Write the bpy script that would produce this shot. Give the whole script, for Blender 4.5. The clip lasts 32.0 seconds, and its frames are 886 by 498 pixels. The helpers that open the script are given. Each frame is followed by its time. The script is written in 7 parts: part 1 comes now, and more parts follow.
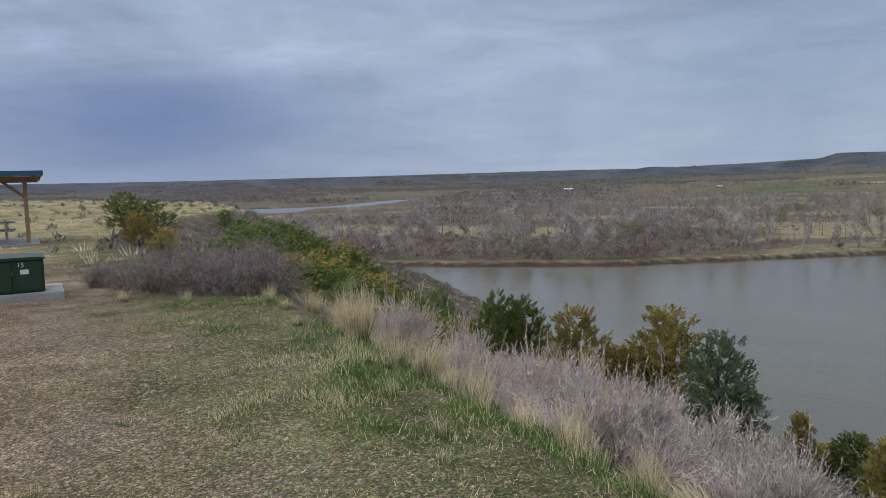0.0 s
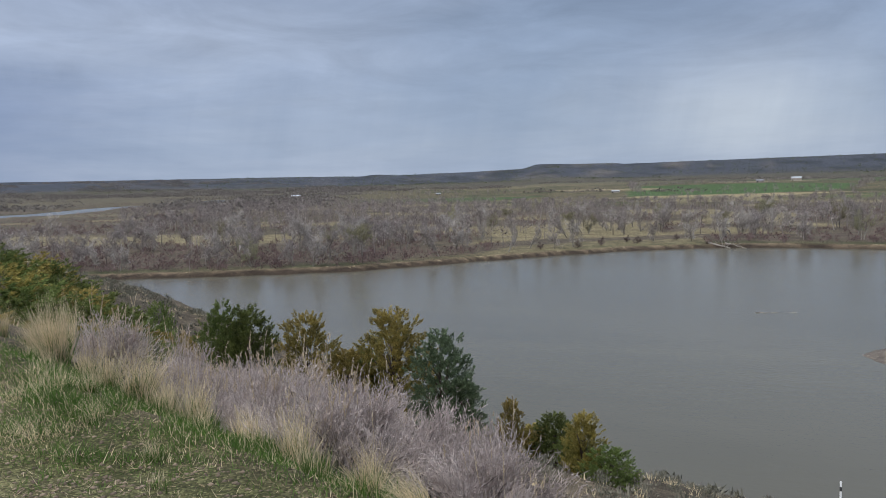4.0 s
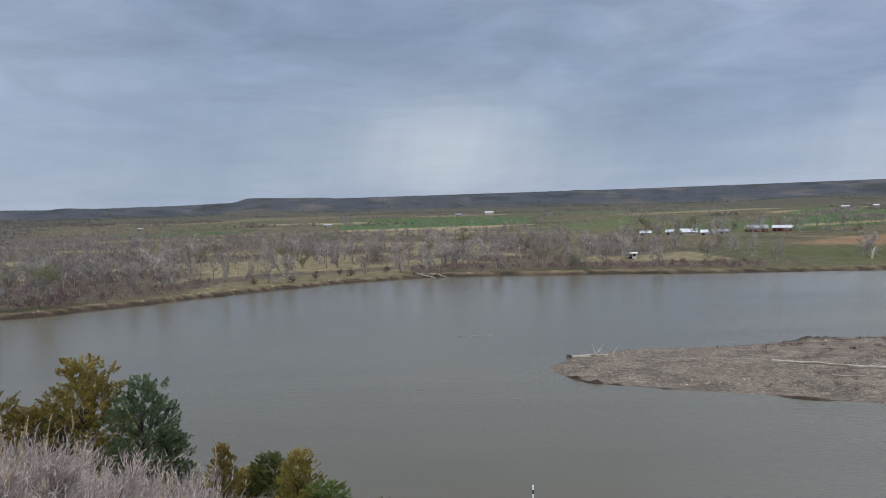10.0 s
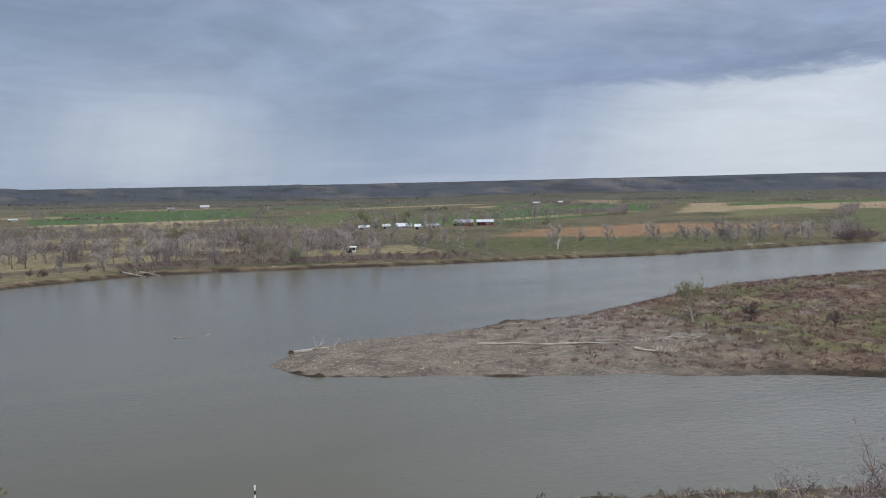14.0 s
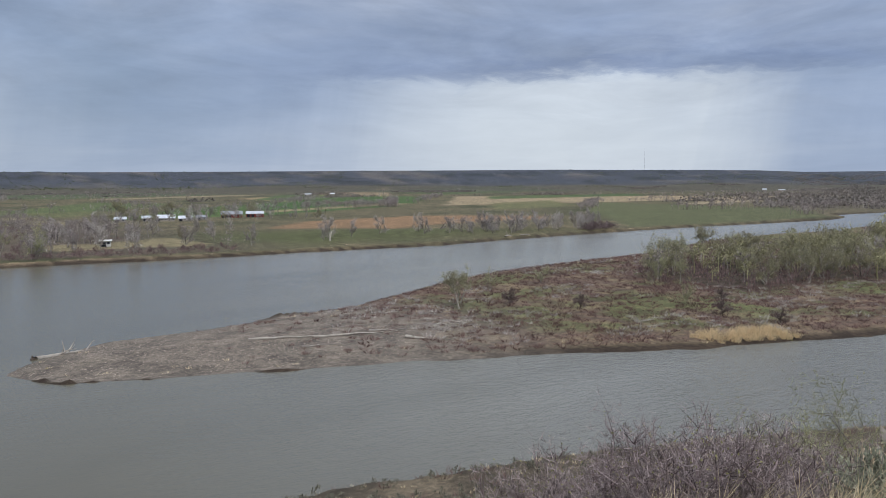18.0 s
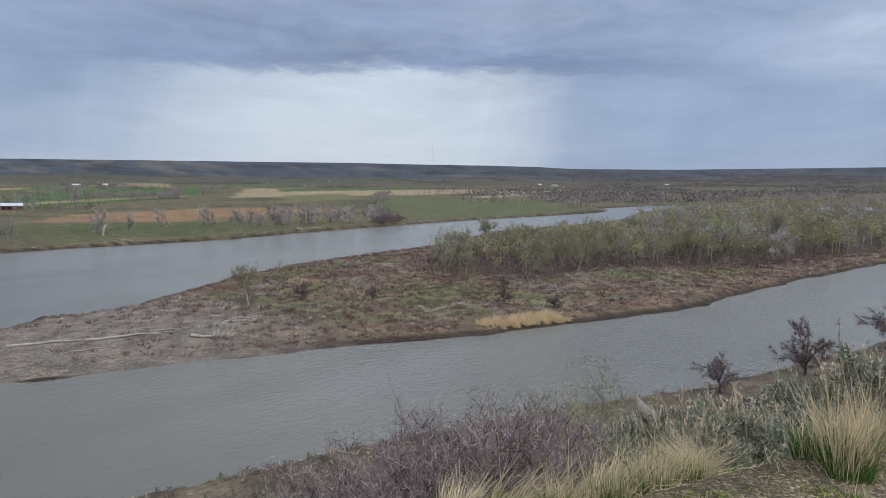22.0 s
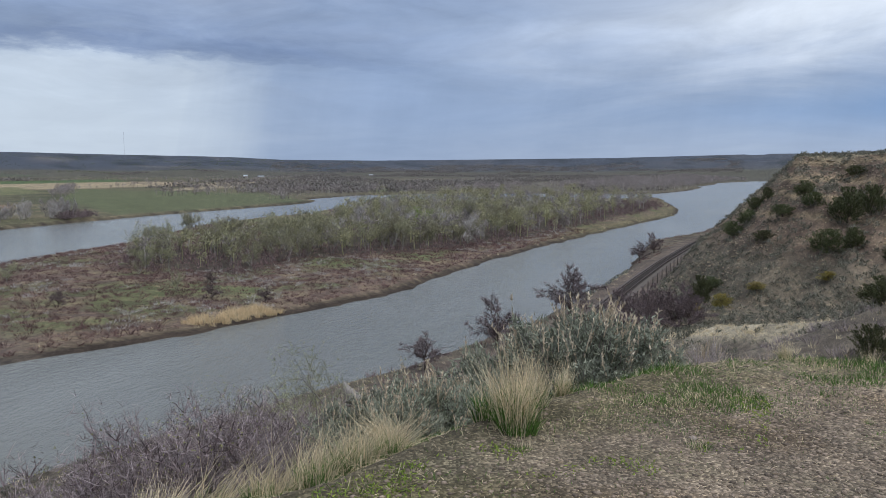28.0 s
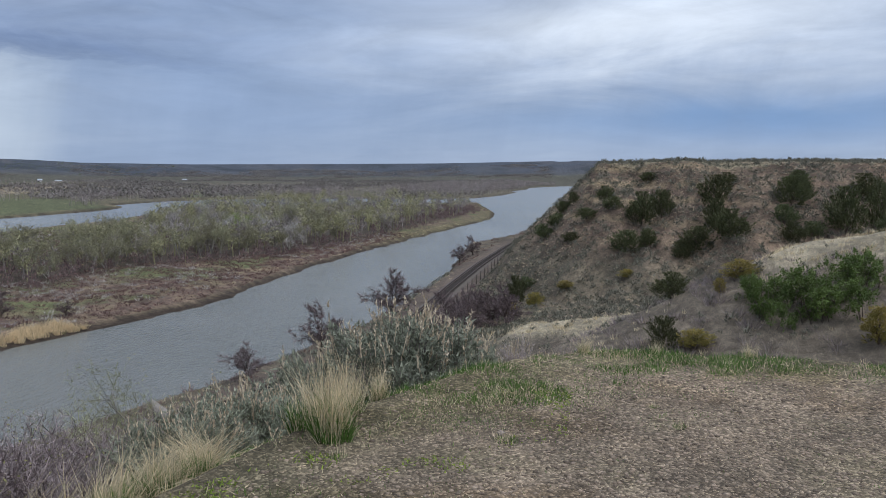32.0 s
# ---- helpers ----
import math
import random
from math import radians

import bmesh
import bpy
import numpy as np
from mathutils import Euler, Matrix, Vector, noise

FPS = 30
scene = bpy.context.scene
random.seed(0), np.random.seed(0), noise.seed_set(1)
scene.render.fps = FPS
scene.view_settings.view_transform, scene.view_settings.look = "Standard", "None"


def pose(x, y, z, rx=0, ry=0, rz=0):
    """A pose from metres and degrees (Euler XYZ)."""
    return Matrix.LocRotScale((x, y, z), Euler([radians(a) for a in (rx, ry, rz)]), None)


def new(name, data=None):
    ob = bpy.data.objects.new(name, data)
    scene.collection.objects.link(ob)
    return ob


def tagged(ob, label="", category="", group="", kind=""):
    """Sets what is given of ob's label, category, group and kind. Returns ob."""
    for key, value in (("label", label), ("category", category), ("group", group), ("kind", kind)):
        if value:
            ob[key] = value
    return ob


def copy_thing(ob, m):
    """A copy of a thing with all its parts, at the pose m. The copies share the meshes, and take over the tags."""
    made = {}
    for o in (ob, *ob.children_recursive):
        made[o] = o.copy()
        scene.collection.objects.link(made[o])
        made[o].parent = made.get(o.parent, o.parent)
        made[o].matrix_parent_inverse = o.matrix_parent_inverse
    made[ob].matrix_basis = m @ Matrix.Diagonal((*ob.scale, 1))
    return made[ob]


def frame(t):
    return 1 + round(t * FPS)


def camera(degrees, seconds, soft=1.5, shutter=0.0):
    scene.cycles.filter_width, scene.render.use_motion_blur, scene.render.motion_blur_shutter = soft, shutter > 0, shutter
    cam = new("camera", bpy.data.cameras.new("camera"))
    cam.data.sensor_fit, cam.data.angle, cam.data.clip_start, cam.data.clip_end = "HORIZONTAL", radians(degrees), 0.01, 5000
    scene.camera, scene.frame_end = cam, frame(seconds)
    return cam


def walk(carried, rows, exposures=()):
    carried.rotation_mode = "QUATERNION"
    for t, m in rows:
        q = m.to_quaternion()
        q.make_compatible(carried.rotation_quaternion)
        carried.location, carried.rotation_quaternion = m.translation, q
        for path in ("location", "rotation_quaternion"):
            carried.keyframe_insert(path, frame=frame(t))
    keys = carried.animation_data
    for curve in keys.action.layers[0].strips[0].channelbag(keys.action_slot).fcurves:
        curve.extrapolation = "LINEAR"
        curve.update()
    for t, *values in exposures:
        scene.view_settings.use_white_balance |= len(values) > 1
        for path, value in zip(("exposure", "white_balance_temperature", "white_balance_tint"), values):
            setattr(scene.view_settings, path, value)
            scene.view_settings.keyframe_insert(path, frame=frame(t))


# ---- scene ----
EXPOSURES = [(0.0, 0.06, 6450, 10), (12.0, 0.03, 6560, 10), (20.0, 0.05, 6420, 10), (28.0, 0.0, 6100, 9), (32.0, -0.01, 6050, 9)]
cam = camera(60.95, 32.0, soft=0.8)
ROWS = [
    (0.0, -0.132, -0.029, 1.563, 85.14, 1.69, 42.91),
    (0.5, -0.130, -0.039, 1.564, 85.05, 1.64, 39.91),
    (1.0, -0.123, -0.022, 1.560, 85.04, 1.87, 37.78),
    (1.5, -0.113, -0.010, 1.551, 84.68, 2.53, 35.91),
    (2.0, -0.104, -0.005, 1.555, 84.37, 2.62, 33.51),
    (2.5, -0.110, 0.013, 1.550, 84.28, 2.39, 31.08),
    (3.0, -0.106, 0.021, 1.554, 84.49, 1.87, 28.16),
    (3.5, -0.101, 0.027, 1.554, 84.91, 1.48, 24.30),
    (4.0, -0.088, 0.023, 1.550, 85.12, 1.34, 22.45),
    (4.5, -0.064, -0.013, 1.566, 85.18, 1.20, 20.96),
    (6.5, -0.022, -0.019, 1.571, 86.44, 1.07, 15.26),
    (7.0, -0.028, -0.004, 1.569, 86.69, 1.04, 12.86),
    (7.5, -0.020, 0.006, 1.566, 86.91, 1.01, 9.39),
    (8.0, -0.016, 0.012, 1.561, 87.06, 1.07, 8.05),
    (8.5, -0.015, 0.015, 1.552, 87.16, 1.15, 7.08),
    (9.0, -0.005, 0.039, 1.553, 87.18, 1.21, 5.13),
    (9.5, 0.008, 0.058, 1.546, 87.23, 1.28, 3.61),
    (10.0, 0.009, 0.069, 1.539, 87.20, 1.38, 0.90),
    (10.5, 0.017, 0.089, 1.532, 87.11, 1.29, -3.36),
    (11.0, 0.022, 0.101, 1.538, 87.08, 1.30, -5.88),
    (11.5, 0.012, 0.106, 1.546, 87.09, 1.30, -8.27),
    (12.0, 0.021, 0.102, 1.540, 87.08, 1.48, -9.76),
    (12.5, 0.045, 0.082, 1.540, 87.01, 1.61, -11.36),
    (13.0, 0.035, 0.053, 1.539, 86.73, 1.45, -14.05),
    (13.5, 0.042, 0.044, 1.545, 86.55, 1.14, -17.84),
    (14.0, 0.058, 0.038, 1.552, 86.35, 1.01, -20.14),
    (14.5, 0.057, 0.040, 1.549, 86.02, 0.97, -22.65),
    (16.5, 0.053, 0.064, 1.563, 85.51, 0.87, -30.97),
    (17.0, 0.049, 0.068, 1.570, 85.56, 0.78, -33.08),
    (17.5, 0.045, 0.058, 1.557, 85.60, 0.50, -35.46),
    (18.0, 0.036, 0.035, 1.543, 85.53, 0.37, -37.34),
    (18.5, 0.034, 0.033, 1.541, 85.28, -0.03, -39.79),
    (19.0, 0.040, 0.022, 1.550, 85.01, -0.33, -41.63),
    (19.5, 0.040, 0.034, 1.556, 84.73, -0.50, -43.69),
    (20.0, 0.033, 0.054, 1.533, 84.67, -0.56, -46.20),
    (20.5, 0.036, 0.049, 1.534, 84.65, -0.59, -48.36),
    (21.0, 0.042, 0.039, 1.533, 84.75, -0.44, -49.97),
    (21.5, 0.045, 0.032, 1.530, 84.85, -0.41, -51.90),
    (22.0, 0.053, 0.023, 1.530, 84.99, -0.28, -53.08),
    (22.5, 0.065, 0.017, 1.529, 85.11, -0.24, -54.61),
    (23.0, 0.064, 0.011, 1.528, 85.16, -0.45, -57.26),
    (23.5, 0.052, 0.003, 1.532, 85.18, -0.65, -58.93),
    (24.0, 0.032, -0.010, 1.536, 85.18, -0.80, -61.06),
    (24.5, 0.039, -0.023, 1.539, 85.15, -0.83, -63.96),
    (25.0, 0.046, -0.035, 1.536, 85.12, -0.75, -66.45),
    (25.5, 0.038, -0.052, 1.541, 85.05, -0.55, -67.63),
    (27.5, 0.020, -0.083, 1.554, 84.45, -0.02, -72.70),
    (28.0, 0.013, -0.088, 1.555, 84.34, 0.03, -75.03),
    (28.5, 0.008, -0.094, 1.558, 84.33, 0.05, -77.30),
    (29.0, -0.003, -0.102, 1.559, 84.35, -0.11, -79.97),
    (29.5, -0.001, -0.113, 1.559, 84.45, -0.16, -82.33),
    (30.0, 0.003, -0.124, 1.559, 84.44, -0.11, -83.55),
    (30.5, 0.006, -0.133, 1.563, 84.43, -0.05, -84.35),
    (31.0, -0.001, -0.143, 1.565, 84.46, -0.18, -86.11),
    (31.5, 0.009, -0.153, 1.566, 84.56, -0.21, -87.86),
    (32.0, 0.009, -0.160, 1.568, 84.72, -0.13, -88.46),
]
walk(cam, [(r[0], pose(*r[1:])) for r in ROWS], EXPOSURES)


# ---- world and light ----
def shader(tree):
    """Small helper set for building node trees."""
    nodes, links = tree.nodes, tree.links

    def put(socket, value):
        if isinstance(value, bpy.types.NodeSocket):
            links.new(value, socket)
        elif value is not None:
            socket.default_value = value

    def math_node(op, a, b=None, c=None, clamp=False):
        n = nodes.new("ShaderNodeMath")
        n.operation, n.use_clamp = op, clamp
        for i, v in enumerate((a, b, c)):
            if v is not None:
                put(n.inputs[i], v)
        return n.outputs[0]

    def mix(fac, a, b, blend="MIX"):
        n = nodes.new("ShaderNodeMix")
        n.data_type, n.blend_type = "RGBA", blend
        put(n.inputs["Factor"], fac)
        put(n.inputs[6], a if isinstance(a, bpy.types.NodeSocket) else (*a[:3], 1))
        put(n.inputs[7], b if isinstance(b, bpy.types.NodeSocket) else (*b[:3], 1))
        return n.outputs[2]

    def noise_tex(vector, scale, detail=4.0, rough=0.55, distort=0.0):
        n = nodes.new("ShaderNodeTexNoise")
        if vector is not None:
            links.new(vector, n.inputs["Vector"])
        n.inputs["Scale"].default_value, n.inputs["Detail"].default_value = scale, detail
        n.inputs["Roughness"].default_value, n.inputs["Distortion"].default_value = rough, distort
        return n.outputs["Fac"]

    def ramp(fac, stops):
        n = nodes.new("ShaderNodeValToRGB")
        while len(n.color_ramp.elements) < len(stops):
            n.color_ramp.elements.new(0.5)
        for e, (p, c) in zip(n.color_ramp.elements, stops):
            e.position = p
            e.color = (*c, 1) if isinstance(c, tuple) else (c, c, c, 1)
        links.new(fac, n.inputs[0])
        return n.outputs[0]

    return put, math_node, mix, noise_tex, ramp


def build_sky():
    world = bpy.data.worlds.new("overcast_sky")
    scene.world = world
    world.use_nodes = True
    tree = world.node_tree
    tree.nodes.clear()
    put, mth, mix, noise_tex, ramp = shader(tree)
    nodes, links = tree.nodes, tree.links
    sky = nodes.new("ShaderNodeTexSky")
    sky.sky_type, sky.sun_disc = "NISHITA", False
    sky.sun_elevation, sky.sun_rotation = radians(48), radians(150)
    clear = nodes.new("ShaderNodeVectorMath")
    clear.operation = "SCALE"
    links.new(sky.outputs[0], clear.inputs[0])
    clear.inputs["Scale"].default_value = 0.09
    coord = nodes.new("ShaderNodeTexCoord")
    sep = nodes.new("ShaderNodeSeparateXYZ")
    links.new(coord.outputs["Generated"], sep.inputs[0])
    x, y, z = sep.outputs
    el = mth("MULTIPLY", mth("ARCSINE", z), 57.2958)
    az = mth("MULTIPLY", mth("ARCTAN2", mth("MULTIPLY", x, -1.0), y), 57.2958)
    # the cloud deck as a high flat layer, streaked along one wind direction
    up = mth("ADD", mth("MAXIMUM", z, 0.0), 0.10)
    comb = nodes.new("ShaderNodeCombineXYZ")
    links.new(mth("DIVIDE", x, up), comb.inputs[0])
    links.new(mth("DIVIDE", y, up), comb.inputs[1])
    deck = comb.outputs[0]
    flat = nodes.new("ShaderNodeCombineXYZ")
    put(flat.inputs[0], mth("MULTIPLY", az, 0.030))
    put(flat.inputs[1], mth("MULTIPLY", el, 0.14))
    big = noise_tex(deck, 0.42, 5, 0.55, 0.5)
    fine = noise_tex(flat.outputs[0], 1.7, 7, 0.6, 0.7)
    streak = noise_tex(flat.outputs[0], 0.8, 5, 0.55, 0.3)

    def hump(a0, wa, e0, we, wob=0.0):
        ea = mth("ADD", el, mth("MULTIPLY", mth("SUBTRACT", fine, 0.5), wob))
        aa = mth("ADD", az, mth("MULTIPLY", mth("SUBTRACT", streak, 0.5), wob * 4))
        p = mth("POWER", mth("ABSOLUTE", mth("DIVIDE", mth("SUBTRACT", aa, a0), wa)), 2.0)
        q = mth("POWER", mth("ABSOLUTE", mth("DIVIDE", mth("SUBTRACT", ea, e0), we)), 2.0)
        return mth("EXPONENT", mth("MULTIPLY", mth("ADD", p, q), -1.0))

    tone = ramp(mth("ADD", mth("MULTIPLY", big, 0.5), mth("MULTIPLY", fine, 0.5), clamp=True),
                [(0.30, (0.205, 0.275, 0.430)), (0.46, (0.300, 0.375, 0.530)), (0.58, (0.390, 0.460, 0.605)), (0.72, (0.520, 0.585, 0.70))])
    # pale air near the horizon
    low = mth("EXPONENT", mth("DIVIDE", mth("MAXIMUM", el, 0.0), -6.0))
    tone = mix(mth("MULTIPLY", low, 0.45), tone, (0.39, 0.47, 0.60))
    for a0, wa, e0, we, wob, amount, colour in SKY_SHAPES:
        tone = mix(mth("MULTIPLY", hump(a0, wa, e0, we, wob), amount, clamp=True), tone, colour)
    # billows and wisps of the cloud deck
    puff = nodes.new("ShaderNodeCombineXYZ")
    put(puff.inputs[0], mth("MULTIPLY", az, 0.085))
    put(puff.inputs[1], mth("MULTIPLY", el, 0.30))
    billow = noise_tex(puff.outputs[0], 1.0, 7, 0.58, 0.9)
    wisp = noise_tex(deck, 1.5, 8, 0.62, 0.6)
    lift = mth("MULTIPLY", mth("SUBTRACT", el, 4.0), 0.16, clamp=True)
    swing = mth("ADD", mth("MULTIPLY", mth("SUBTRACT", billow, 0.5), 0.55), mth("MULTIPLY", mth("SUBTRACT", wisp, 0.5), 0.50))
    swing = mth("ADD", 1.0, mth("MULTIPLY", swing, mth("ADD", 0.25, mth("MULTIPLY", lift, 0.75))))
    # rain shafts under the clouds
    thin = nodes.new("ShaderNodeCombineXYZ")
    put(thin.inputs[0], mth("MULTIPLY", mth("ADD", az, mth("MULTIPLY", el, 0.22)), 0.16))
    put(thin.inputs[1], mth("MULTIPLY", el, 0.02))
    streaks = noise_tex(thin.outputs[0], 1.0, 5, 0.6)
    shaft = ramp(streaks, [(0.42, 0.0), (0.62, 1.0)])
    fade = mth("EXPONENT", mth("MULTIPLY", mth("POWER", mth("DIVIDE", mth("SUBTRACT", el, 5.0), 5.0), 2.0), -1.0))
    tone = mix(mth("MULTIPLY", mth("MULTIPLY", shaft, fade), 0.22), tone, (0.215, 0.290, 0.440))
    # a ragged cloud base, and the pale rain-washed gap under it with a curtain of rain closing it on one side
    ragged = noise_tex(puff.outputs[0], 3.2, 6, 0.62, 0.5)
    base_el = mth("ADD", 8.6, mth("ADD", mth("MULTIPLY", mth("SUBTRACT", fine, 0.5), 3.0), mth("MULTIPLY", mth("SUBTRACT", ragged, 0.5), 2.6)))
    base_el = mth("ADD", base_el, mth("MULTIPLY", mth("ABSOLUTE", mth("ADD", az, 48.0)), -0.02))
    over = mth("SUBTRACT", el, base_el)
    under = mth("SUBTRACT", 1.0, mth("MULTIPLY", mth("ADD", over, 1.1), 0.55, clamp=True))
    lean_az = mth("ADD", mth("ADD", az, mth("MULTIPLY", el, 0.12)), mth("MULTIPLY", mth("SUBTRACT", streaks, 0.5), 9.0))
    right_edge = mth("MULTIPLY", mth("ADD", lean_az, 62.5), 0.14, clamp=True)
    left_edge = mth("MULTIPLY", mth("SUBTRACT", -27.0, lean_az), 0.075, clamp=True)
    gap = mth("MULTIPLY", mth("MULTIPLY", under, mth("MULTIPLY", right_edge, left_edge)), mth("ADD", 0.72, mth("MULTIPLY", billow, 0.45)), clamp=True)
    tone = mix(mth("MULTIPLY", gap, mth("ADD", 0.35, mth("MULTIPLY", streaks, 0.65)), clamp=True), tone, (0.66, 0.72, 0.785))
    edge = mth("MULTIPLY", mth("ADD", over, 0.5), 1.1, clamp=True)
    shade = mth("MULTIPLY", edge, mth("EXPONENT", mth("DIVIDE", mth("MAXIMUM", over, 0.0), -2.4)))
    span = mth("EXPONENT", mth("MULTIPLY", mth("POWER", mth("ABSOLUTE", mth("DIVIDE", mth("ADD", az, 50.0), 22.0)), 4.0), -1.0))
    tone = mix(mth("MULTIPLY", mth("MULTIPLY", shade, span), mth("ADD", 0.35, mth("MULTIPLY", ragged, 0.85)), clamp=True), tone, (0.165, 0.225, 0.385))
    grey = nodes.new("ShaderNodeCombineXYZ")
    for i in range(3):
        put(grey.inputs[i], swing)
    tone = mix(1.0, tone, grey.outputs[0], "MULTIPLY")
    # overcast gets brighter towards the zenith
    high = mth("MULTIPLY", mth("SUBTRACT", el, 22.0), 1 / 45.0, clamp=True)
    tone = mix(high, tone, ZENITH)
    full = mix(0.93, clear.outputs[0], tone)
    bg = nodes.new("ShaderNodeBackground")
    links.new(full, bg.inputs[0])
    bg.inputs[1].default_value = 1.0
    out = nodes.new("ShaderNodeOutputWorld")
    links.new(bg.outputs[0], out.inputs[0])


ZENITH = (1.36, 1.42, 1.52)
# cloud masses and gaps: azimuth, half width, elevation, half height, raggedness, strength, colour
SKY_SHAPES = [
    (64, 15, 5.0, 5.0, 2.5, 0.95, (0.140, 0.200, 0.385)),
    (38, 20, 10.5, 3.2, 4, 0.75, (0.430, 0.500, 0.640)),
    (50, 16, 17, 4.0, 5, 0.6, (0.27, 0.34, 0.50)),
    (28, 14, 5.0, 3.5, 3, 0.55, (0.40, 0.47, 0.60)),
    (6, 24, 13.5, 5.0, 4, 0.88, (0.212, 0.282, 0.410)),
    (16, 11, 7.0, 6.0, 3, 0.6, (0.250, 0.325, 0.450)),
    (-1, 10, 4.6, 3.6, 3, 0.75, (0.540, 0.600, 0.680)),
    (-14, 9, 7.5, 4.5, 3, 0.6, (0.245, 0.325, 0.450)),
    (-20, 30, 19.5, 2.6, 4, 0.5, (0.44, 0.51, 0.65)),
    (-30, 9, 9.0, 3.6, 3, 0.6, (0.27, 0.35, 0.52)),
    (-44, 13, 4.6, 4.4, 2.0, 0.62, (0.62, 0.685, 0.755)),
    (-72, 12, 6.0, 5.5, 3, 0.7, (0.310, 0.400, 0.580)),
    (-58, 34, 18.0, 3.2, 5, 0.72, (0.54, 0.60, 0.72)),
    (-106, 18, 10.8, 3.4, 5.5, 0.92, (0.860, 0.900, 0.960)),
    (-112, 18, 4.2, 1.6, 2, 0.85, (0.190, 0.320, 0.560)),
    (-94, 24, 17.5, 2.2, 5, 0.65, (0.30, 0.36, 0.50)),
]
build_sky()
sun = new("sun", bpy.data.lights.new("sun", "SUN"))
sun.data.energy, sun.data.angle, sun.data.color = 1.5, radians(25), (1.0, 0.985, 0.96)
sun.matrix_world = pose(0, 0, 60, 42, 0, 150 + 180)


# ---- the lie of the land ----
WATER = -23.45
FAR_BANK = [(-330, 118), (-250, 135), (-186, 157), (-151, 171), (-114, 191), (-88, 221), (-66, 247), (-40, 273), (-11, 289), (20, 290), (61, 285), (100, 278), (141, 279), (204, 271),
            (255, 280), (355, 289), (417, 291), (511, 285), (599, 284), (660, 300), (690, 330), (760, 330), (830, 330), (905, 300), (950, 230), (975, 100), (1000, -12), (1180, -58), (1474, -104), (1560, -92), (1900, -158), (2300, -200), (2700, -330), (4900, -600)]
NEAR_BANK = [(4900, -700), (2600, -400), (1263, -168), (867, -111), (410, -40), (313, -20), (273, -2), (193, 4), (152, 8), (108, 21), (93, 25), (70, 36), (54, 43), (44, 47), (30, 51), (15, 53),
             (-10, 57), (-40, 70), (-70, 90), (-91, 104), (-102, 111), (-118, 121), (-141, 130), (-164, 139), (-230, 113), (-330, 92)]
ISLAND = [(13, 117), (19, 108), (30, 102), (43, 97), (63, 88), (82, 79), (104, 67), (125, 59), (152, 50), (190, 46), (224, 41), (281, 30), (364, 10), (476, -17), (560, -24), (622, -22), (806, -16),
          (800, 0), (720, 60), (660, 130), (590, 195), (478, 215), (437, 200), (381, 213), (307, 205), (237, 181), (203, 178), (160, 172), (125, 162), (104, 151), (83, 141), (67, 137), (45, 134), (31, 133), (19, 126)]
UPSTREAM = [(-800, 440), (-700, 440), (-640, 455), (-735, 560), (-715, 595), (-790, 735), (-880, 850), (-950, 980), (-900, 1060), (-950, 1180), (-1160, 1480), (-1230, 1480), (-1060, 1230), (-985, 1110), (-1010, 960), (-960, 860), (-850, 690), (-840, 620), (-885, 570), (-960, 520)]
BLUFF = [(3.1, 1.7), (3.5, 1.4), (4.4, 1.0), (5.4, 0.4), (6.2, -0.2), (6.8, -0.9), (7.0, -1.6), (6.7, -3.1), (6.4, -3.9), (6.5, -6), (9, -12), (20, -40), (40, -80), (60, -200), (0, -400), (-400, -400), (-400, 40),
         (-260, 70), (-160, 70), (-110, 62), (-75, 46), (-56, 34), (-45, 21), (-36, 15.5), (-26, 10.5), (-18, 8.8), (-14, 8.6), (-9.5, 6.5), (-7.8, 5.6), (-5.8, 4.7), (-4.3, 4.1), (-3.2, 3.7), (-2.1, 3.3), (-1, 3), (0.5, 2.6), (2, 2.2)]
HILL = [(150, -45), (162, -29), (200, -38), (260, -66), (400, -125), (900, -330), (2500, -1000), (2500, -1500), (200, -900), (150, -120)]
SPUR = [(40, -60, 1.0), (52, -30, -1.4), (54, -24, -3.0), (69, -22, -9.5), (79, -10, -13.5), (100, -2, -19.0)]
ISLE_WOOD = [(161, 124), (155, 106), (159, 95), (195, 89), (213, 74), (230, 58), (287, 40), (420, 18), (497, 2), (620, -8), (700, 20), (640, 120), (560, 180), (440, 178), (330, 142), (290, 126), (250, 128), (225, 136), (190, 141)]
# ravines that furrow the hill's face
RAVINES = [[(156, -34), (140, -36), (130, -30), (120, -22), (111, -13)], [(152, -52), (136, -47), (125, -41), (116, -36), (106, -27)], [(150, -58), (134, -58), (122, -53), (110, -44)], [(144, -80), (128, -69), (120, -60), (108, -50)]]
RAIL = [(52, 30), (66, 23.5), (82, 16.5), (98, 10.5), (108, 8.2), (117.5, 6.4), (149, 2), (189, -4.5), (246, -15.5), (275, -24), (310, -36), (410, -64)]
SKYLINE = [(180, 1.2), (120, 0.9), (72, 0.86), (63, 0.80), (46, 0.80), (34, 0.80), (28.6, 0.74), (27.7, 0.86), (27, 0.84), (26, 0.76), (20, 0.90), (16.3, 1.03), (15.4, 1.36), (12, 1.30), (9.4, 1.27),
           (9.0, 1.21), (0, 1.30), (-8.6, 1.36), (-9.2, 1.42), (-10, 1.36), (-20, 1.42), (-31, 1.48), (-40, 1.47), (-46, 1.46), (-52, 1.36), (-57, 1.30), (-60, 1.22), (-63, 1.07), (-70, 1.02), (-78, 1.10), (-88, 1.19), (-98, 1.4), (-180, 1.2)]


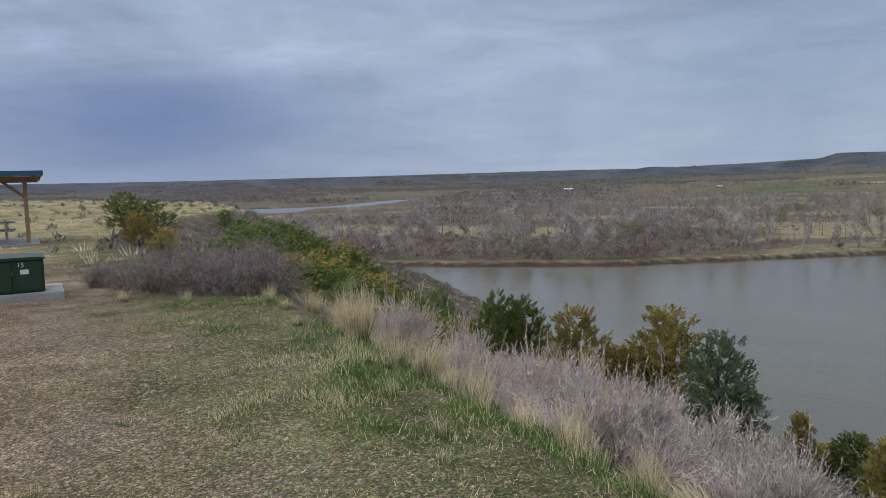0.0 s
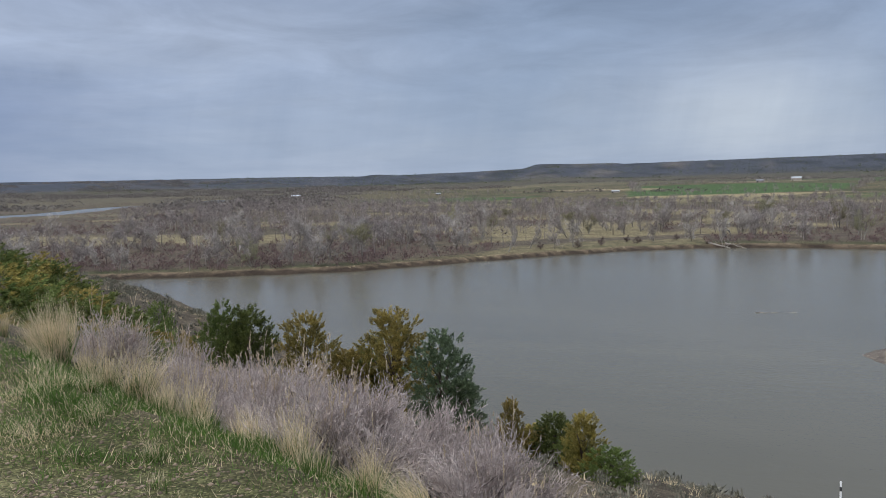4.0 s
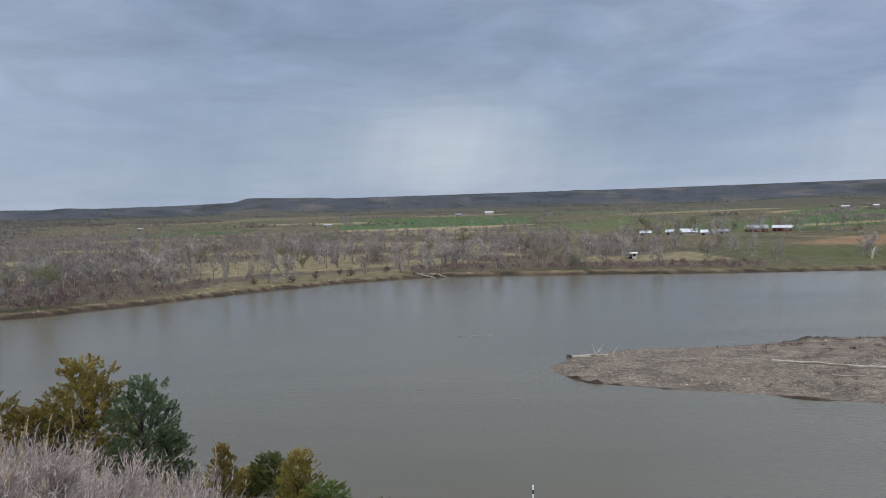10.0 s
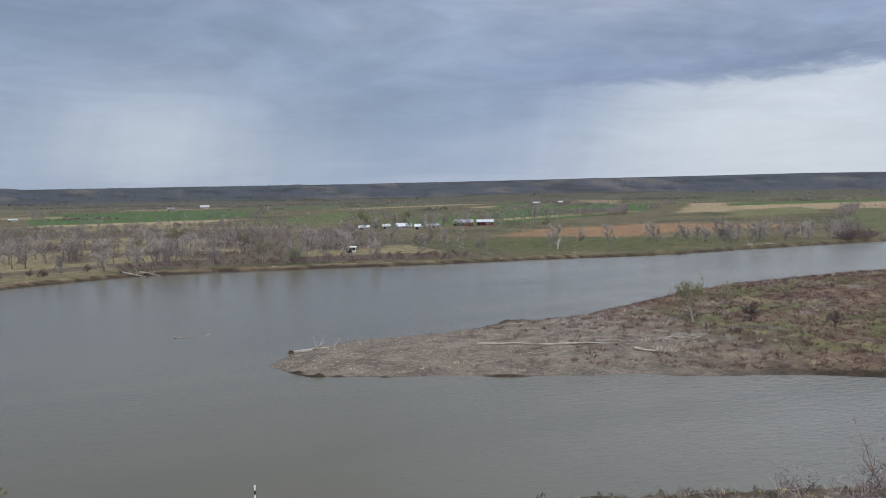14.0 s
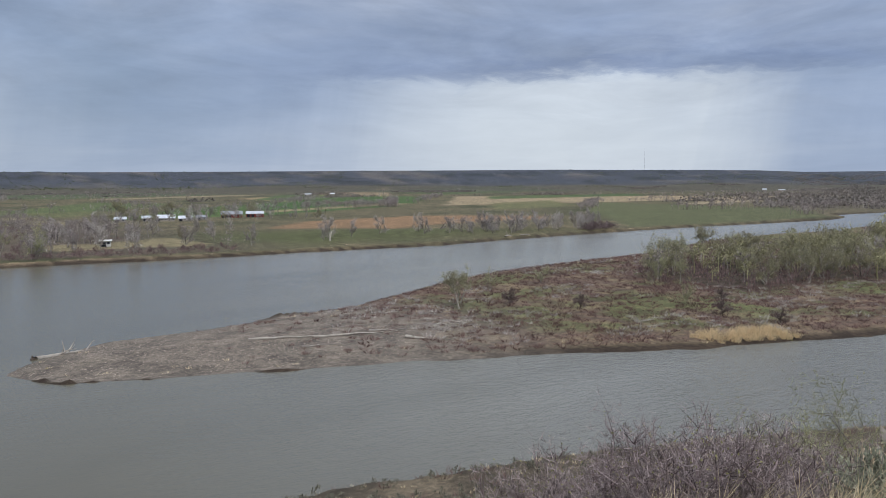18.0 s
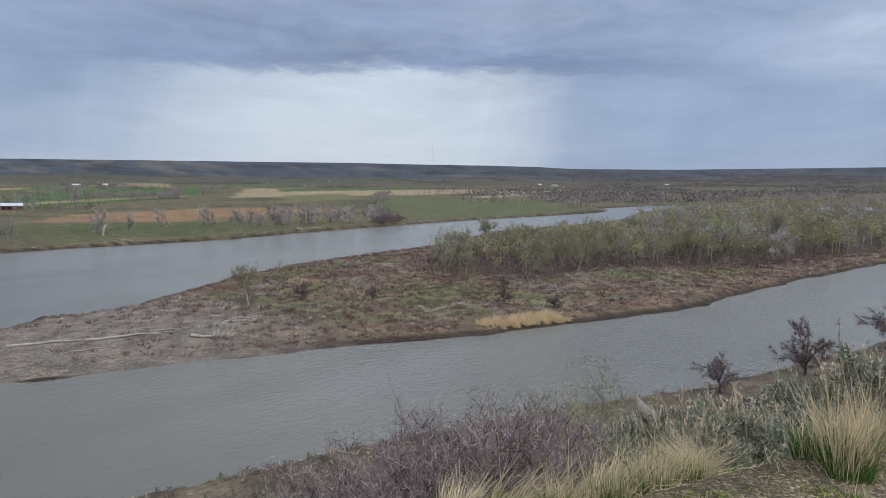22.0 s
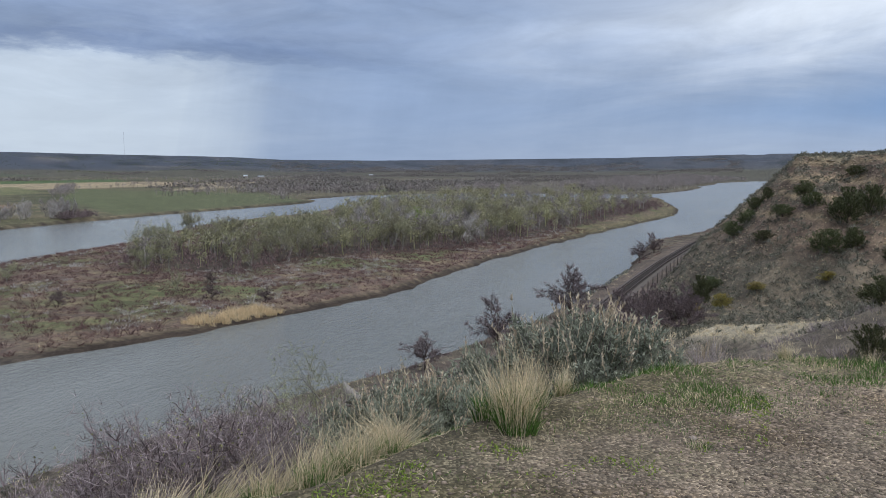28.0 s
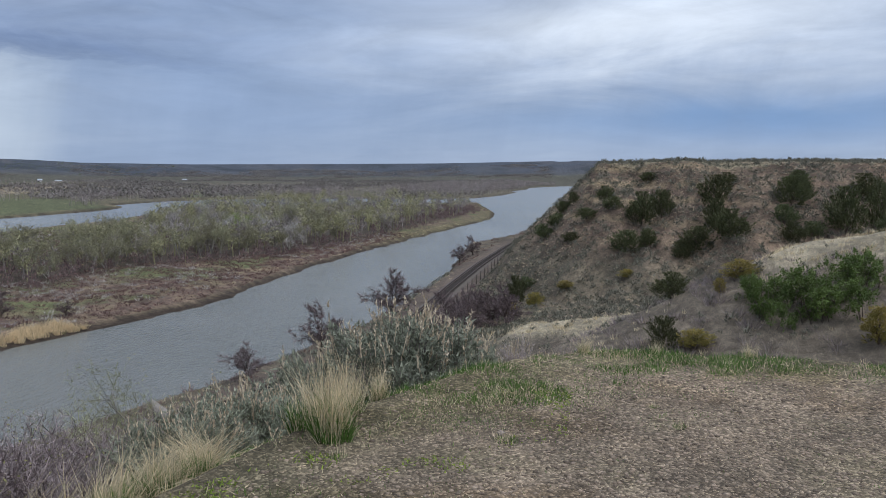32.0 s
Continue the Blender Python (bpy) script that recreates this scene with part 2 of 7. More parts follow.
def sd_poly(X, Y, poly):
    """Signed distance to a closed outline, positive inside."""
    best = np.full(X.shape, 1e12)
    inside = np.zeros(X.shape, bool)
    for (x0, y0), (x1, y1) in zip(poly, poly[1:] + poly[:1]):
        dx, dy = x1 - x0, y1 - y0
        t = np.clip(((X - x0) * dx + (Y - y0) * dy) / (dx * dx + dy * dy), 0, 1)
        best = np.minimum(best, (X - x0 - t * dx) ** 2 + (Y - y0 - t * dy) ** 2)
        if y0 != y1:
            inside ^= ((y0 > Y) != (y1 > Y)) & (X < dx * (Y - y0) / dy + x0)
    d = np.sqrt(best)
    return np.where(inside, d, -d)


def near_line(X, Y, line):
    """Distance to an open line, and the third coordinate at the nearest place."""
    best, level = np.full(X.shape, 1e12), np.zeros(X.shape)
    for p, q in zip(line, line[1:]):
        dx, dy = q[0] - p[0], q[1] - p[1]
        t = np.clip(((X - p[0]) * dx + (Y - p[1]) * dy) / (dx * dx + dy * dy), 0, 1)
        d = (X - p[0] - t * dx) ** 2 + (Y - p[1] - t * dy) ** 2
        if len(p) > 2:
            level = np.where(d < best, p[2] + t * (q[2] - p[2]), level)
        best = np.minimum(best, d)
    return np.sqrt(best), level


def vnoise(X, Y, scale, seed=0, octaves=4):
    """Smooth value noise over the plan, about -1 to 1."""
    out, amp, total = np.zeros(X.shape), 1.0, 0.0
    for o in range(octaves):
        u, v = X / scale + 17.3 * seed + 5.1 * o, Y / scale - 9.7 * seed + 3.7 * o
        iu, iv = np.floor(u), np.floor(v)
        fu, fv = u - iu, v - iv
        fu, fv = fu * fu * (3 - 2 * fu), fv * fv * (3 - 2 * fv)

        def h(a, b):
            s = np.sin(a * 127.1 + b * 311.7 + seed * 74.7) * 43758.5453
            return (s - np.floor(s)) * 2 - 1
        out += amp * ((h(iu, iv) * (1 - fu) + h(iu + 1, iv) * fu) * (1 - fv) + (h(iu, iv + 1) * (1 - fu) + h(iu + 1, iv + 1) * fu) * fv)
        total += amp
        amp, scale = amp * 0.5, scale * 0.5
    return out / total * 1.4


def smooth(a, b, x):
    t = np.clip((x - a) / (b - a), 0, 1)
    return t * t * (3 - 2 * t)


def lie(X, Y):
    """Height of the ground and its distances: to the water (positive on land), into the bluff, into the island, into the hill."""
    X, Y = np.asarray(X, float), np.asarray(Y, float)
    r, az = np.hypot(X, Y), np.degrees(np.arctan2(-X, Y))
    river, isle, up = sd_poly(X, Y, FAR_BANK + NEAR_BANK), sd_poly(X, Y, ISLAND), sd_poly(X, Y, UPSTREAM)
    wobble = vnoise(X, Y, 9, 3, 3) * np.clip(r / 90, 0.4, 1.6)
    wd = -np.maximum(np.where(isle > 0, -isle, np.minimum(river, -isle)), up) + wobble
    bluff, hill = sd_poly(X, Y, BLUFF), sd_poly(X, Y * 2.5, [(a, 2.5 * b) for a, b in HILL])
    # flood plain, island and far slopes
    tip = np.exp(-(((X - 13) / 60) ** 2 + ((Y - 118) / 40) ** 2)) * (isle > 0)
    land = np.clip(wd, 0, None)
    bank = 1.3 * (1 - np.exp(-land / (1.0 + 14 * tip + 2.5 * (isle > 0)))) + 0.7 * (1 - np.exp(-land / 35))
    low = WATER + np.where(wd < 0, np.maximum(wd * 0.3, -2.5), bank + vnoise(X, Y, 30, 1, 4) * 0.35 * np.clip(land / 15, 0, 1))
    order = np.argsort([a for a, _ in SKYLINE])
    el = np.interp(az, np.array([a for a, _ in SKYLINE])[order], np.array([e for _, e in SKYLINE])[order])
    rise = np.interp(r, [0, 750, 1200, 2000, 3000, 3700, 4150, 4500, 4900], [0, 0, 0.01, 0.06, 0.15, 0.33, 0.72, 1.0, 1.0])
    crest = 1.55 + 4500 * np.tan(np.radians(el)) - WATER
    gull = vnoise(X, Y, 420, 8, 4)
    low += rise * (1 - (1 - smooth(-2, 260, wd)) * smooth(3500, 2700, r)) * crest * (1 + 0.22 * gull * smooth(1200, 3000, r) * (1 - smooth(4250, 4480, r)))
    # the bluff that the camera stands on
    far_off = np.clip(-X - 45, 0, None)
    top = -0.10 * smooth(3, 16, r) + 1.0 * smooth(0, 70, far_off) * smooth(-5, 25, bluff) + 0.6 * vnoise(X, Y, 38, 5, 3) * smooth(26, 60, r) + 0.02 * vnoise(X, Y, 0.9, 6, 3)
    d = np.clip(-bluff, 0, None)
    rough = vnoise(X, Y, 14, 7, 4)
    z_bluff = top - (0.42 * np.maximum(d - 0.25 * (1 - np.exp(-d / 0.6)), 0) + 0.55 * (1 - np.exp(-d / 2.0))) * (1 + 0.10 * rough) + 0.35 * rough * smooth(2, 12, d)
    # the hill across the gully, the spur before it, and the gully's floor
    e = np.clip(-hill, 0, None)
    z_hill = 5.0 + 0.02 * np.clip(hill, 0, 60) - 0.43 * e + (2.2 * vnoise(X, Y, 26, 11, 4) - 2.6 * np.abs(vnoise(X * 0.35, Y, 12, 12, 4)) - 1.3 * np.abs(vnoise(X * 0.4 + Y * 0.2, Y, 4.5, 14, 3)) + 1.4) * smooth(-4, 14, e)
    z_hill += 0.35 * vnoise(X, Y, 3.0, 15, 3) * smooth(-2, 8, e)
    for k, ravine in enumerate(RAVINES):
        dv, _ = near_line(X, Y, ravine)
        z_hill -= (2.4, 2.2, 1.6, 2.4)[k] * np.exp(-(dv / 3.4) ** 2) * smooth(-6, 6, e)
    ds, zs = near_line(X, Y, SPUR)
    z_spur = zs - 0.42 * ds + 0.5 * vnoise(X, Y, 7, 13, 3)
    floor = WATER + 2.2 + 0.10 * np.clip(wd, 0, 140)
    own = (river < 0) & (isle < 0) & (Y < np.interp(X, [-330, -164, -60, 20, 100, 300, 900, 4900], [100, 148, 150, 150, 40, 10, -90, -600]))
    near = np.maximum(np.maximum(z_bluff, z_hill), np.maximum(z_spur, np.where(r < 330, floor, -99)))
    near = np.minimum(near, WATER + 0.25 + 0.85 * np.clip(wd, 0, None))
    dr, _ = near_line(X, Y, RAIL)
    bench = smooth(9.0, 3.5, dr)
    near = near * (1 - bench) + (-20.0) * bench
    z = np.where(own & (wd > 0), np.maximum(near, low), low)
    return z, wd, bluff, isle, hill


def ground_z(x, y):
    return float(lie(np.array([x]), np.array([y]))[0][0])


# ---- materials ----
def material(name, colour, second=None, rough=0.85, scale=3.0, fine=40.0, bump=0.25, metal=0.0, random_tint=0.0, island_tint=0.0, attribute=None, translucent=0.0, coords="Object"):
    """A surface with a coarse and a fine variation between two colours and a fine relief."""
    m = bpy.data.materials.new(name)
    m.use_nodes = True
    tree = m.node_tree
    put, mth, mix, noise_tex, ramp = shader(tree)
    bsdf = tree.nodes["Principled BSDF"]
    second = second or tuple(c * 0.6 for c in colour)
    tc = tree.nodes.new("ShaderNodeTexCoord").outputs[coords]
    a, b = noise_tex(tc, scale, 4), noise_tex(tc, fine, 3)
    fac = ramp(mth("ADD", mth("MULTIPLY", a, 0.6), mth("MULTIPLY", b, 0.4)), [(0.36, 0.0), (0.64, 1.0)])
    if attribute:
        at = tree.nodes.new("ShaderNodeAttribute")
        at.attribute_name = attribute
        dark = mix(1.0, at.outputs["Color"], (0.62, 0.62, 0.62), "MULTIPLY")
        light = mix(1.0, at.outputs["Color"], (1.3, 1.28, 1.24), "MULTIPLY")
        col = mix(fac, dark, light)
    else:
        col = mix(fac, second, colour)
    if random_tint:
        info = tree.nodes.new("ShaderNodeObjectInfo")
        hsv = tree.nodes.new("ShaderNodeHueSaturation")
        put(hsv.inputs["Value"], mth("ADD", mth("MULTIPLY", info.outputs["Random"], random_tint * 2), 1 - random_tint))
        put(hsv.inputs["Hue"], mth("ADD", mth("MULTIPLY", info.outputs["Random"], random_tint * 0.12), 0.5 - random_tint * 0.06))
        put(hsv.inputs["Color"], col)
        col = hsv.outputs[0]
    if island_tint:
        geo = tree.nodes.new("ShaderNodeNewGeometry")
        hsv = tree.nodes.new("ShaderNodeHueSaturation")
        put(hsv.inputs["Value"], mth("ADD", mth("MULTIPLY", geo.outputs["Random Per Island"], island_tint * 2), 1 - island_tint))
        put(hsv.inputs["Color"], col)
        col = hsv.outputs[0]
    put(bsdf.inputs["Base Color"], col)
    bsdf.inputs["Roughness"].default_value, bsdf.inputs["Metallic"].default_value = rough, metal
    bsdf.inputs["Specular IOR Level"].default_value = 0.25
    if bump:
        bn = tree.nodes.new("ShaderNodeBump")
        bn.inputs["Strength"].default_value, bn.inputs["Distance"].default_value = bump, 0.02
        put(bn.inputs["Height"], b)
        put(bsdf.inputs["Normal"], bn.outputs[0])
    if translucent:
        tr = tree.nodes.new("ShaderNodeBsdfTranslucent")
        put(tr.inputs[0], col)
        ms = tree.nodes.new("ShaderNodeMixShader")
        ms.inputs[0].default_value = translucent
        put(ms.inputs[1], bsdf.outputs[0])
        put(ms.inputs[2], tr.outputs[0])
        put(tree.nodes["Material Output"].inputs[0], ms.outputs[0])
    return m


def water_material():
    m = bpy.data.materials.new("silty_river_water")
    m.use_nodes = True
    tree = m.node_tree
    put, mth, mix, noise_tex, ramp = shader(tree)
    bsdf = tree.nodes["Principled BSDF"]
    tc = tree.nodes.new("ShaderNodeTexCoord").outputs["Object"]
    mp = tree.nodes.new("ShaderNodeMapping")
    put(mp.inputs["Vector"], tc)
    mp.inputs["Rotation"].default_value, mp.inputs["Scale"].default_value = (0, 0, radians(-28)), (1.0, 2.2, 1.0)
    mp2 = tree.nodes.new("ShaderNodeMapping")
    put(mp2.inputs["Vector"], tc)
    mp2.inputs["Rotation"].default_value, mp2.inputs["Scale"].default_value = (0, 0, radians(-20)), (0.25, 1.0, 1.0)
    drift = noise_tex(mp2.outputs[0], 0.03, 5, 0.55, 0.6)
    ripple, swell, calm = noise_tex(mp.outputs[0], 2.1, 3, 0.6), noise_tex(mp.outputs[0], 0.62, 3, 0.55, 0.4), noise_tex(tc, 0.012, 3, 0.5, 0.5)
    put(bsdf.inputs["Roughness"], mth("ADD", mth("MULTIPLY", drift, 0.12), 0.14))
    bsdf.inputs["IOR"].default_value = 1.33
    # the current is smooth by the bluff and choppy down the right-hand channel
    sep = tree.nodes.new("ShaderNodeSeparateXYZ")
    put(sep.inputs[0], tc)
    reach = mth("MULTIPLY", mth("SUBTRACT", mth("SUBTRACT", sep.outputs[0], mth("MULTIPLY", sep.outputs[1], 0.35)), -10.0), 1 / 55.0, clamp=True)
    calm_silt = mix(ramp(drift, [(0.35, 0.0), (0.7, 1.0)]), (0.104, 0.096, 0.069), (0.132, 0.121, 0.088))
    # choppy reach: silt colour lifted to paint in sky reflection off the ripples
    sky_sheen_silt = mix(ramp(drift, [(0.35, 0.0), (0.7, 1.0)]), (0.150, 0.149, 0.132), (0.196, 0.194, 0.174))
    put(bsdf.inputs["Base Color"], mix(reach, calm_silt, sky_sheen_silt))
    rough_water = mth("ADD", mth("MULTIPLY", reach, 1.2), 0.24)
    bn = tree.nodes.new("ShaderNodeBump")
    put(bn.inputs["Strength"], mth("MULTIPLY", rough_water, mth("ADD", 0.35, mth("MULTIPLY", calm, 0.5))))
    bn.inputs["Distance"].default_value = 0.30
    put(bn.inputs["Height"], mth("ADD", mth("MULTIPLY", ripple, 0.45), swell))
    put(bsdf.inputs["Normal"], bn.outputs[0])
    return m


def ground_material():
    """Soil whose colour comes from the land's zones, broken up by tufts, clods and gravel."""
    m = bpy.data.materials.new("ground_soil_and_turf")
    m.use_nodes = True
    tree = m.node_tree
    put, mth, mix, noise_tex, ramp = shader(tree)
    bsdf = tree.nodes["Principled BSDF"]
    tc = tree.nodes.new("ShaderNodeTexCoord").outputs["Object"]
    at = tree.nodes.new("ShaderNodeAttribute")
    at.attribute_name = "soil"
    col = at.outputs["Color"]
    for scale, detail, low, high in ((0.22, 3, 0.75, 1.22), (1.6, 4, 0.74, 1.27), (9.0, 4, 0.86, 1.14)):
        fac = ramp(noise_tex(tc, scale, detail, 0.6), [(0.38, 0.0), (0.62, 1.0)])
        col = mix(1.0, col, mix(fac, (low, low, low), (high, high * 0.99, high * 0.97)), "MULTIPLY")
    vor = tree.nodes.new("ShaderNodeTexVoronoi")
    vor.inputs["Scale"].default_value = 65.0
    put(vor.inputs["Vector"], tc)
    sep = tree.nodes.new("ShaderNodeSeparateColor")
    put(sep.inputs[0], vor.outputs["Color"])
    grit = ramp(sep.outputs[0], [(0.0, 0.50), (0.5, 0.80), (0.8, 1.25), (1.0, 2.0)])
    col = mix(1.0, col, grit, "MULTIPLY")
    put(bsdf.inputs["Base Color"], col)
    bsdf.inputs["Roughness"].default_value = 0.95
    bsdf.inputs["Specular IOR Level"].default_value = 0.15
    bn = tree.nodes.new("ShaderNodeBump")
    bn.inputs["Strength"].default_value, bn.inputs["Distance"].default_value = 0.9, 0.012
    put(bn.inputs["Height"], mth("SUBTRACT", mth("MULTIPLY", noise_tex(tc, 14.0, 4), 1.2), vor.outputs["Distance"]))
    clod = tree.nodes.new("ShaderNodeBump")
    clod.inputs["Strength"].default_value, clod.inputs["Distance"].default_value = 0.7, 0.08
    put(clod.inputs["Height"], noise_tex(tc, 0.8, 6, 0.6))
    put(clod.inputs["Normal"], bn.outputs[0])
    put(bsdf.inputs["Normal"], clod.outputs[0])
    return m


GROUND = ground_material()
WATER_MAT = water_material()
BARK = material("grey_bark", (0.360, 0.325, 0.285), (0.165, 0.145, 0.125), scale=4, fine=30, bump=0.5, random_tint=0.3)
DARK_BARK = material("dark_bark", (0.12, 0.09, 0.07), (0.06, 0.045, 0.035), scale=6, fine=40, bump=0.5)
TWIG = material("bare_grey_twigs", (0.500, 0.455, 0.425), (0.255, 0.225, 0.210), translucent=0.3, scale=0.4, fine=6, bump=0, random_tint=0.28, island_tint=0.3)
TWIG_GREEN = material("budding_green_twigs", (0.410, 0.392, 0.240), (0.200, 0.185, 0.130), translucent=0.35, scale=0.10, fine=2, bump=0, random_tint=0.3, island_tint=0.25)
FAR_WOOD = material("dark_far_woods", (0.265, 0.236, 0.212), (0.140, 0.124, 0.112), scale=0.02, fine=0.3, bump=0, island_tint=0.4, translucent=0.3)
GREY_WOOD = material("grey_brown_woods", (0.400, 0.352, 0.330), (0.190, 0.158, 0.148), scale=0.05, fine=0.5, bump=0, island_tint=0.5, translucent=0.3)
BUD_HAZE = material("pale_green_bud_haze", (0.370, 0.345, 0.195), (0.200, 0.180, 0.112), scale=0.08, fine=2, bump=0, random_tint=0.3, island_tint=0.4, translucent=0.35)
TWIG_RED = material("red_brown_willow_twigs", (0.270, 0.172, 0.150), (0.125, 0.082, 0.073), translucent=0.25, scale=0.1, fine=3, bump=0, random_tint=0.2, island_tint=0.4)
THICKET = material("purple_brown_thicket_twigs", (0.265, 0.184, 0.174), (0.120, 0.083, 0.082), scale=0.10, fine=3, bump=0, island_tint=0.45, translucent=0.2)
FRESH = material("fresh_spring_leaves", (0.24, 0.34, 0.07), (0.16, 0.22, 0.05), scale=0.6, fine=8, bump=0, island_tint=0.25, translucent=0.3)
LEAFING = material("young_shrub_leaves", (0.150, 0.205, 0.055), (0.080, 0.115, 0.035), scale=0.6, fine=8, bump=0, island_tint=0.3, translucent=0.2)
JUNIPER = material("olive_green_juniper_scales", (0.205, 0.245, 0.072), (0.086, 0.116, 0.037), scale=1.2, fine=14, bump=0, random_tint=0.2, island_tint=0.45, translucent=0.35)
JUNIPER_DARK = material("dark_hillside_juniper_scales", (0.140, 0.150, 0.068), (0.060, 0.070, 0.034), scale=1.2, fine=14, bump=0, random_tint=0.3, island_tint=0.4, translucent=0.3)
JUNIPER_RUST = material("rusty_olive_juniper_scales", (0.420, 0.320, 0.095), (0.190, 0.178, 0.058), scale=0.8, fine=10, bump=0, random_tint=0.15, island_tint=0.45, translucent=0.4)
JUNIPER_BLUE = material("blue_green_juniper_scales", (0.205, 0.262, 0.145), (0.095, 0.135, 0.076), scale=1.2, fine=14, bump=0, random_tint=0.12, island_tint=0.45, translucent=0.35)
SAGE_STEM = material("dark_grey_sage_wood", (0.300, 0.250, 0.232), (0.120, 0.096, 0.090), scale=3, fine=30, bump=0, random_tint=0.12, island_tint=0.35)
SAGE_LEAF = material("grey_lilac_sage_twigs", (0.680, 0.590, 0.545), (0.335, 0.280, 0.260), translucent=0.2, scale=2, fine=20, bump=0, random_tint=0.15, island_tint=0.35)
SAGE_GREEN = material("grey_green_sage_leaves", (0.370, 0.380, 0.285), (0.160, 0.172, 0.122), translucent=0.2, scale=2, fine=20, bump=0, random_tint=0.15, island_tint=0.35)
SAGE_COVER = material("grey_sage_cover", (0.250, 0.238, 0.185), (0.105, 0.102, 0.076), scale=0.7, fine=9, bump=0, island_tint=0.45)
STALK = material("straw_flower_stalks", (0.680, 0.570, 0.420), (0.420, 0.325, 0.220), scale=4, fine=30, bump=0, island_tint=0.2)
BRUSH = material("brown_brush_twigs", (0.240, 0.182, 0.178), (0.080, 0.058, 0.058), scale=3, fine=25, bump=0, random_tint=0.15, island_tint=0.5)
BUD = material("small_yellow_green_buds", (0.28, 0.27, 0.11), (0.17, 0.16, 0.07), scale=3, fine=25, bump=0, island_tint=0.3)
DRY = material("dry_straw_grass", (0.840, 0.720, 0.490), (0.560, 0.445, 0.275), scale=3, fine=20, bump=0, island_tint=0.3, translucent=0.25)
GREEN = material("green_spring_grass", (0.130, 0.225, 0.048), (0.070, 0.125, 0.028), scale=3, fine=20, bump=0, island_tint=0.4, translucent=0.3)
YELLOW_GREEN = material("yellow_green_weeds", (0.30, 0.36, 0.06), (0.16, 0.23, 0.045), scale=6, fine=30, bump=0, island_tint=0.35, translucent=0.3)
REED = material("pale_reeds", (0.82, 0.66, 0.42), (0.58, 0.45, 0.27), scale=0.5, fine=5, bump=0, island_tint=0.2, translucent=0.2)
GRAVEL = material("dark_track_ballast", (0.130, 0.105, 0.088), (0.085, 0.068, 0.058), scale=1.5, fine=14, bump=0.5)
CHAFF = material("brown_straw_chaff", (0.560, 0.450, 0.290), (0.280, 0.205, 0.130), scale=9, fine=60, bump=0, island_tint=0.45)
STONE = material("pale_river_pebbles", (0.400, 0.335, 0.280), (0.190, 0.150, 0.125), scale=12, fine=90, bump=0.3, island_tint=0.4)
RIM_STONE = material("brown_rim_pebbles", (0.320, 0.245, 0.180), (0.130, 0.097, 0.070), scale=12, fine=90, bump=0.3, island_tint=0.5)
TWIG_TIP = material("pale_brush_twig_tips", (0.380, 0.315, 0.305), (0.165, 0.130, 0.126), scale=3, fine=25, bump=0, random_tint=0.15, island_tint=0.45)
ROCK = material("sandstone_boulders", (0.42, 0.335, 0.235), (0.24, 0.18, 0.125), scale=2, fine=15, bump=0.6, random_tint=0.2, island_tint=0.35)
DRIFT = material("bleached_driftwood", (0.46, 0.42, 0.37), (0.27, 0.24, 0.205), scale=1.5, fine=18, bump=0.5, random_tint=0.15)
BARN_RED = material("red_painted_boards", (0.24, 0.055, 0.045), (0.16, 0.04, 0.035), scale=0.4, fine=5, bump=0.2)
WHITE_PAINT = material("white_painted_siding", (0.72, 0.72, 0.70), (0.55, 0.55, 0.53), scale=0.5, fine=6, bump=0.1, random_tint=0.08)
TIN = material("pale_metal_roof", (0.60, 0.63, 0.68), (0.42, 0.44, 0.48), rough=0.5, scale=0.3, fine=6, bump=0.1, random_tint=0.2)
TIN_DARK = material("grey_metal_roof", (0.34, 0.36, 0.40), (0.24, 0.25, 0.28), rough=0.5, scale=0.3, fine=6, bump=0.1)
DARK_GLASS = material("dark_window_glass", (0.03, 0.035, 0.045), (0.02, 0.022, 0.03), rough=0.1, bump=0)
BOX_GREEN = material("dark_green_enamel", (0.030, 0.060, 0.034), (0.022, 0.045, 0.027), rough=0.4, scale=3, fine=60, bump=0.05)
CONCRETE = material("weathered_concrete", (0.40, 0.39, 0.37), (0.28, 0.275, 0.26), scale=3, fine=45, bump=0.3)
PINE = material("varnished_pine_post", (0.40, 0.27, 0.15), (0.28, 0.18, 0.10), scale=3, fine=40, bump=0.2)
ROOF_BLUE = material("blue_metal_fascia", (0.035, 0.13, 0.22), (0.03, 0.10, 0.17), rough=0.4, scale=2, fine=30, bump=0.05)
STEEL = material("rusty_rail_steel", (0.16, 0.11, 0.085), (0.09, 0.065, 0.055), rough=0.5, scale=1, fine=15, metal=0.6, bump=0.1)
TIE = material("creosoted_ties", (0.085, 0.070, 0.060), (0.05, 0.042, 0.037), scale=3, fine=20, bump=0.4)
MARKER_WHITE = material("white_marker_paint", (0.75, 0.75, 0.73), (0.62, 0.62, 0.6), rough=0.5, bump=0.05)
MARKER_DARK = material("dark_marker_band", (0.04, 0.04, 0.04), (0.03, 0.03, 0.03), rough=0.6, bump=0.05)


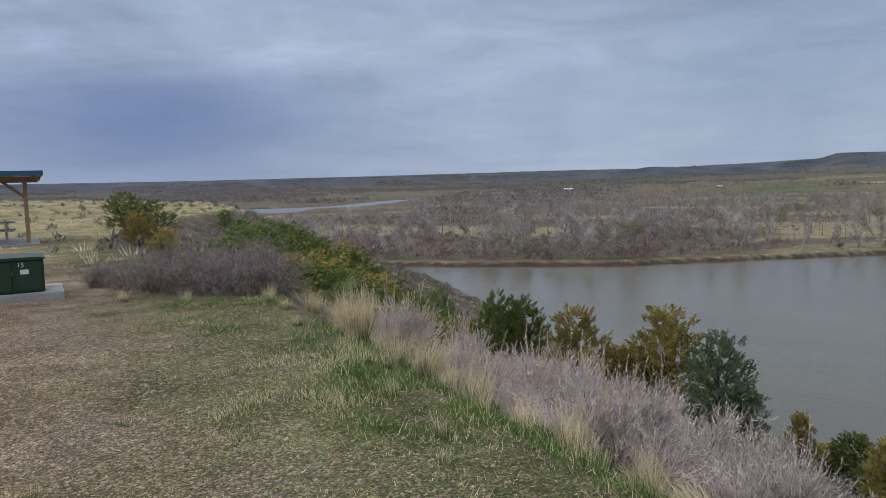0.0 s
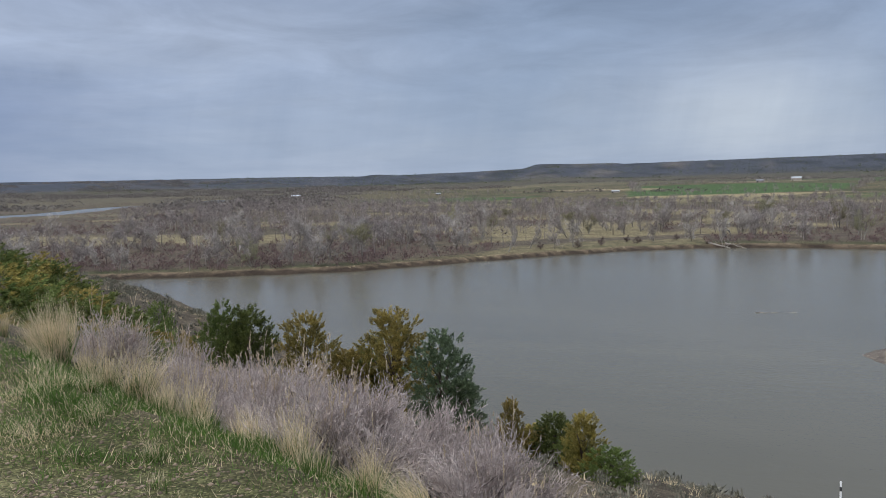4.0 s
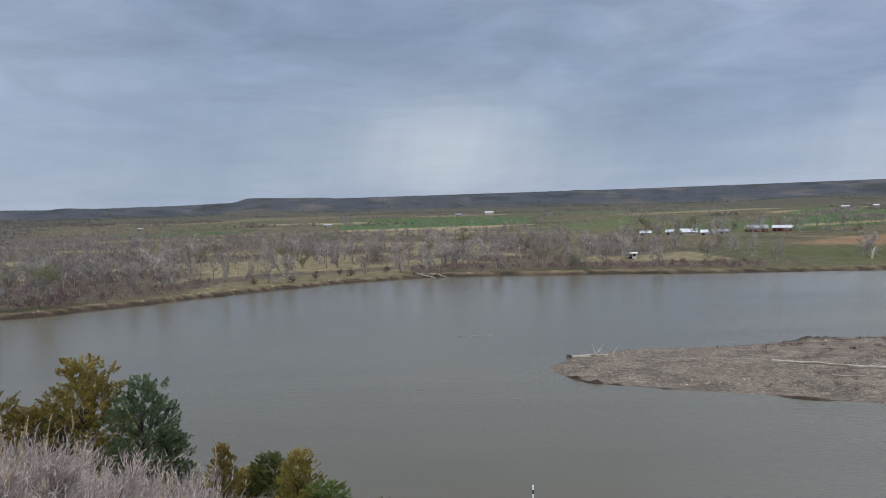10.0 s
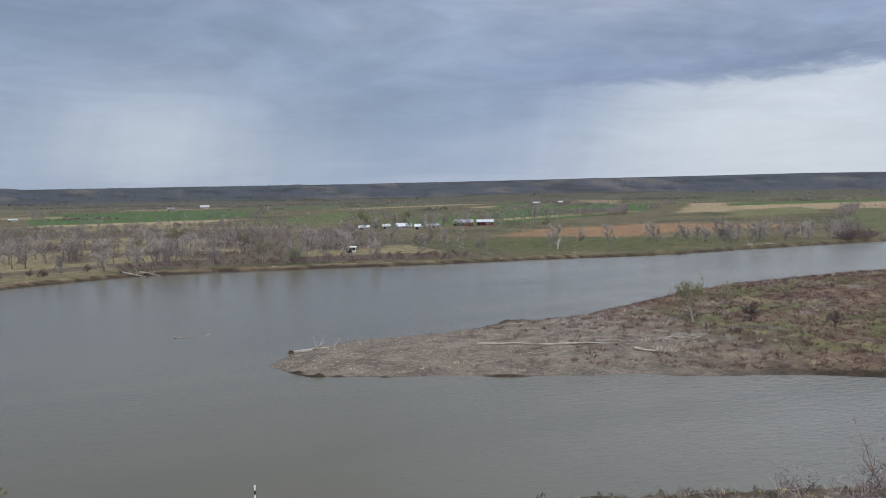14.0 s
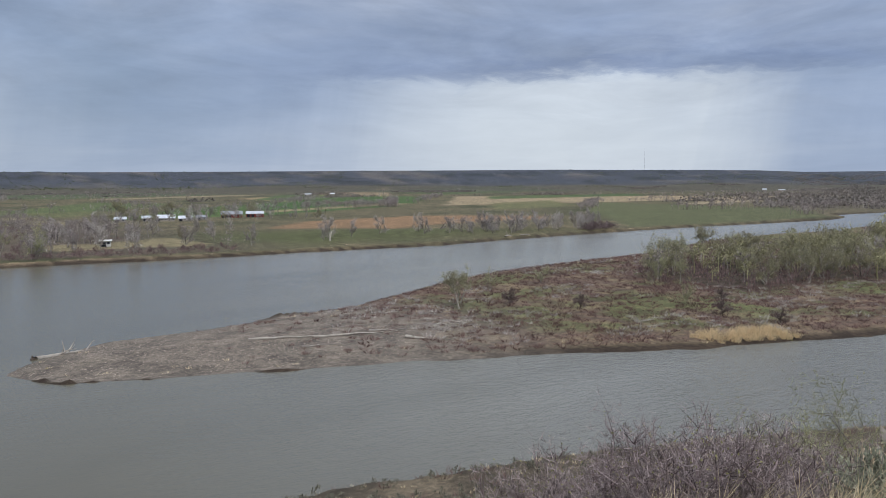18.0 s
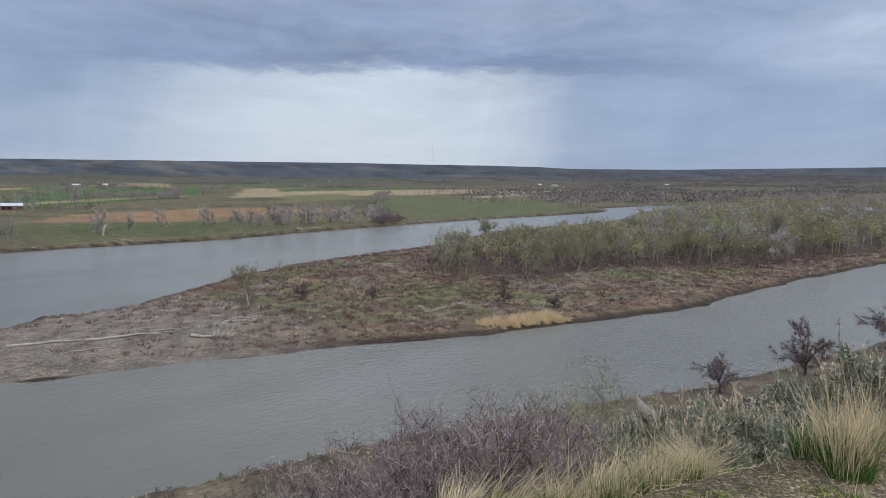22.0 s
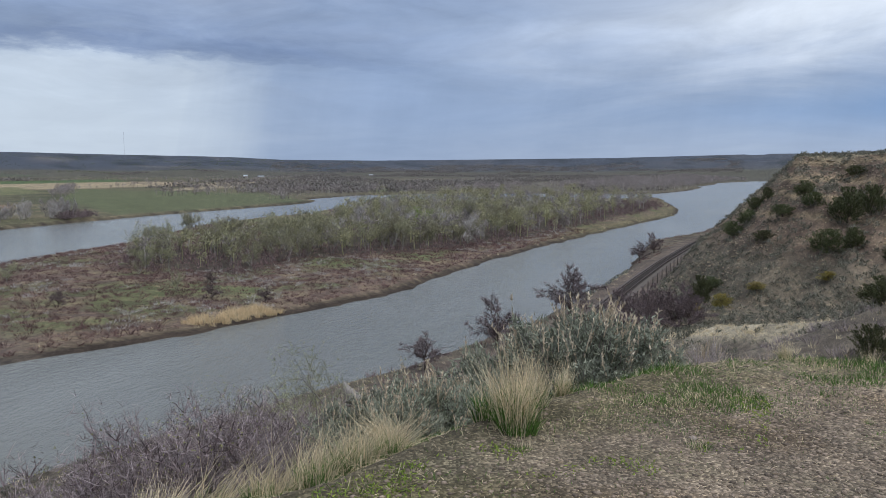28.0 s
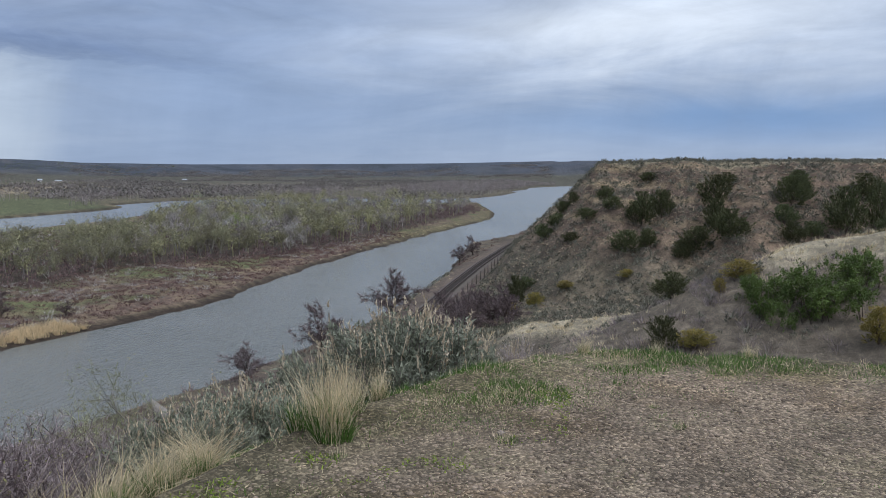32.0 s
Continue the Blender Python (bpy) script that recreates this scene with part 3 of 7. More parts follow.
# ---- ground and river ----
def mesh_of(name, verts, faces, mat, colour=None, smooth_shade=False):
    """A mesh from arrays: verts (n, 3), faces (m, 3) or (m, 4)."""
    me = bpy.data.meshes.new(name)
    verts, faces = np.asarray(verts, np.float32), np.asarray(faces, np.int32)
    n, k = faces.shape
    me.vertices.add(len(verts))
    me.vertices.foreach_set("co", verts.ravel())
    me.loops.add(n * k)
    me.loops.foreach_set("vertex_index", faces.ravel())
    me.polygons.add(n)
    me.polygons.foreach_set("loop_start", np.arange(0, n * k, k, dtype=np.int32))
    if smooth_shade:
        me.polygons.foreach_set("use_smooth", np.ones(n, bool))
    me.update(calc_edges=True)
    if colour is not None:
        at = me.attributes.new("soil", "FLOAT_COLOR", "POINT")
        at.data.foreach_set("color", np.concatenate([colour, np.ones((len(colour), 1))], 1).astype(np.float32).ravel())
    me.materials.append(mat)
    return me


# cultivated land across the river: outline and colour
FIELDS = [
    ([(-160, 1050), (-17, 1080), (134, 1340), (200, 1800), (40, 2100), (-290, 1950)], (0.062, 0.120, 0.036)),
    ([(60, 900), (190, 880), (420, 1300), (330, 1500)], (0.10, 0.13, 0.05)),
    ([(-170, 960), (0, 940), (130, 1180), (-150, 1060)], (0.30, 0.25, 0.15)),
    ([(298, 680), (571, 870), (695, 1392), (489, 1140)], (0.055, 0.125, 0.028)),
    ([(196, 440), (253, 386), (345, 415), (430, 425), (470, 470), (402, 560), (268, 519)], (0.230, 0.145, 0.085)),
    ([(663, 1644), (628, 1303), (1075, 1637), (1900, 2900)], (0.30, 0.23, 0.14)),
    ([(375, 300), (494, 292), (620, 300), (760, 380), (830, 470), (946, 822), (616, 552)], (0.112, 0.122, 0.058)),
    ([(662, 868), (1189, 795), (1537, 1028), (1186, 1491)], (0.29, 0.23, 0.15)),
    ([(880, 620), (1500, 700), (2300, 1000), (1400, 900)], (0.27, 0.22, 0.15)),
    ([(700, 1000), (1100, 1500), (1000, 2100), (640, 1500)], (0.065, 0.12, 0.035)),
    ([(150, 640), (290, 690), (480, 1140), (330, 1000)], (0.075, 0.130, 0.035)),
    ([(-560, 900), (-330, 930), (-300, 1150), (-600, 1150)], (0.07, 0.12, 0.04)),
    ([(-500, 600), (-380, 640), (-360, 720), (-520, 690)], (0.26, 0.22, 0.12)),
    ([(1200, 330), (1900, 380), (2400, 700), (1500, 560)], (0.27, 0.23, 0.17)),
    ([(950, 330), (1150, 330), (1300, 450), (1000, 440)], (0.115, 0.15, 0.055)),
    ([(300, 1900), (900, 2300), (800, 2900), (100, 2600)], (0.085, 0.12, 0.05)),
    ([(-700, 1900), (-200, 2700), (-500, 3000), (-1100, 2300)], (0.17, 0.15, 0.09)),
    ([(1300, 1700), (2100, 1900), (2500, 2700), (1500, 2600)], (0.09, 0.125, 0.05)),
    ([(60, 760), (150, 770), (250, 960), (120, 930)], (0.13, 0.135, 0.06)),
    ([(-120, 2200), (150, 2300), (200, 2450), (-160, 2350)], (0.28, 0.235, 0.15)),
    ([(420, 1750), (900, 2050), (880, 2200), (380, 1850)], (0.25, 0.21, 0.135)),
    ([(350, 760), (700, 1000), (690, 1060), (340, 800)], (0.245, 0.20, 0.125)),
    ([(560, 640), (760, 700), (1000, 980), (800, 920)], (0.15, 0.15, 0.07)),
    ([(1000, 1150), (1500, 1150), (1700, 1350), (1200, 1400)], (0.075, 0.12, 0.04)),
    ([(-350, 1500), (-150, 1480), (-200, 1700), (-420, 1650)], (0.24, 0.20, 0.125)),
]


# colours by land zone, with far haze and woodland shade painted in
def soil_colours(X, Y, Z, wd, bluff, isle, hill):
    r = np.hypot(X, Y)
    col = np.empty(X.shape + (3,))

    def lay(mask, rgb):
        mask = np.clip(mask, 0, 1)[..., None]
        col[:] = col * (1 - mask) + np.array(rgb) * mask

    n1, n2, n3, n4 = vnoise(X, Y, 60, 21, 4), vnoise(X, Y, 18, 22, 4), vnoise(X, Y, 5, 23, 4), vnoise(X, Y, 0.7, 24, 4)
    col[:] = (0.120, 0.106, 0.066)
    lay(smooth(-0.1, 0.5, n1), (0.068, 0.072, 0.040))
    lay(smooth(0.15, 0.6, n2) * 0.6, (0.185, 0.150, 0.095))
    for outline, rgb in FIELDS:
        box = (X > min(p[0] for p in outline)) & (X < max(p[0] for p in outline)) & (Y > min(p[1] for p in outline)) & (Y < max(p[1] for p in outline))
        if box.any():
            inside = np.zeros(X.shape)
            inside[box] = smooth(-4, 4, sd_poly(X[box], Y[box], outline))
            lay(inside * (0.92 + 0.1 * n1), np.array(rgb) * (1.08 if rgb[0] > rgb[1] else 0.88) * (1 + 0.16 * n2[..., None]) + (0.0 if rgb[0] > rgb[1] else 0.010))
    # grazed turf between the river and the farm
    lay(np.exp(-(((X - 190) / 130) ** 2 + ((Y - 350) / 60) ** 2)) * 1.2 * (r < 460), (0.088, 0.096, 0.044))
    # leaf litter and brown brush under the far woods and over the plain's wet parts
    bottom = (isle < 0) & (bluff < -60)
    lay(bottom * smooth(8, 16, wd) * smooth(520, 380, wd) * smooth(170, 90, X) * (r < 1300) * (0.75 + 0.3 * n2), (0.108, 0.086, 0.072))
    lay(bottom * (wd > 45) * (X < 120) * (r < 1000) * smooth(-0.05, -0.25, vnoise(X, Y, 70, 40, 3)) * 0.9, (0.225, 0.192, 0.115))
    lay(bottom * ((X > -85) & (X < -18) & (wd < 26) & (wd > 2)) * 0.6, (0.205, 0.180, 0.102))
    az = np.degrees(np.arctan2(-X, Y))
    lay(smooth(600, 1000, r) * smooth(3600, 2600, r) * np.maximum(smooth(-58, -68, az), smooth(24, 36, az)) * (0.7 + 0.5 * n1), (0.125, 0.110, 0.085))
    # far slopes; the scarp's blue-grey is distance haze painted into its colour
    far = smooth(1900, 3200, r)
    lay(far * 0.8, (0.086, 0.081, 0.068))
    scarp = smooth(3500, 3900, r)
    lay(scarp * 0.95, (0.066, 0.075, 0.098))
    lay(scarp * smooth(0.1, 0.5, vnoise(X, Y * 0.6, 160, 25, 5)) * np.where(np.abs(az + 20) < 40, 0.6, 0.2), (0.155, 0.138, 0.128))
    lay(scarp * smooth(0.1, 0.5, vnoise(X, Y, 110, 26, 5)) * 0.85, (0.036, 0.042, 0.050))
    # banks
    near_river = smooth(2900, 2300, r)
    lay(near_river * smooth(4.6, 2.6, wd) * (bluff < -5) * (isle < 0) * smooth(130, 60, X), (0.200, 0.150, 0.108))
    lay(near_river * smooth(4.5, 2.2, wd + 1.8 * n3) * (bluff < -5) * 0.6, (0.200, 0.160, 0.105))
    lay(near_river * smooth(2.6, 1.5, wd) * (bluff < -5), (0.052, 0.039, 0.030))
    # island
    on = (isle > 0)
    lay(on * smooth(1.5, 4, wd), (0.138, 0.098, 0.078))
    lay(on * smooth(0.1, 0.5, n3) * smooth(3, 6, wd) * 0.7, (0.225, 0.180, 0.115))
    lay(on * smooth(0.0, 0.45, vnoise(X, Y, 11, 29, 4)) * smooth(6, 12, wd) * smooth(70, 100, X) * 0.75, (0.105, 0.118, 0.052))
    lay(on * smooth(0.15, 0.6, n2) * smooth(8, 14, wd) * smooth(80, 120, X) * 0.7, (0.115, 0.125, 0.058))
    lay(on * smooth(92, 58, np.hypot(X - 13, (Y - 118) * 1.2)) * 0.9, (0.172, 0.150, 0.130))
    # ground under the woods darkened to paint in the trees' shade
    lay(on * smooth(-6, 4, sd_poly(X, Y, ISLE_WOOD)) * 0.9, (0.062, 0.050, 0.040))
    lay(on * smooth(250, 330, X) * smooth(14, 4, wd) * smooth(1, 2.5, wd) * 0.6, (0.145, 0.138, 0.066))
    # own side: earth of the slopes
    own = (bluff < 0) & (isle < 0) & (r < 1500) & (Z > WATER + 1.3) & (wd > 0) & (Y < np.interp(X, [-330, -164, -60, 20, 100, 300, 900, 4900], [100, 148, 150, 150, 40, 10, -90, -600]))
    lay(own * 1.0, (0.104, 0.086, 0.065))
    lay(own * smooth(-0.2, 0.5, n3) * 0.5, (0.170, 0.138, 0.098))
    lay(own * smooth(0.0, 0.6, n2) * 0.6, (0.100, 0.095, 0.062))
    hillside = own * smooth(-75, -40, hill) * (X > 70)
    lay(hillside * 0.85, (0.140, 0.100, 0.077))
    lay(hillside * smooth(-0.05, 0.5, vnoise(X, Y, 7, 27, 5)) * 0.7, (0.225, 0.164, 0.118))
    lay(hillside * smooth(0.1, 0.5, vnoise(X, Y, 2.2, 28, 4)) * 0.6, (0.085, 0.066, 0.052))
    lay(hillside * smooth(-9, -14, Z) * 0.6, (0.135, 0.124, 0.092))
    lay(hillside * smooth(0.35, 0.75, np.sin(Z * 1.9 + 1.5 * n3)) * smooth(-12, 0, Z) * smooth(-60, -34, Y) * 0.75, (0.34, 0.262, 0.165))
    lay((hill > 0) * (X > 100) * (X < 900), (0.195, 0.165, 0.112))
    ds, _ = near_line(X, Y, SPUR)
    lay(own * (X < 90) * (X > 10) * (Y < 5) * 0.7, (0.190, 0.158, 0.125))
    lay(own * smooth(4.6, 1.8, ds + 0.9 * n3) * 0.9, (0.36, 0.31, 0.225))
    dr, _ = near_line(X, Y, RAIL)
    lay(smooth(6.5, 4.5, dr) * (isle < 0), (0.125, 0.098, 0.080))
    # the bluff's top: gravel that has been driven on, turf at its rim
    top = smooth(-0.3, 0.4, bluff)
    lay(top, (0.165, 0.123, 0.084))
    lay(top * smooth(-0.35, 0.35, n4 + 0.5 * n3) * 0.8, (0.205, 0.164, 0.124))
    rim = smooth(np.where(az > -50, 3.4, 1.3), 0.3, bluff + 0.6 * n3 + 0.5 * n4)
    lay(top * rim * np.where(az > -50, 0.85, 0.45), (0.078, 0.088, 0.034))
    lay(top * smooth(0.25, 0.6, n4 * 0.6 + n3 * 0.5) * 0.22, (0.090, 0.095, 0.038))
    lay(top * smooth(18, 40, r), (0.25, 0.215, 0.12))
    lay(top * smooth(18, 30, r) * smooth(0.0, 0.5, n2) * 0.8, (0.150, 0.145, 0.070))
    return col


def ground_sheet():
    az = np.concatenate([np.arange(-122, -90, 0.32), np.arange(-90, 78, 0.5), np.arange(78, 238, 4.0)])
    r = [0.25]
    while r[-1] < 4890:
        r.append(r[-1] * (1.0075 if 62 < r[-1] < 170 else 1.0095 if 170 <= r[-1] < 330 else 1.0185 if r[-1] < 1200 else 1.024) + 0.01)
    r = np.array(r)
    A, Rr = np.meshgrid(np.radians(az), r)
    X, Y = -np.sin(A) * Rr, np.cos(A) * Rr
    Z, wd, bluff, isle, hill = lie(X, Y)
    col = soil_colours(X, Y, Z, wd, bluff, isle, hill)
    rows, cols = X.shape
    verts = np.stack([X, Y, Z], -1).reshape(-1, 3)
    i = np.arange(rows - 1)[:, None] * cols + np.arange(cols)[None, :]
    j = np.arange(rows - 1)[:, None] * cols + (np.arange(cols)[None, :] + 1) % cols
    faces = np.stack([i, i + cols, j + cols, j], -1).reshape(-1, 4)
    centre = len(verts)
    verts = np.concatenate([verts, [[0, 0, 0]]])
    colours = np.concatenate([col.reshape(-1, 3), [[0.165, 0.125, 0.085]]])
    k = np.arange(0, cols - cols % 2, 2)
    faces = np.concatenate([faces, np.stack([np.full(len(k), centre), k, k + 1, (k + 2) % cols], -1)])
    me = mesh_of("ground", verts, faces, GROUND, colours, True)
    ob = new("ground", me)
    tagged(ob, "bluff, flood plain and far hills with dry turf and fields", "ground", kind="structure")


ground_sheet()


def disc(radius, z, name, mat, n=96):
    a = np.linspace(0, 2 * np.pi, n, endpoint=False)
    v = np.concatenate([np.stack([np.cos(a) * radius, np.sin(a) * radius, np.full(n, z)], -1), [[0, 0, z]]])
    f = np.stack([np.arange(n), (np.arange(n) + 1) % n, np.full(n, n)], -1)
    return new(name, mesh_of(name, v, f, mat))


tagged(disc(4880, WATER, "water", WATER_MAT), "broad silty grey-brown river with light ripples", "river", kind="structure")


# ---- plant building blocks ----
def unit(v):
    return v / np.maximum(np.linalg.norm(v, axis=-1, keepdims=True), 1e-9)


def strands(rng, base, way, length, width, droop=0.0, jitter=0.15):
    """Ribbons of two joints that taper to a point: three triangles each."""
    n = len(base)
    length, width = np.broadcast_to(length, n)[:, None], np.broadcast_to(width, n)[:, None]
    way = unit(way)
    side = unit(np.cross(way, rng.normal(size=(n, 3)))) * width * 0.5
    mid = base + way * length * 0.5 + rng.normal(size=(n, 3)) * length * jitter * 0.3
    way2 = unit(way + rng.normal(size=(n, 3)) * jitter + np.array([0, 0, -1.0]) * droop)
    tip = mid + way2 * length * 0.5
    v = np.stack([base - side, base + side, mid - side * 0.75, mid + side * 0.75, tip], 1).reshape(-1, 3)
    k = np.arange(n)[:, None] * 5
    f = np.concatenate([k + [0, 1, 3], k + [0, 3, 2], k + [2, 3, 4]])
    return v, f, mid, tip


def leaves(rng, base, way, length, width):
    """Single pointed triangles."""
    n = len(base)
    length, width = np.broadcast_to(length, n)[:, None], np.broadcast_to(width, n)[:, None]
    way = unit(way)
    side = unit(np.cross(way, rng.normal(size=(n, 3)))) * width * 0.5
    v = np.stack([base - side, base + side, base + way * length], 1).reshape(-1, 3)
    return v, np.arange(n * 3).reshape(-1, 3)


def tube(path, radii, sides=6):
    """A tapered round limb along a path."""
    path, radii = np.asarray(path, float), np.asarray(radii, float)
    way = unit(np.gradient(path, axis=0))
    ref = np.where(np.abs(way[:, 2:3]) > 0.9, [[1.0, 0, 0]], [[0, 0, 1.0]])
    u = unit(np.cross(way, ref))
    w = np.cross(way, u)
    a = np.linspace(0, 2 * np.pi, sides, endpoint=False)
    ring = u[:, None] * np.cos(a)[None, :, None] + w[:, None] * np.sin(a)[None, :, None]
    v = (path[:, None] + ring * radii[:, None, None]).reshape(-1, 3)
    f = []
    for i in range(len(path) - 1):
        for j in range(sides):
            p, q = i * sides + j, i * sides + (j + 1) % sides
            f += [(p, q, q + sides), (p, q + sides, p + sides)]
    e = (len(path) - 1) * sides
    f += [(e, e + j, e + j + 1) for j in range(1, sides - 1)]
    return v, np.array(f)


def join(pieces):
    v, f, k = [], [], 0
    for a, b in pieces:
        v.append(a)
        f.append(np.asarray(b) + k)
        k += len(a)
    return np.concatenate(v), np.concatenate(f)


def crooked(rng, start, way, length, joints, wander, lift=0.0):
    """A wandering path."""
    p, w, pts = np.array(start, float), unit(np.array(way, float)), [np.array(start, float)]
    for _ in range(joints):
        w = unit(w + rng.normal(size=3) * wander + np.array([0, 0, lift]))
        p = p + w * length / joints
        pts.append(p)
    return np.array(pts)


def dome(rng, n, spread=0.9):
    """Directions over the upper half, leaning outwards."""
    a, e = rng.uniform(0, 2 * np.pi, n), rng.uniform(0.12, 1.0, n) ** spread * np.pi / 2
    return np.stack([np.cos(a) * np.cos(e), np.sin(a) * np.cos(e), np.sin(e)], -1)


def along(rng, pick, base, mid, tip, t):
    """Places at the share t along chosen two-joint stems."""
    t = t[:, None]
    return np.where(t < 0.5, base[pick] + (mid[pick] - base[pick]) * t * 2, mid[pick] + (tip[pick] - mid[pick]) * (t * 2 - 1))


def grey_sage_meshes(seed, stalks=40, stems=1300, twiglets=9000):
    """Nearly leafless sagebrush of about one metre: forked dark wood, arching stems, pale twiglets and seed stalks."""
    rng = np.random.RandomState(seed)
    wood, ends = [], []
    for way in dome(rng, 11, 0.75):
        limb = crooked(rng, (rng.uniform(-.05, .05), rng.uniform(-.05, .05), -0.08), way * [1, 1, 0.8] + [0, 0, 0.2], rng.uniform(0.26, 0.40), 4, 0.28)
        wood.append(tube(limb, np.linspace(0.021, 0.010, 5), 5))
        for _ in range(5):
            fork = crooked(rng, limb[rng.randint(1, 5)], unit(limb[-1]) + rng.normal(size=3) * 0.55 + [0, 0, 0.25], rng.uniform(0.12, 0.28), 3, 0.3, 0.08)
            wood.append(tube(fork, np.linspace(0.009, 0.004, 4), 3))
            ends += [fork[1], fork[2], fork[3]]
    ends = np.array(ends)
    base = ends[rng.randint(len(ends), size=stems)] + rng.normal(size=(stems, 3)) * 0.012
    out = unit(base * [1, 1, 0.7] + [0, 0, 0.12]) * 0.9 + rng.normal(size=(stems, 3)) * 0.34 + [0, 0, 0.16]
    sv, sf, mid, tip = strands(rng, base, out, rng.uniform(0.12, 0.27, stems), 0.0046, -0.5, 0.28)
    pick, t = rng.randint(stems, size=twiglets), rng.uniform(0.2, 1.0, twiglets)
    pos = along(rng, pick, base, mid, tip, t)
    tv, tf, _, _ = strands(rng, pos, unit(tip[pick] - base[pick]) + rng.normal(size=(twiglets, 3)) * 0.60 + [0, 0, 0.12], rng.uniform(0.02, 0.06, twiglets), 0.0050, -0.2, 0.3)
    res = [("woody_frame", join(wood), SAGE_STEM), ("stem_cover", (sv, sf), SAGE_LEAF), ("foliage", (tv, tf), SAGE_LEAF)]
    if stalks:
        weight = np.clip(tip[:, 2], 0.02, None) ** 2
        pick = rng.choice(stems, stalks, p=weight / weight.sum())
        kv, kf, km, kt = strands(rng, tip[pick] - [0, 0, 0.06], rng.normal(size=(stalks, 3)) * 0.14 + unit(tip[pick]) * 0.3 + [0, 0, 1], rng.uniform(0.12, 0.27, stalks), 0.0048, 0, 0.1)
        pk = rng.randint(stalks, size=stalks * 22)
        pos = km[pk] + (kt[pk] - km[pk]) * rng.uniform(-0.5, 1, (len(pk), 1))
        res.append(("inflorescence", join([(kv, kf), leaves(rng, pos, rng.normal(size=(len(pk), 3)) * 0.35 + [0, 0, 1], 0.022, 0.008)]), STALK))
    return res


def green_sage_meshes(seed, stalks=90, stems=950, leaf_count=17000):
    """Leafy grey-green sagebrush: a rounded, clumped crown on crooked wood, with short straw stalks."""
    rng = np.random.RandomState(seed)
    wood, ends = [], []
    for way in dome(rng, 30, 0.95):
        limb = crooked(rng, (rng.uniform(-.06, .06), rng.uniform(-.06, .06), -0.08), way * [1, 1, 0.85] + [0, 0, 0.15], rng.uniform(0.36, 0.52), 4, 0.22)
        wood.append(tube(limb, np.linspace(0.017, 0.006, 5), 4))
        ends += [limb[2], limb[3], limb[4], limb[4]]
    ends = np.array(ends)
    base = ends[rng.randint(len(ends), size=stems)] + rng.normal(size=(stems, 3)) * 0.02
    out = unit(base * [1, 1, 0.8] + [0, 0, 0.2]) + rng.normal(size=(stems, 3)) * 0.35 + [0, 0, 0.45]
    sv, sf, mid, tip = strands(rng, base, out, rng.uniform(0.09, 0.20, stems), 0.006, -0.3, 0.2)
    pick, t = rng.randint(stems, size=leaf_count), rng.uniform(0.1, 1.05, leaf_count)
    pos = along(rng, pick, base, mid, tip, t) + rng.normal(size=(leaf_count, 3)) * 0.007
    lv = leaves(rng, pos, unit(tip[pick] - base[pick]) * 0.9 + rng.normal(size=(leaf_count, 3)) * 0.6, rng.uniform(0.020, 0.042, leaf_count), 0.0115)
    weight = np.clip(tip[:, 2], 0.02, None) ** 2
    pick = rng.choice(stems, stalks, p=weight / weight.sum())
    kv, kf, km, kt = strands(rng, tip[pick] - [0, 0, 0.05], rng.normal(size=(stalks, 3)) * 0.22 + unit(tip[pick]) * 0.35 + [0, 0, 0.9], rng.uniform(0.08, 0.2, stalks), 0.006, 0, 0.12)
    pk = rng.randint(stalks, size=stalks * 14)
    pos = km[pk] + (kt[pk] - km[pk]) * rng.uniform(-0.4, 1, (len(pk), 1))
    seeds_ = leaves(rng, pos, rng.normal(size=(len(pk), 3)) * 0.4 + [0, 0, 1], 0.024, 0.009)
    return [("woody_frame", join(wood + [(sv, sf)]), SAGE_STEM), ("foliage", lv, SAGE_GREEN), ("inflorescence", join([(kv, kf), seeds_]), STALK)]


def brush_meshes(seed, twig, bud, buds=900):
    """A thicket of fine bare twigs, about 1.3 m wide and 1 m high."""
    rng = np.random.RandomState(seed)
    wood, tips = [], []
    for way in dome(rng, 30, 0.75):
        start = np.array([rng.uniform(-.3, .3), rng.uniform(-.3, .3), -0.1])
        path = crooked(rng, start, way * [0.9, 0.9, 1] + [0, 0, 0.35], rng.uniform(0.5, 0.95), 5, 0.22)
        wood.append(tube(path, np.linspace(0.010, 0.004, 6), 3))
        tips += [path[i] for i in (2, 3, 4, 5)]
    tips = np.array(tips)
    n1, n2 = 1000, 5200
    p1 = tips[rng.randint(len(tips), size=n1)]
    v1, f1, m1, t1 = strands(rng, p1, rng.normal(size=(n1, 3)) * 0.6 + unit(p1) * 0.5 + [0, 0, 0.35], rng.uniform(0.12, 0.28, n1), 0.0062, -0.1, 0.4)
    p2 = np.concatenate([m1, t1])[rng.randint(2 * n1, size=n2)]
    v2, f2, m2, t2 = strands(rng, p2, rng.normal(size=(n2, 3)) * 0.7 + unit(p2) * 0.35 + [0, 0, 0.4], rng.uniform(0.04, 0.12, n2), 0.0046, 0, 0.35)
    res = [("woody_frame", join(wood + [(v1, f1)]), twig), ("twig_cover", (v2, f2), TWIG_TIP)]
    if buds:
        pos = t2[rng.randint(n2, size=buds)]
        res.append(("bud_cover", leaves(rng, pos, rng.normal(size=(buds, 3)) + [0, 0, 0.4], 0.022, 0.014), bud))
    return res


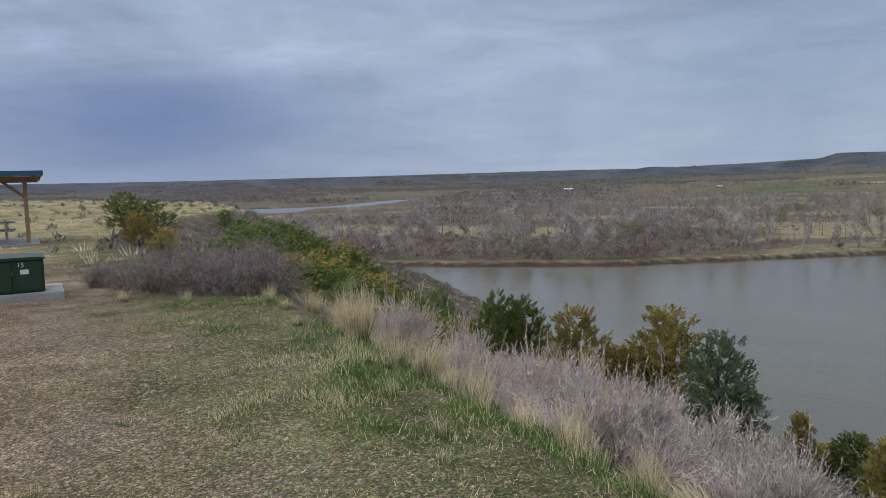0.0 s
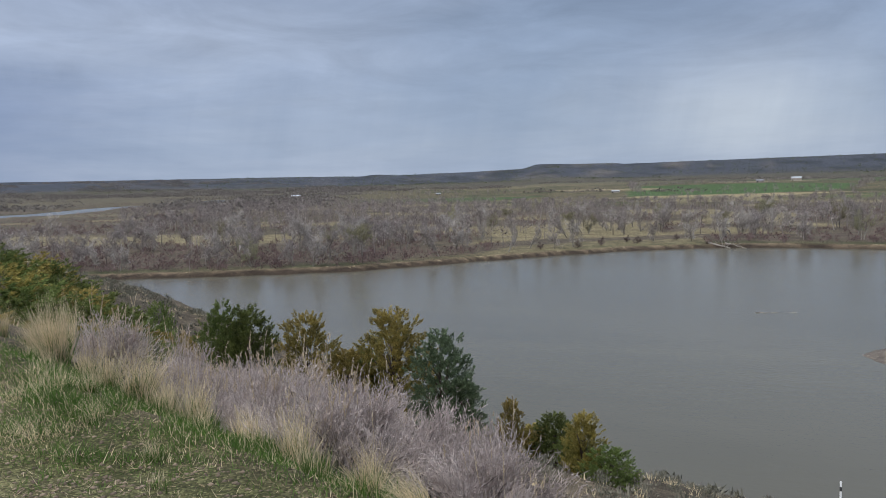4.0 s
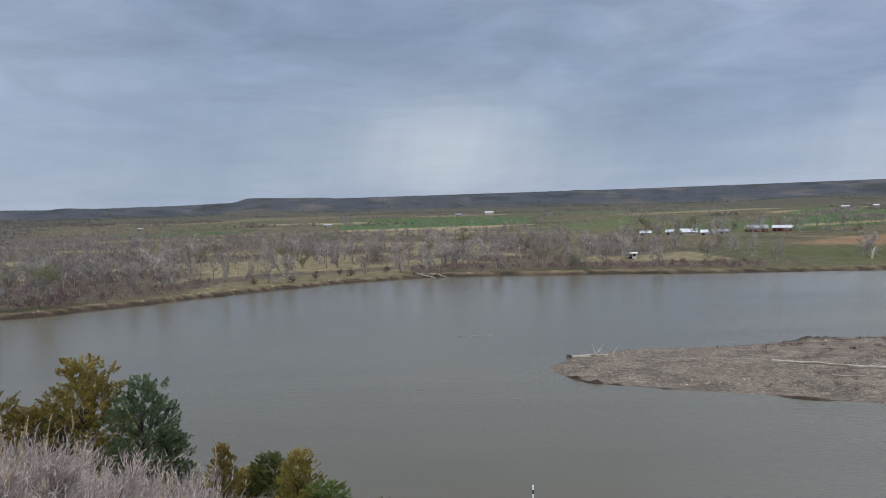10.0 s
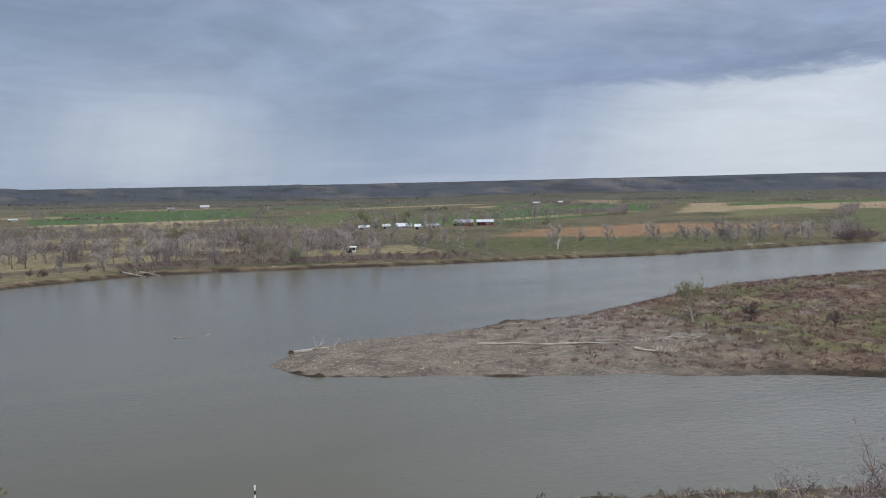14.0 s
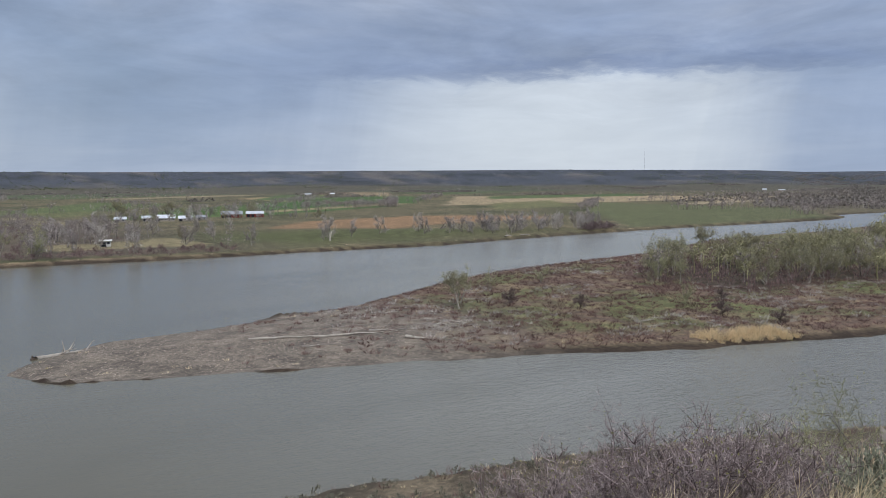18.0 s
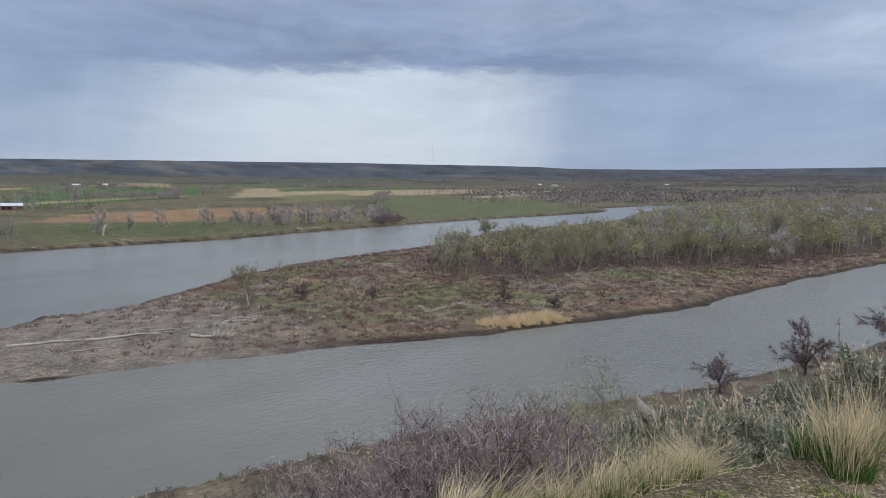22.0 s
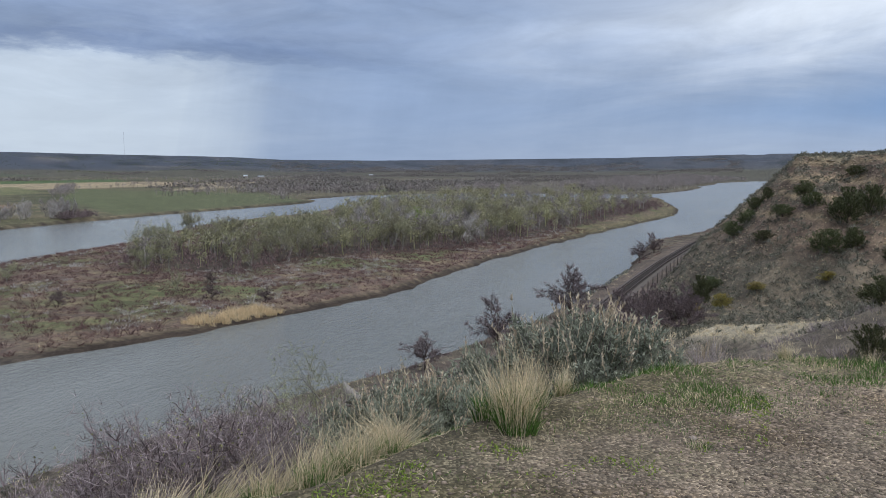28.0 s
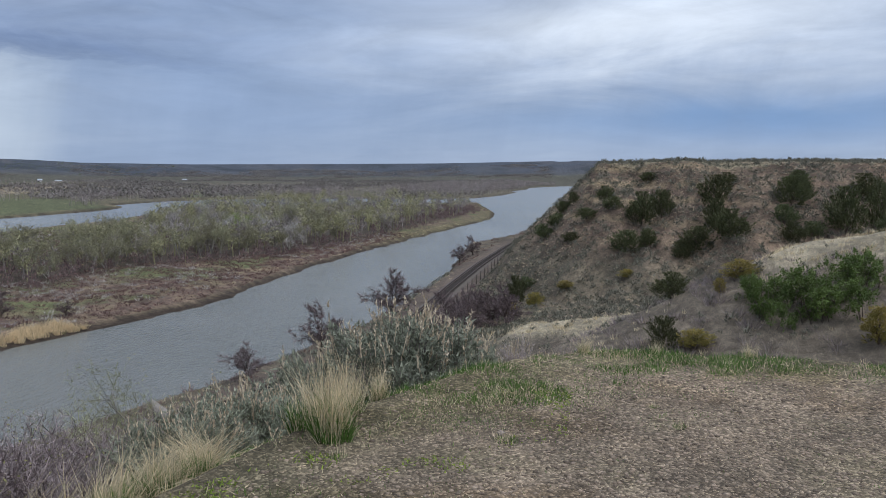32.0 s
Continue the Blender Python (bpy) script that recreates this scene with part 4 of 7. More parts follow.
def tuft_meshes(seed, dry=260, green=160, height=0.7, lean=(0, 0)):
    """A bunch-grass tuft: arching straw blades and stalks over a green base."""
    rng = np.random.RandomState(seed)
    res = []
    for name, n, h, w, mat in (("dry_grass", dry, height, 0.0052, DRY), ("green_grass", green, height * 0.58, 0.0075, GREEN)):
        if not n:
            continue
        a, d = rng.uniform(0, 2 * np.pi, n), rng.uniform(0, 1, n) ** 0.6
        base = np.stack([np.cos(a) * d * 0.11, np.sin(a) * d * 0.11, np.full(n, -0.03)], -1)
        way = np.stack([np.cos(a) * d * 0.19 + lean[0], np.sin(a) * d * 0.19 + lean[1], np.ones(n)], -1) + rng.normal(size=(n, 3)) * 0.13
        v, f, _, _ = strands(rng, base, way, h * rng.uniform(0.25, 1.2, n), w, 0.4, 0.18)
        res.append((name, (v, f), mat))
    return res


def juniper_meshes(seed, mat, flames=430, sprays=34, height=4.4, width=2.6, lobes=34, spread=1.0, spray=0.105):
    """A juniper: trunk and limbs, and a crown of many upturned, flame-shaped sprays gathered in uneven lobes with gaps."""
    rng = np.random.RandomState(seed)
    trunk = [tube(crooked(rng, (0, 0, -0.5), (0, 0, 1), height * 0.85, 7, 0.09), np.linspace(0.12, 0.02, 8) * height / 4.4, 6)]
    centres, sizes = [], []
    for i in range(lobes):
        t = (i + rng.uniform(0.1, 0.9)) / lobes
        ring = width * 0.5 * np.sqrt(max(0.03, 1 - ((t - 0.42 * spread) / (0.6 if t > 0.42 * spread else 0.75 * spread)) ** 2)) * (rng.uniform(0.55, 0.82) if i % 3 else rng.uniform(0.1, 0.45))
        a = i * 2.4 + rng.uniform(-0.5, 0.5)
        centres.append((np.cos(a) * ring, np.sin(a) * ring, height * (0.08 + 0.84 * t)))
        sizes.append(rng.uniform(0.15, 0.23) * width * (1.05 - 0.3 * t))
        trunk.append(tube(crooked(rng, (0, 0, centres[-1][2] * 0.72), np.array(centres[-1]) * [1, 1, 0.3] + [0, 0, 0.2], ring, 3, 0.1), np.linspace(0.035, 0.012, 4) * height / 4.4, 4))
    centres, sizes = np.array(centres), np.array(sizes)
    pick = rng.choice(lobes, flames, p=sizes ** 2 / (sizes ** 2).sum())
    d = unit(rng.normal(size=(flames, 3)) + [0, 0, 0.3])
    foot = centres[pick] + d * sizes[pick][:, None] * rng.uniform(0.5, 1.05, (flames, 1)) * [1, 1, 1.15]
    axis = unit(unit(foot * [1, 1, 0] + 1e-6) * 0.45 + d * 0.35 + [0, 0, 0.85] + rng.normal(size=(flames, 3)) * 0.15)
    long = spray * rng.uniform(2.2, 4.0, flames)
    who = np.repeat(np.arange(flames), sprays)
    n = len(who)
    t = rng.uniform(0, 1, n)
    off = unit(np.cross(axis[who], rng.normal(size=(n, 3))))
    pos = foot[who] + axis[who] * (t * long[who])[:, None] + off * (spray * 0.62 * (1.1 - t) * rng.uniform(0.3, 1, n))[:, None]
    pos[:, 2] = np.clip(pos[:, 2], 0.03 * height, height * 1.06)
    crown = leaves(rng, pos, axis[who] * 0.9 + off * 0.55 + rng.normal(size=(n, 3)) * 0.2, spray * rng.uniform(0.6, 1.2, n), spray * 0.40)
    return [("trunk", join(trunk), DARK_BARK), ("crown", crown, mat)]


def rounded(v, height, spread, lumps):
    """Draw a crown's outlying twigs in to a lumpy dome."""
    v = np.asarray(v, float)
    centre, radii = np.array([0, 0, 0.56 * height]), np.array([0.36 * spread, 0.36 * spread, 0.46]) * height
    q = (v - centre) / radii
    d = np.linalg.norm(q, axis=1, keepdims=True) + 1e-9
    edge = 0.72 + 0.34 * np.clip(((q / d) @ lumps.T).max(1, keepdims=True) * 2.6 - 1.6, 0, 1)
    drawn = np.where(d > 0.75 * edge, edge * (0.75 + 0.25 * np.tanh((d / edge - 0.75) / 0.25)), d)
    return np.where(v[:, 2:] > 0.22 * height, centre + q / d * drawn * radii, v)


def tree_meshes(seed, twig, height=11.0, twigs=1300, trunk_mat=None, stems=1, spread=1.0, twig_w=0.035, leafy=0, leaf=None, leaf_size=0.26):
    """A leafless broadleaf tree: forked trunk, limbs, and a crown of fine twigs."""
    rng = np.random.RandomState(seed)
    wood, subs = [], []
    for s in range(stems):
        lean = rng.normal(size=3) * (0.10 if stems == 1 else 0.28) + [0, 0, 1]
        foot = (0, 0, -0.6) if stems == 1 else (rng.uniform(-.8, .8), rng.uniform(-.8, .8), -0.5)
        path = crooked(rng, foot, lean, height * rng.uniform(0.42, 0.55), 5, 0.09)
        r0 = height * 0.021 / stems ** 0.4
        wood.append(tube(path, np.linspace(r0, r0 * 0.55, 6), 5))
        for _ in range(rng.randint(4, 7) if stems == 1 else 3):
            k = rng.randint(1, 6)
            a = rng.uniform(0, 2 * np.pi)
            way = np.array([np.cos(a) * spread, np.sin(a) * spread, rng.uniform(0.35, 1.4)])
            limb = crooked(rng, path[k], way, height * rng.uniform(0.28, 0.5), 4, 0.2, 0.10)
            wood.append(tube(limb[::2], np.linspace(r0 * 0.45, r0 * 0.14, 3), 3))
            for _ in range(5):
                sub = crooked(rng, limb[rng.randint(1, 5)], unit(limb[-1] - limb[0]) + rng.normal(size=3) * 0.65 + [0, 0, 0.25], height * rng.uniform(0.12, 0.24), 3, 0.22, 0.08)
                wood.append(tube(sub[::3], np.array([r0 * 0.15, r0 * 0.05]), 3))
                subs.append(sub)
    subs = np.array(subs).reshape(-1, 3)
    nb = max(60, twigs // 5)
    p1 = subs[rng.randint(len(subs), size=nb)]
    mid_axis = unit(p1 * [1, 1, 0] + 1e-6)
    v1, f1, m1, t1 = strands(rng, p1, rng.normal(size=(nb, 3)) * 0.7 + mid_axis * 0.4 + [0, 0, 0.5], height * rng.uniform(0.07, 0.15, nb), twig_w * 1.3, 0, 0.3)
    src = np.concatenate([m1, t1, p1])
    p2 = src[rng.randint(len(src), size=twigs)]
    crown = [(v1, f1), leaves(rng, p2, rng.normal(size=(twigs, 3)) * 0.75 + [0, 0, 0.5], height * rng.uniform(0.045, 0.11, twigs), twig_w)]
    lumps = unit(rng.normal(size=(9, 3)) + [0, 0, 0.3])
    wood, crown = [(rounded(v, height, spread, lumps), f) for v, f in wood], [(rounded(v, height, spread, lumps), f) for v, f in crown]
    res = [("trunk", join(wood), trunk_mat or BARK), ("crown", join(crown), twig)]
    if leafy:
        p3 = np.concatenate([p2, t1])[rng.randint(twigs + nb, size=leafy)]
        res.append(("leafage", leaves(rng, p3 + rng.normal(size=(leafy, 3)) * leaf_size * 0.6, rng.normal(size=(leafy, 3)), leaf_size, leaf_size * 0.6), leaf or FRESH))
    return res


def round_tree_meshes(seed, twig, height=5.5, limbs=17, twigs=6500):
    """A small leafless tree: a short trunk, limbs fanning out evenly, and a round crown of fine twigs."""
    rng = np.random.RandomState(seed)
    trunk = crooked(rng, (0, 0, -0.5), (0, 0, 1), height * 0.3 + 0.5, 4, 0.06)
    wood, ends = [tube(trunk, np.linspace(0.028, 0.018, 5) * height, 6)], []
    for i in range(limbs):
        a, e = i * 2.4, radians(12 + 74 * (i + 0.5) / limbs)
        way = np.array([math.cos(a) * math.cos(e), math.sin(a) * math.cos(e), math.sin(e)])
        limb = crooked(rng, trunk[2 + i % 3], way, height * rng.uniform(0.40, 0.50), 4, 0.10)
        wood.append(tube(limb, np.linspace(0.010, 0.003, 5) * height, 4))
        for _ in range(5):
            sub = crooked(rng, limb[rng.randint(1, 5)], unit(limb[-1] - limb[0]) + rng.normal(size=3) * 0.5, height * rng.uniform(0.12, 0.24), 3, 0.2)
            wood.append(tube(sub, np.linspace(0.0035, 0.0015, 4) * height, 3))
            ends += [sub[1], sub[2], sub[3]]
    ends = np.array(ends)
    base = ends[rng.randint(len(ends), size=twigs)]
    v, f, _, _ = strands(rng, base, unit(base - [0, 0, height * 0.42]) + rng.normal(size=(twigs, 3)) * 0.6, height * rng.uniform(0.05, 0.12, twigs), height * 0.0042, 0, 0.3)
    return [("trunk", join(wood), DARK_BARK), ("crown", (v, f), twig)]


def plant(name, meshes, at, label, category, group="", scale=1.0, turn=0.0, stretch=1.0):
    """A plant with its parts under an empty at its foot."""
    ob = new(name)
    for part_name, (v, f), mat in meshes:
        p = new(part_name, mesh_of(part_name, v, f, mat))
        p.parent = ob
        if part_name in ("inflorescence", "bud_cover", "leafage", "foliage", "stem_cover", "twig_cover", "dry_grass", "green_grass"):
            tagged(p, kind="stuff")
    ob.empty_display_size = 0.2
    ob.scale = (scale, scale, scale * stretch)
    ob.matrix_basis = pose(*at, 0, 0, turn) @ Matrix.Diagonal((scale, scale, scale * stretch, 1))
    return tagged(ob, label, category, group)


def again(ob, at, scale=1.0, turn=0.0, stretch=1.0, label="", tilt=0.0):
    """Another plant of the same growth."""
    c = copy_thing(ob, pose(0, 0, 0))
    c.matrix_basis = pose(*at, tilt, 0, turn) @ Matrix.Diagonal((scale, scale, scale * stretch, 1))
    return tagged(c, label)


def scatter(name, templates, places, label, category, mat, rng, size=(0.8, 1.2), flat=(0.8, 1.2), sink=0.05):
    """Very many small plants or stones as one joined mesh: places (n, 3)."""
    V, F, k = [], [], 0
    which = rng.randint(len(templates), size=len(places))
    for t, (tv, tf) in enumerate(templates):
        P = places[which == t]
        if not len(P):
            continue
        n = len(P)
        a, s = rng.uniform(0, 2 * np.pi, n), rng.uniform(*size, n)
        h = s * rng.uniform(*flat, n)
        c, d = (np.cos(a) * s)[:, None], (np.sin(a) * s)[:, None]
        x = tv[None, :, 0] * c - tv[None, :, 1] * d + P[:, 0:1]
        y = tv[None, :, 0] * d + tv[None, :, 1] * c + P[:, 1:2]
        z = tv[None, :, 2] * h[:, None] + P[:, 2:3] - sink
        V.append(np.stack([x, y, z], -1).reshape(-1, 3))
        F.append((tf[None] + (np.arange(n) * len(tv))[:, None, None]).reshape(-1, 3) + k)
        k += n * len(tv)
    ob = new(name, mesh_of(name, np.concatenate(V), np.concatenate(F), mat))
    return tagged(ob, label, category, kind="stuff")


def sprinkle(rng, n, x0, x1, y0, y1, keep):
    """Random places in a box where keep(x, y, z, wd, bluff, isle, hill) holds, set on the ground."""
    X, Y = rng.uniform(x0, x1, n), rng.uniform(y0, y1, n)
    Z, wd, bluff, isle, hill = lie(X, Y)
    ok = keep(X, Y, Z, wd, bluff, isle, hill) & (wd > 0.3)
    return np.stack([X, Y, Z], -1)[ok]


def fan_clump(seed, n, height, width, blade, upright=0.8, seg=False):
    """A template of n blades fanning up from a small foot."""
    rng = np.random.RandomState(seed)
    a, d = rng.uniform(0, 2 * np.pi, n), rng.uniform(0, 1, n) ** 0.5
    base = np.stack([np.cos(a) * d * width * 0.32, np.sin(a) * d * width * 0.32, np.zeros(n)], -1)
    way = np.stack([np.cos(a) * d * width * 0.4, np.sin(a) * d * width * 0.4, np.full(n, height * upright)], -1) + rng.normal(size=(n, 3)) * 0.12 * height
    if seg:
        v, f, _, _ = strands(rng, base, way, height * rng.uniform(0.6, 1.1, n), blade, 0.1, 0.2)
        return v, f
    return leaves(rng, base, way, height * rng.uniform(0.5, 1.1, n), blade)


def bush_clump(seed, n, height, width, leaf):
    """A template of leaf-like flakes filling a low dome."""
    rng = np.random.RandomState(seed)
    d = dome(rng, n, 0.9) * rng.uniform(0.45, 1.0, (n, 1)) * [width * 0.5, width * 0.5, height * 0.85]
    return leaves(rng, d, d / max(height, width) + rng.normal(size=(n, 3)) * 0.35 + [0, 0, 0.35], leaf * rng.uniform(0.7, 1.3, n), leaf * 0.42)


def grove_clump(seed, n, height, width, flake):
    """A template of a stretch of far woods: coarse upright twig masses with a ragged top."""
    rng = np.random.RandomState(seed)
    base = np.stack([rng.uniform(-0.5, 0.5, n) * width, rng.uniform(-0.5, 0.5, n) * width, rng.uniform(0, 0.68, n) * height], -1)
    return leaves(rng, base, rng.normal(size=(n, 3)) * 0.8 + [0, 0, 0.6], height * rng.uniform(0.2, 0.42, n), flake * rng.uniform(0.6, 1.4, n))


def wood_clump(seed, n, height, width, twig):
    """A template of a far bare tree: a stem and a crown of coarse twigs."""
    rng = np.random.RandomState(seed)
    stem = tube(crooked(rng, (0, 0, -0.5), (0, 0, 1), height * 0.6, 2, 0.06), np.array([0.022, 0.015, 0.006]) * height, 3)
    lobes = unit(rng.normal(size=(6, 3))) * rng.uniform(0.3, 1.0, (6, 1)) * [width * 0.28, width * 0.28, height * 0.24] + [0, 0, height * 0.58]
    pick = rng.randint(6, size=n)
    off = unit(rng.normal(size=(n, 3)) + [0, 0, 0.25])
    d = lobes[pick] + off * rng.uniform(0.3, 1.0, (n, 1)) * [width * 0.2, width * 0.2, height * 0.16]
    return join([stem, leaves(rng, d, off + rng.normal(size=(n, 3)) * 0.5 + [0, 0, 0.15], height * 0.11 * rng.uniform(0.6, 1.3, n), twig)])


# ---- plants of the bluff's rim ----
rng = np.random.RandomState(5)


def on_ground(x, y, lift=0.0):
    return (x, y, ground_z(x, y) + lift)


SAGE = [plant("sagebrush", grey_sage_meshes(10 + i, st), (0, 0, -500), "grey-lilac sagebrush, nearly leafless, on the bluff rim", "sagebrush", "sagebrush on the rim")
        for i, st in enumerate((8, 34, 3, 60))]
SAGE_G = [plant("sagebrush", green_sage_meshes(30 + i, st), (0, 0, -500), "grey-green leafy sagebrush with straw-coloured flower stalks", "sagebrush", "green sagebrush on the rim")
          for i, st in enumerate((60, 95))]
BRUSHES = [plant("brush", brush_meshes(50 + i, BRUSH, BUD, b), (0, 0, -500), "leafless purple-brown brush with fine twigs on the bluff rim", "bush", "bare brush on the rim") for i, b in enumerate((250, 1200, 500))]
TUFTS = [plant("grass_tuft", tuft_meshes(70 + i, d, g, h, ln), (0, 0, -500), lab, "grass tuft", "grass tufts on the rim")
         for i, (d, g, h, ln, lab) in enumerate(((330, 230, 0.62, (0, 0), "dry straw bunch-grass tuft over a green base"), (340, 90, 0.6, (0.55, -0.15), "wind-bent straw-coloured bunch-grass tuft"),
                                                (110, 420, 0.45, (0, 0), "fresh green bunch-grass tuft with a few dry blades"), (400, 380, 0.75, (0.1, 0), "tall straw bunch-grass tuft with green base"),
                                                (50, 200, 0.24, (0, 0), "low green grass tuft in gravel")))]
used = set()


def grow(stock, i, x, y, scale=1.0, stretch=1.0, turn=None, sink=0.04, label=""):
    """Set a plant of the stock: the first one is moved into place, later ones are copies."""
    ob = stock[i % len(stock)]
    at = on_ground(x, y, -sink * scale)
    turn = rng.uniform(0, 360) if turn is None else turn
    if ob.name not in used:
        used.add(ob.name)
        ob.matrix_basis = pose(*at, 0, 0, turn) @ Matrix.Diagonal((scale, scale, scale * stretch, 1))
        return tagged(ob, label)
    return again(ob, at, scale, turn, stretch, label)


# sage along the rim, from the river bend side towards the shelter
def rim_depth(x, y):
    return -float(sd_poly(np.array([x]), np.array([y]), BLUFF)[0])


for i, (x, y) in enumerate(((-1.5, 3.9), (-2.1, 4.15), (-2.8, 4.45), (-3.4, 4.9), (-2.5, 5.2), (-4.1, 5.2), (-3.3, 5.8), (-4.9, 5.5), (-4.4, 6.3), (-5.7, 6.0), (-5.2, 7.0), (-6.5, 6.5), (-6.2, 7.6), (-7.4, 7.0),
                            (-7.0, 8.3), (-8.2, 7.6), (-8.2, 8.9), (-9.3, 8.4), (-2.7, 6.6), (-4.2, 7.6), (-5.6, 8.2), (-3.2, 7.4), (-6.4, 9.2), (-2.0, 5.7), (-3.9, 6.5), (-2.3, 6.1), (-3.5, 6.9), (-4.9, 7.4), (-6.0, 8.4), (-7.4, 9.2), (-4.6, 8.6), (-3.0, 8.2), (-5.4, 9.6), (-8.0, 9.8), (-6.9, 7.6))):
    if i % 5 not in (1, 3):
        grow(SAGE, i // 2, x, y, (0.85 + 0.21 * min(4.0, rim_depth(x, y))) * rng.uniform(0.8, 1.22), rng.uniform(0.8, 1.05))
# brown brush by the transformer and the brush at the river end of the rim
for i, (x, y, s) in enumerate(((-10.3, 6.7, 0.72), (-10.9, 6.4, 0.85), (-11.6, 6.1, 0.85), (-12.4, 5.8, 0.75), (-11.2, 7.2, 0.95), (-11.9, 6.8, 0.95), (-12.6, 6.5, 0.9), (-13.2, 5.9, 0.7), (-13.3, 6.6, 0.8), (-12.0, 7.5, 0.95), (-13.9, 5.6, 0.55), (-14.3, 5.9, 0.5), (-10.6, 7.1, 0.8))):
    grow(BRUSHES, 1 + i % 2, x, y, s)
for i, (x, y, s) in enumerate(((4.05, 3.0, 0.75), (4.5, 2.75, 0.8), (5.0, 2.6, 0.75), (4.5, 3.5, 0.9), (5.1, 3.2, 0.95), (5.6, 2.9, 0.85), (5.0, 4.0, 0.95), (5.8, 3.6, 0.95), (3.7, 3.3, 0.6), (4.0, 3.9, 0.75))):
    grow(BRUSHES, (0, 2)[i % 2], x, y, s * 1.22)
for i, (x, y, s) in enumerate(((5.2, 1.8, 0.95), (5.75, 1.55, 1.0), (5.9, 2.15, 1.1), (6.5, 1.45, 0.9), (7.05, 0.45, 1.3), (7.6, 0.25, 1.35), (7.35, 1.0, 1.25), (6.9, 1.9, 0.95), (8.15, -0.15, 1.05), (6.6, 2.5, 1.0), (6.2, 1.75, 0.85))):
    grow(SAGE_G, i, x, y, s * (1.45 if 4 <= i <= 6 else 1.2), 0.98)
for i, (x, y, s) in enumerate(((8.0, -0.75, 0.8), (8.25, -1.2, 0.7), (8.4, -1.7, 0.62), (8.1, -1.5, 0.5), (8.7, -2.3, 0.55), (8.8, -0.9, 0.9), (6.2, 1.05, 0.5), (3.4, 3.9, 0.6), (2.9, 4.2, 0.55), (8.0, -2.2, 0.4), (7.9, -2.9, 0.35), (6.9, 1.3, 0.6), (-1.1, 4.4, 0.5), (-1.6, 4.7, 0.62), (-0.7, 4.7, 0.42), (-1.9, 5.3, 0.7), (-1.2, 5.3, 0.5))):
    grow(SAGE, (1, 3)[i % 2], x, y, s)
# grass tufts
for i, (x, y, s, k) in enumerate(((4.52, 0.66, 0.66, 3), (4.72, 0.68, 0.6, 0), (5.0, 0.6, 0.5, 0), (5.4, 0.45, 0.4, 0), (4.44, 0.62, 0.75, 2), (3.95, 1.75, 0.8, 1), (4.15, 1.62, 0.75, 1), (3.7, 1.95, 0.8, 1), (4.35, 1.5, 0.7, 1), (4.1, 1.9, 0.7, 1), (3.95, 1.5, 0.75, 2), (3.72, 1.65, 0.7, 2),
                                  (4.15, 1.36, 0.6, 2), (4.72, 0.84, 0.8, 2), (4.5, 1.4, 0.6, 1), (3.45, 2.2, 0.75, 1), (3.2, 2.35, 0.6, 1), (3.5, 1.85, 0.6, 2), (-2.7, 3.85, 0.75, 0), (-2.4, 3.6, 0.7, 2), (-3.1, 4.05, 0.7, 2), (-4.0, 4.45, 0.8, 0), (-5.2, 5.1, 0.85, 3), (-4.5, 4.6, 0.7, 2),
                                  (-3.6, 4.1, 0.65, 2), (-5.9, 5.4, 0.8, 0), (-7.7, 6.35, 1.15, 3), (-7.9, 6.55, 1.1, 3), (-7.55, 6.2, 0.9, 3), (-8.5, 6.7, 0.8, 0), (-9.1, 6.7, 0.7, 0), (-9.6, 6.3, 0.55, 0), (-1.6, 3.35, 0.55, 1), (-1.1, 3.2, 0.6, 2), (-2.0, 3.5, 0.6, 1), (-6.1, 4.9, 0.6, 2), (-6.9, 5.4, 0.6, 2), (-7.4, 5.2, 0.45, 2),
                                  (-8.6, 5.9, 0.5, 2), (-5.0, 4.4, 0.55, 2), (-4.2, 3.7, 0.45, 2), (-3.3, 3.3, 0.4, 2), (-10.6, 5.5, 0.45, 0), (-11.6, 5.0, 0.4, 0), (-2.2, 3.9, 0.6, 0), (-4.7, 4.9, 0.7, 0), (-6.6, 5.8, 0.7, 0), (-3.4, 4.3, 0.6, 1), (7.0, -1.3, 0.3, 0), (7.1, -2.0, 0.28, 0), (6.9, -2.8, 0.3, 0))):
    grow(TUFTS, k, x, y, s * (1.2 if x > 0 else 1.0))
for i in range(34):
    a, d = radians(rng.uniform(-120, 75)), rng.uniform(3.2, 9.5)
    x, y = -math.sin(a) * d, math.cos(a) * d
    if rim_depth(x, y) < -0.3:
        grow(TUFTS, 4, x, y, rng.uniform(0.3, 0.6))

# ---- junipers ----
JUN = {"green": [], "rust": [], "blue": []}
for kind_, mat, label in (("green", JUNIPER, "dark green juniper on the bluff slope"), ("rust", JUNIPER_RUST, "rust-tinged olive juniper on the bluff slope"), ("blue", JUNIPER_BLUE, "dense blue-green juniper on the bluff slope")):
    for s in range(2):
        JUN[kind_].append(plant("juniper", juniper_meshes(200 + 10 * s + len(kind_), mat, 620, 40, 4.4, (2.7, 2.3)[s], 40, (1.0, 0.8)[s], 0.105), (0, 0, -500), label, "juniper", "junipers on the bluff slope"))


FAR_JUN = {k: [plant("juniper", juniper_meshes(260 + j * 7, m, 420, 24, 4.4, 2.7, 34, 1.0, 0.135), (0, 0, -500), "dark juniper among others on the bluff slope", "juniper", "junipers on the bluff slope")] for j, (k, m) in enumerate((("green", JUNIPER), ("rust", JUNIPER_RUST)))}


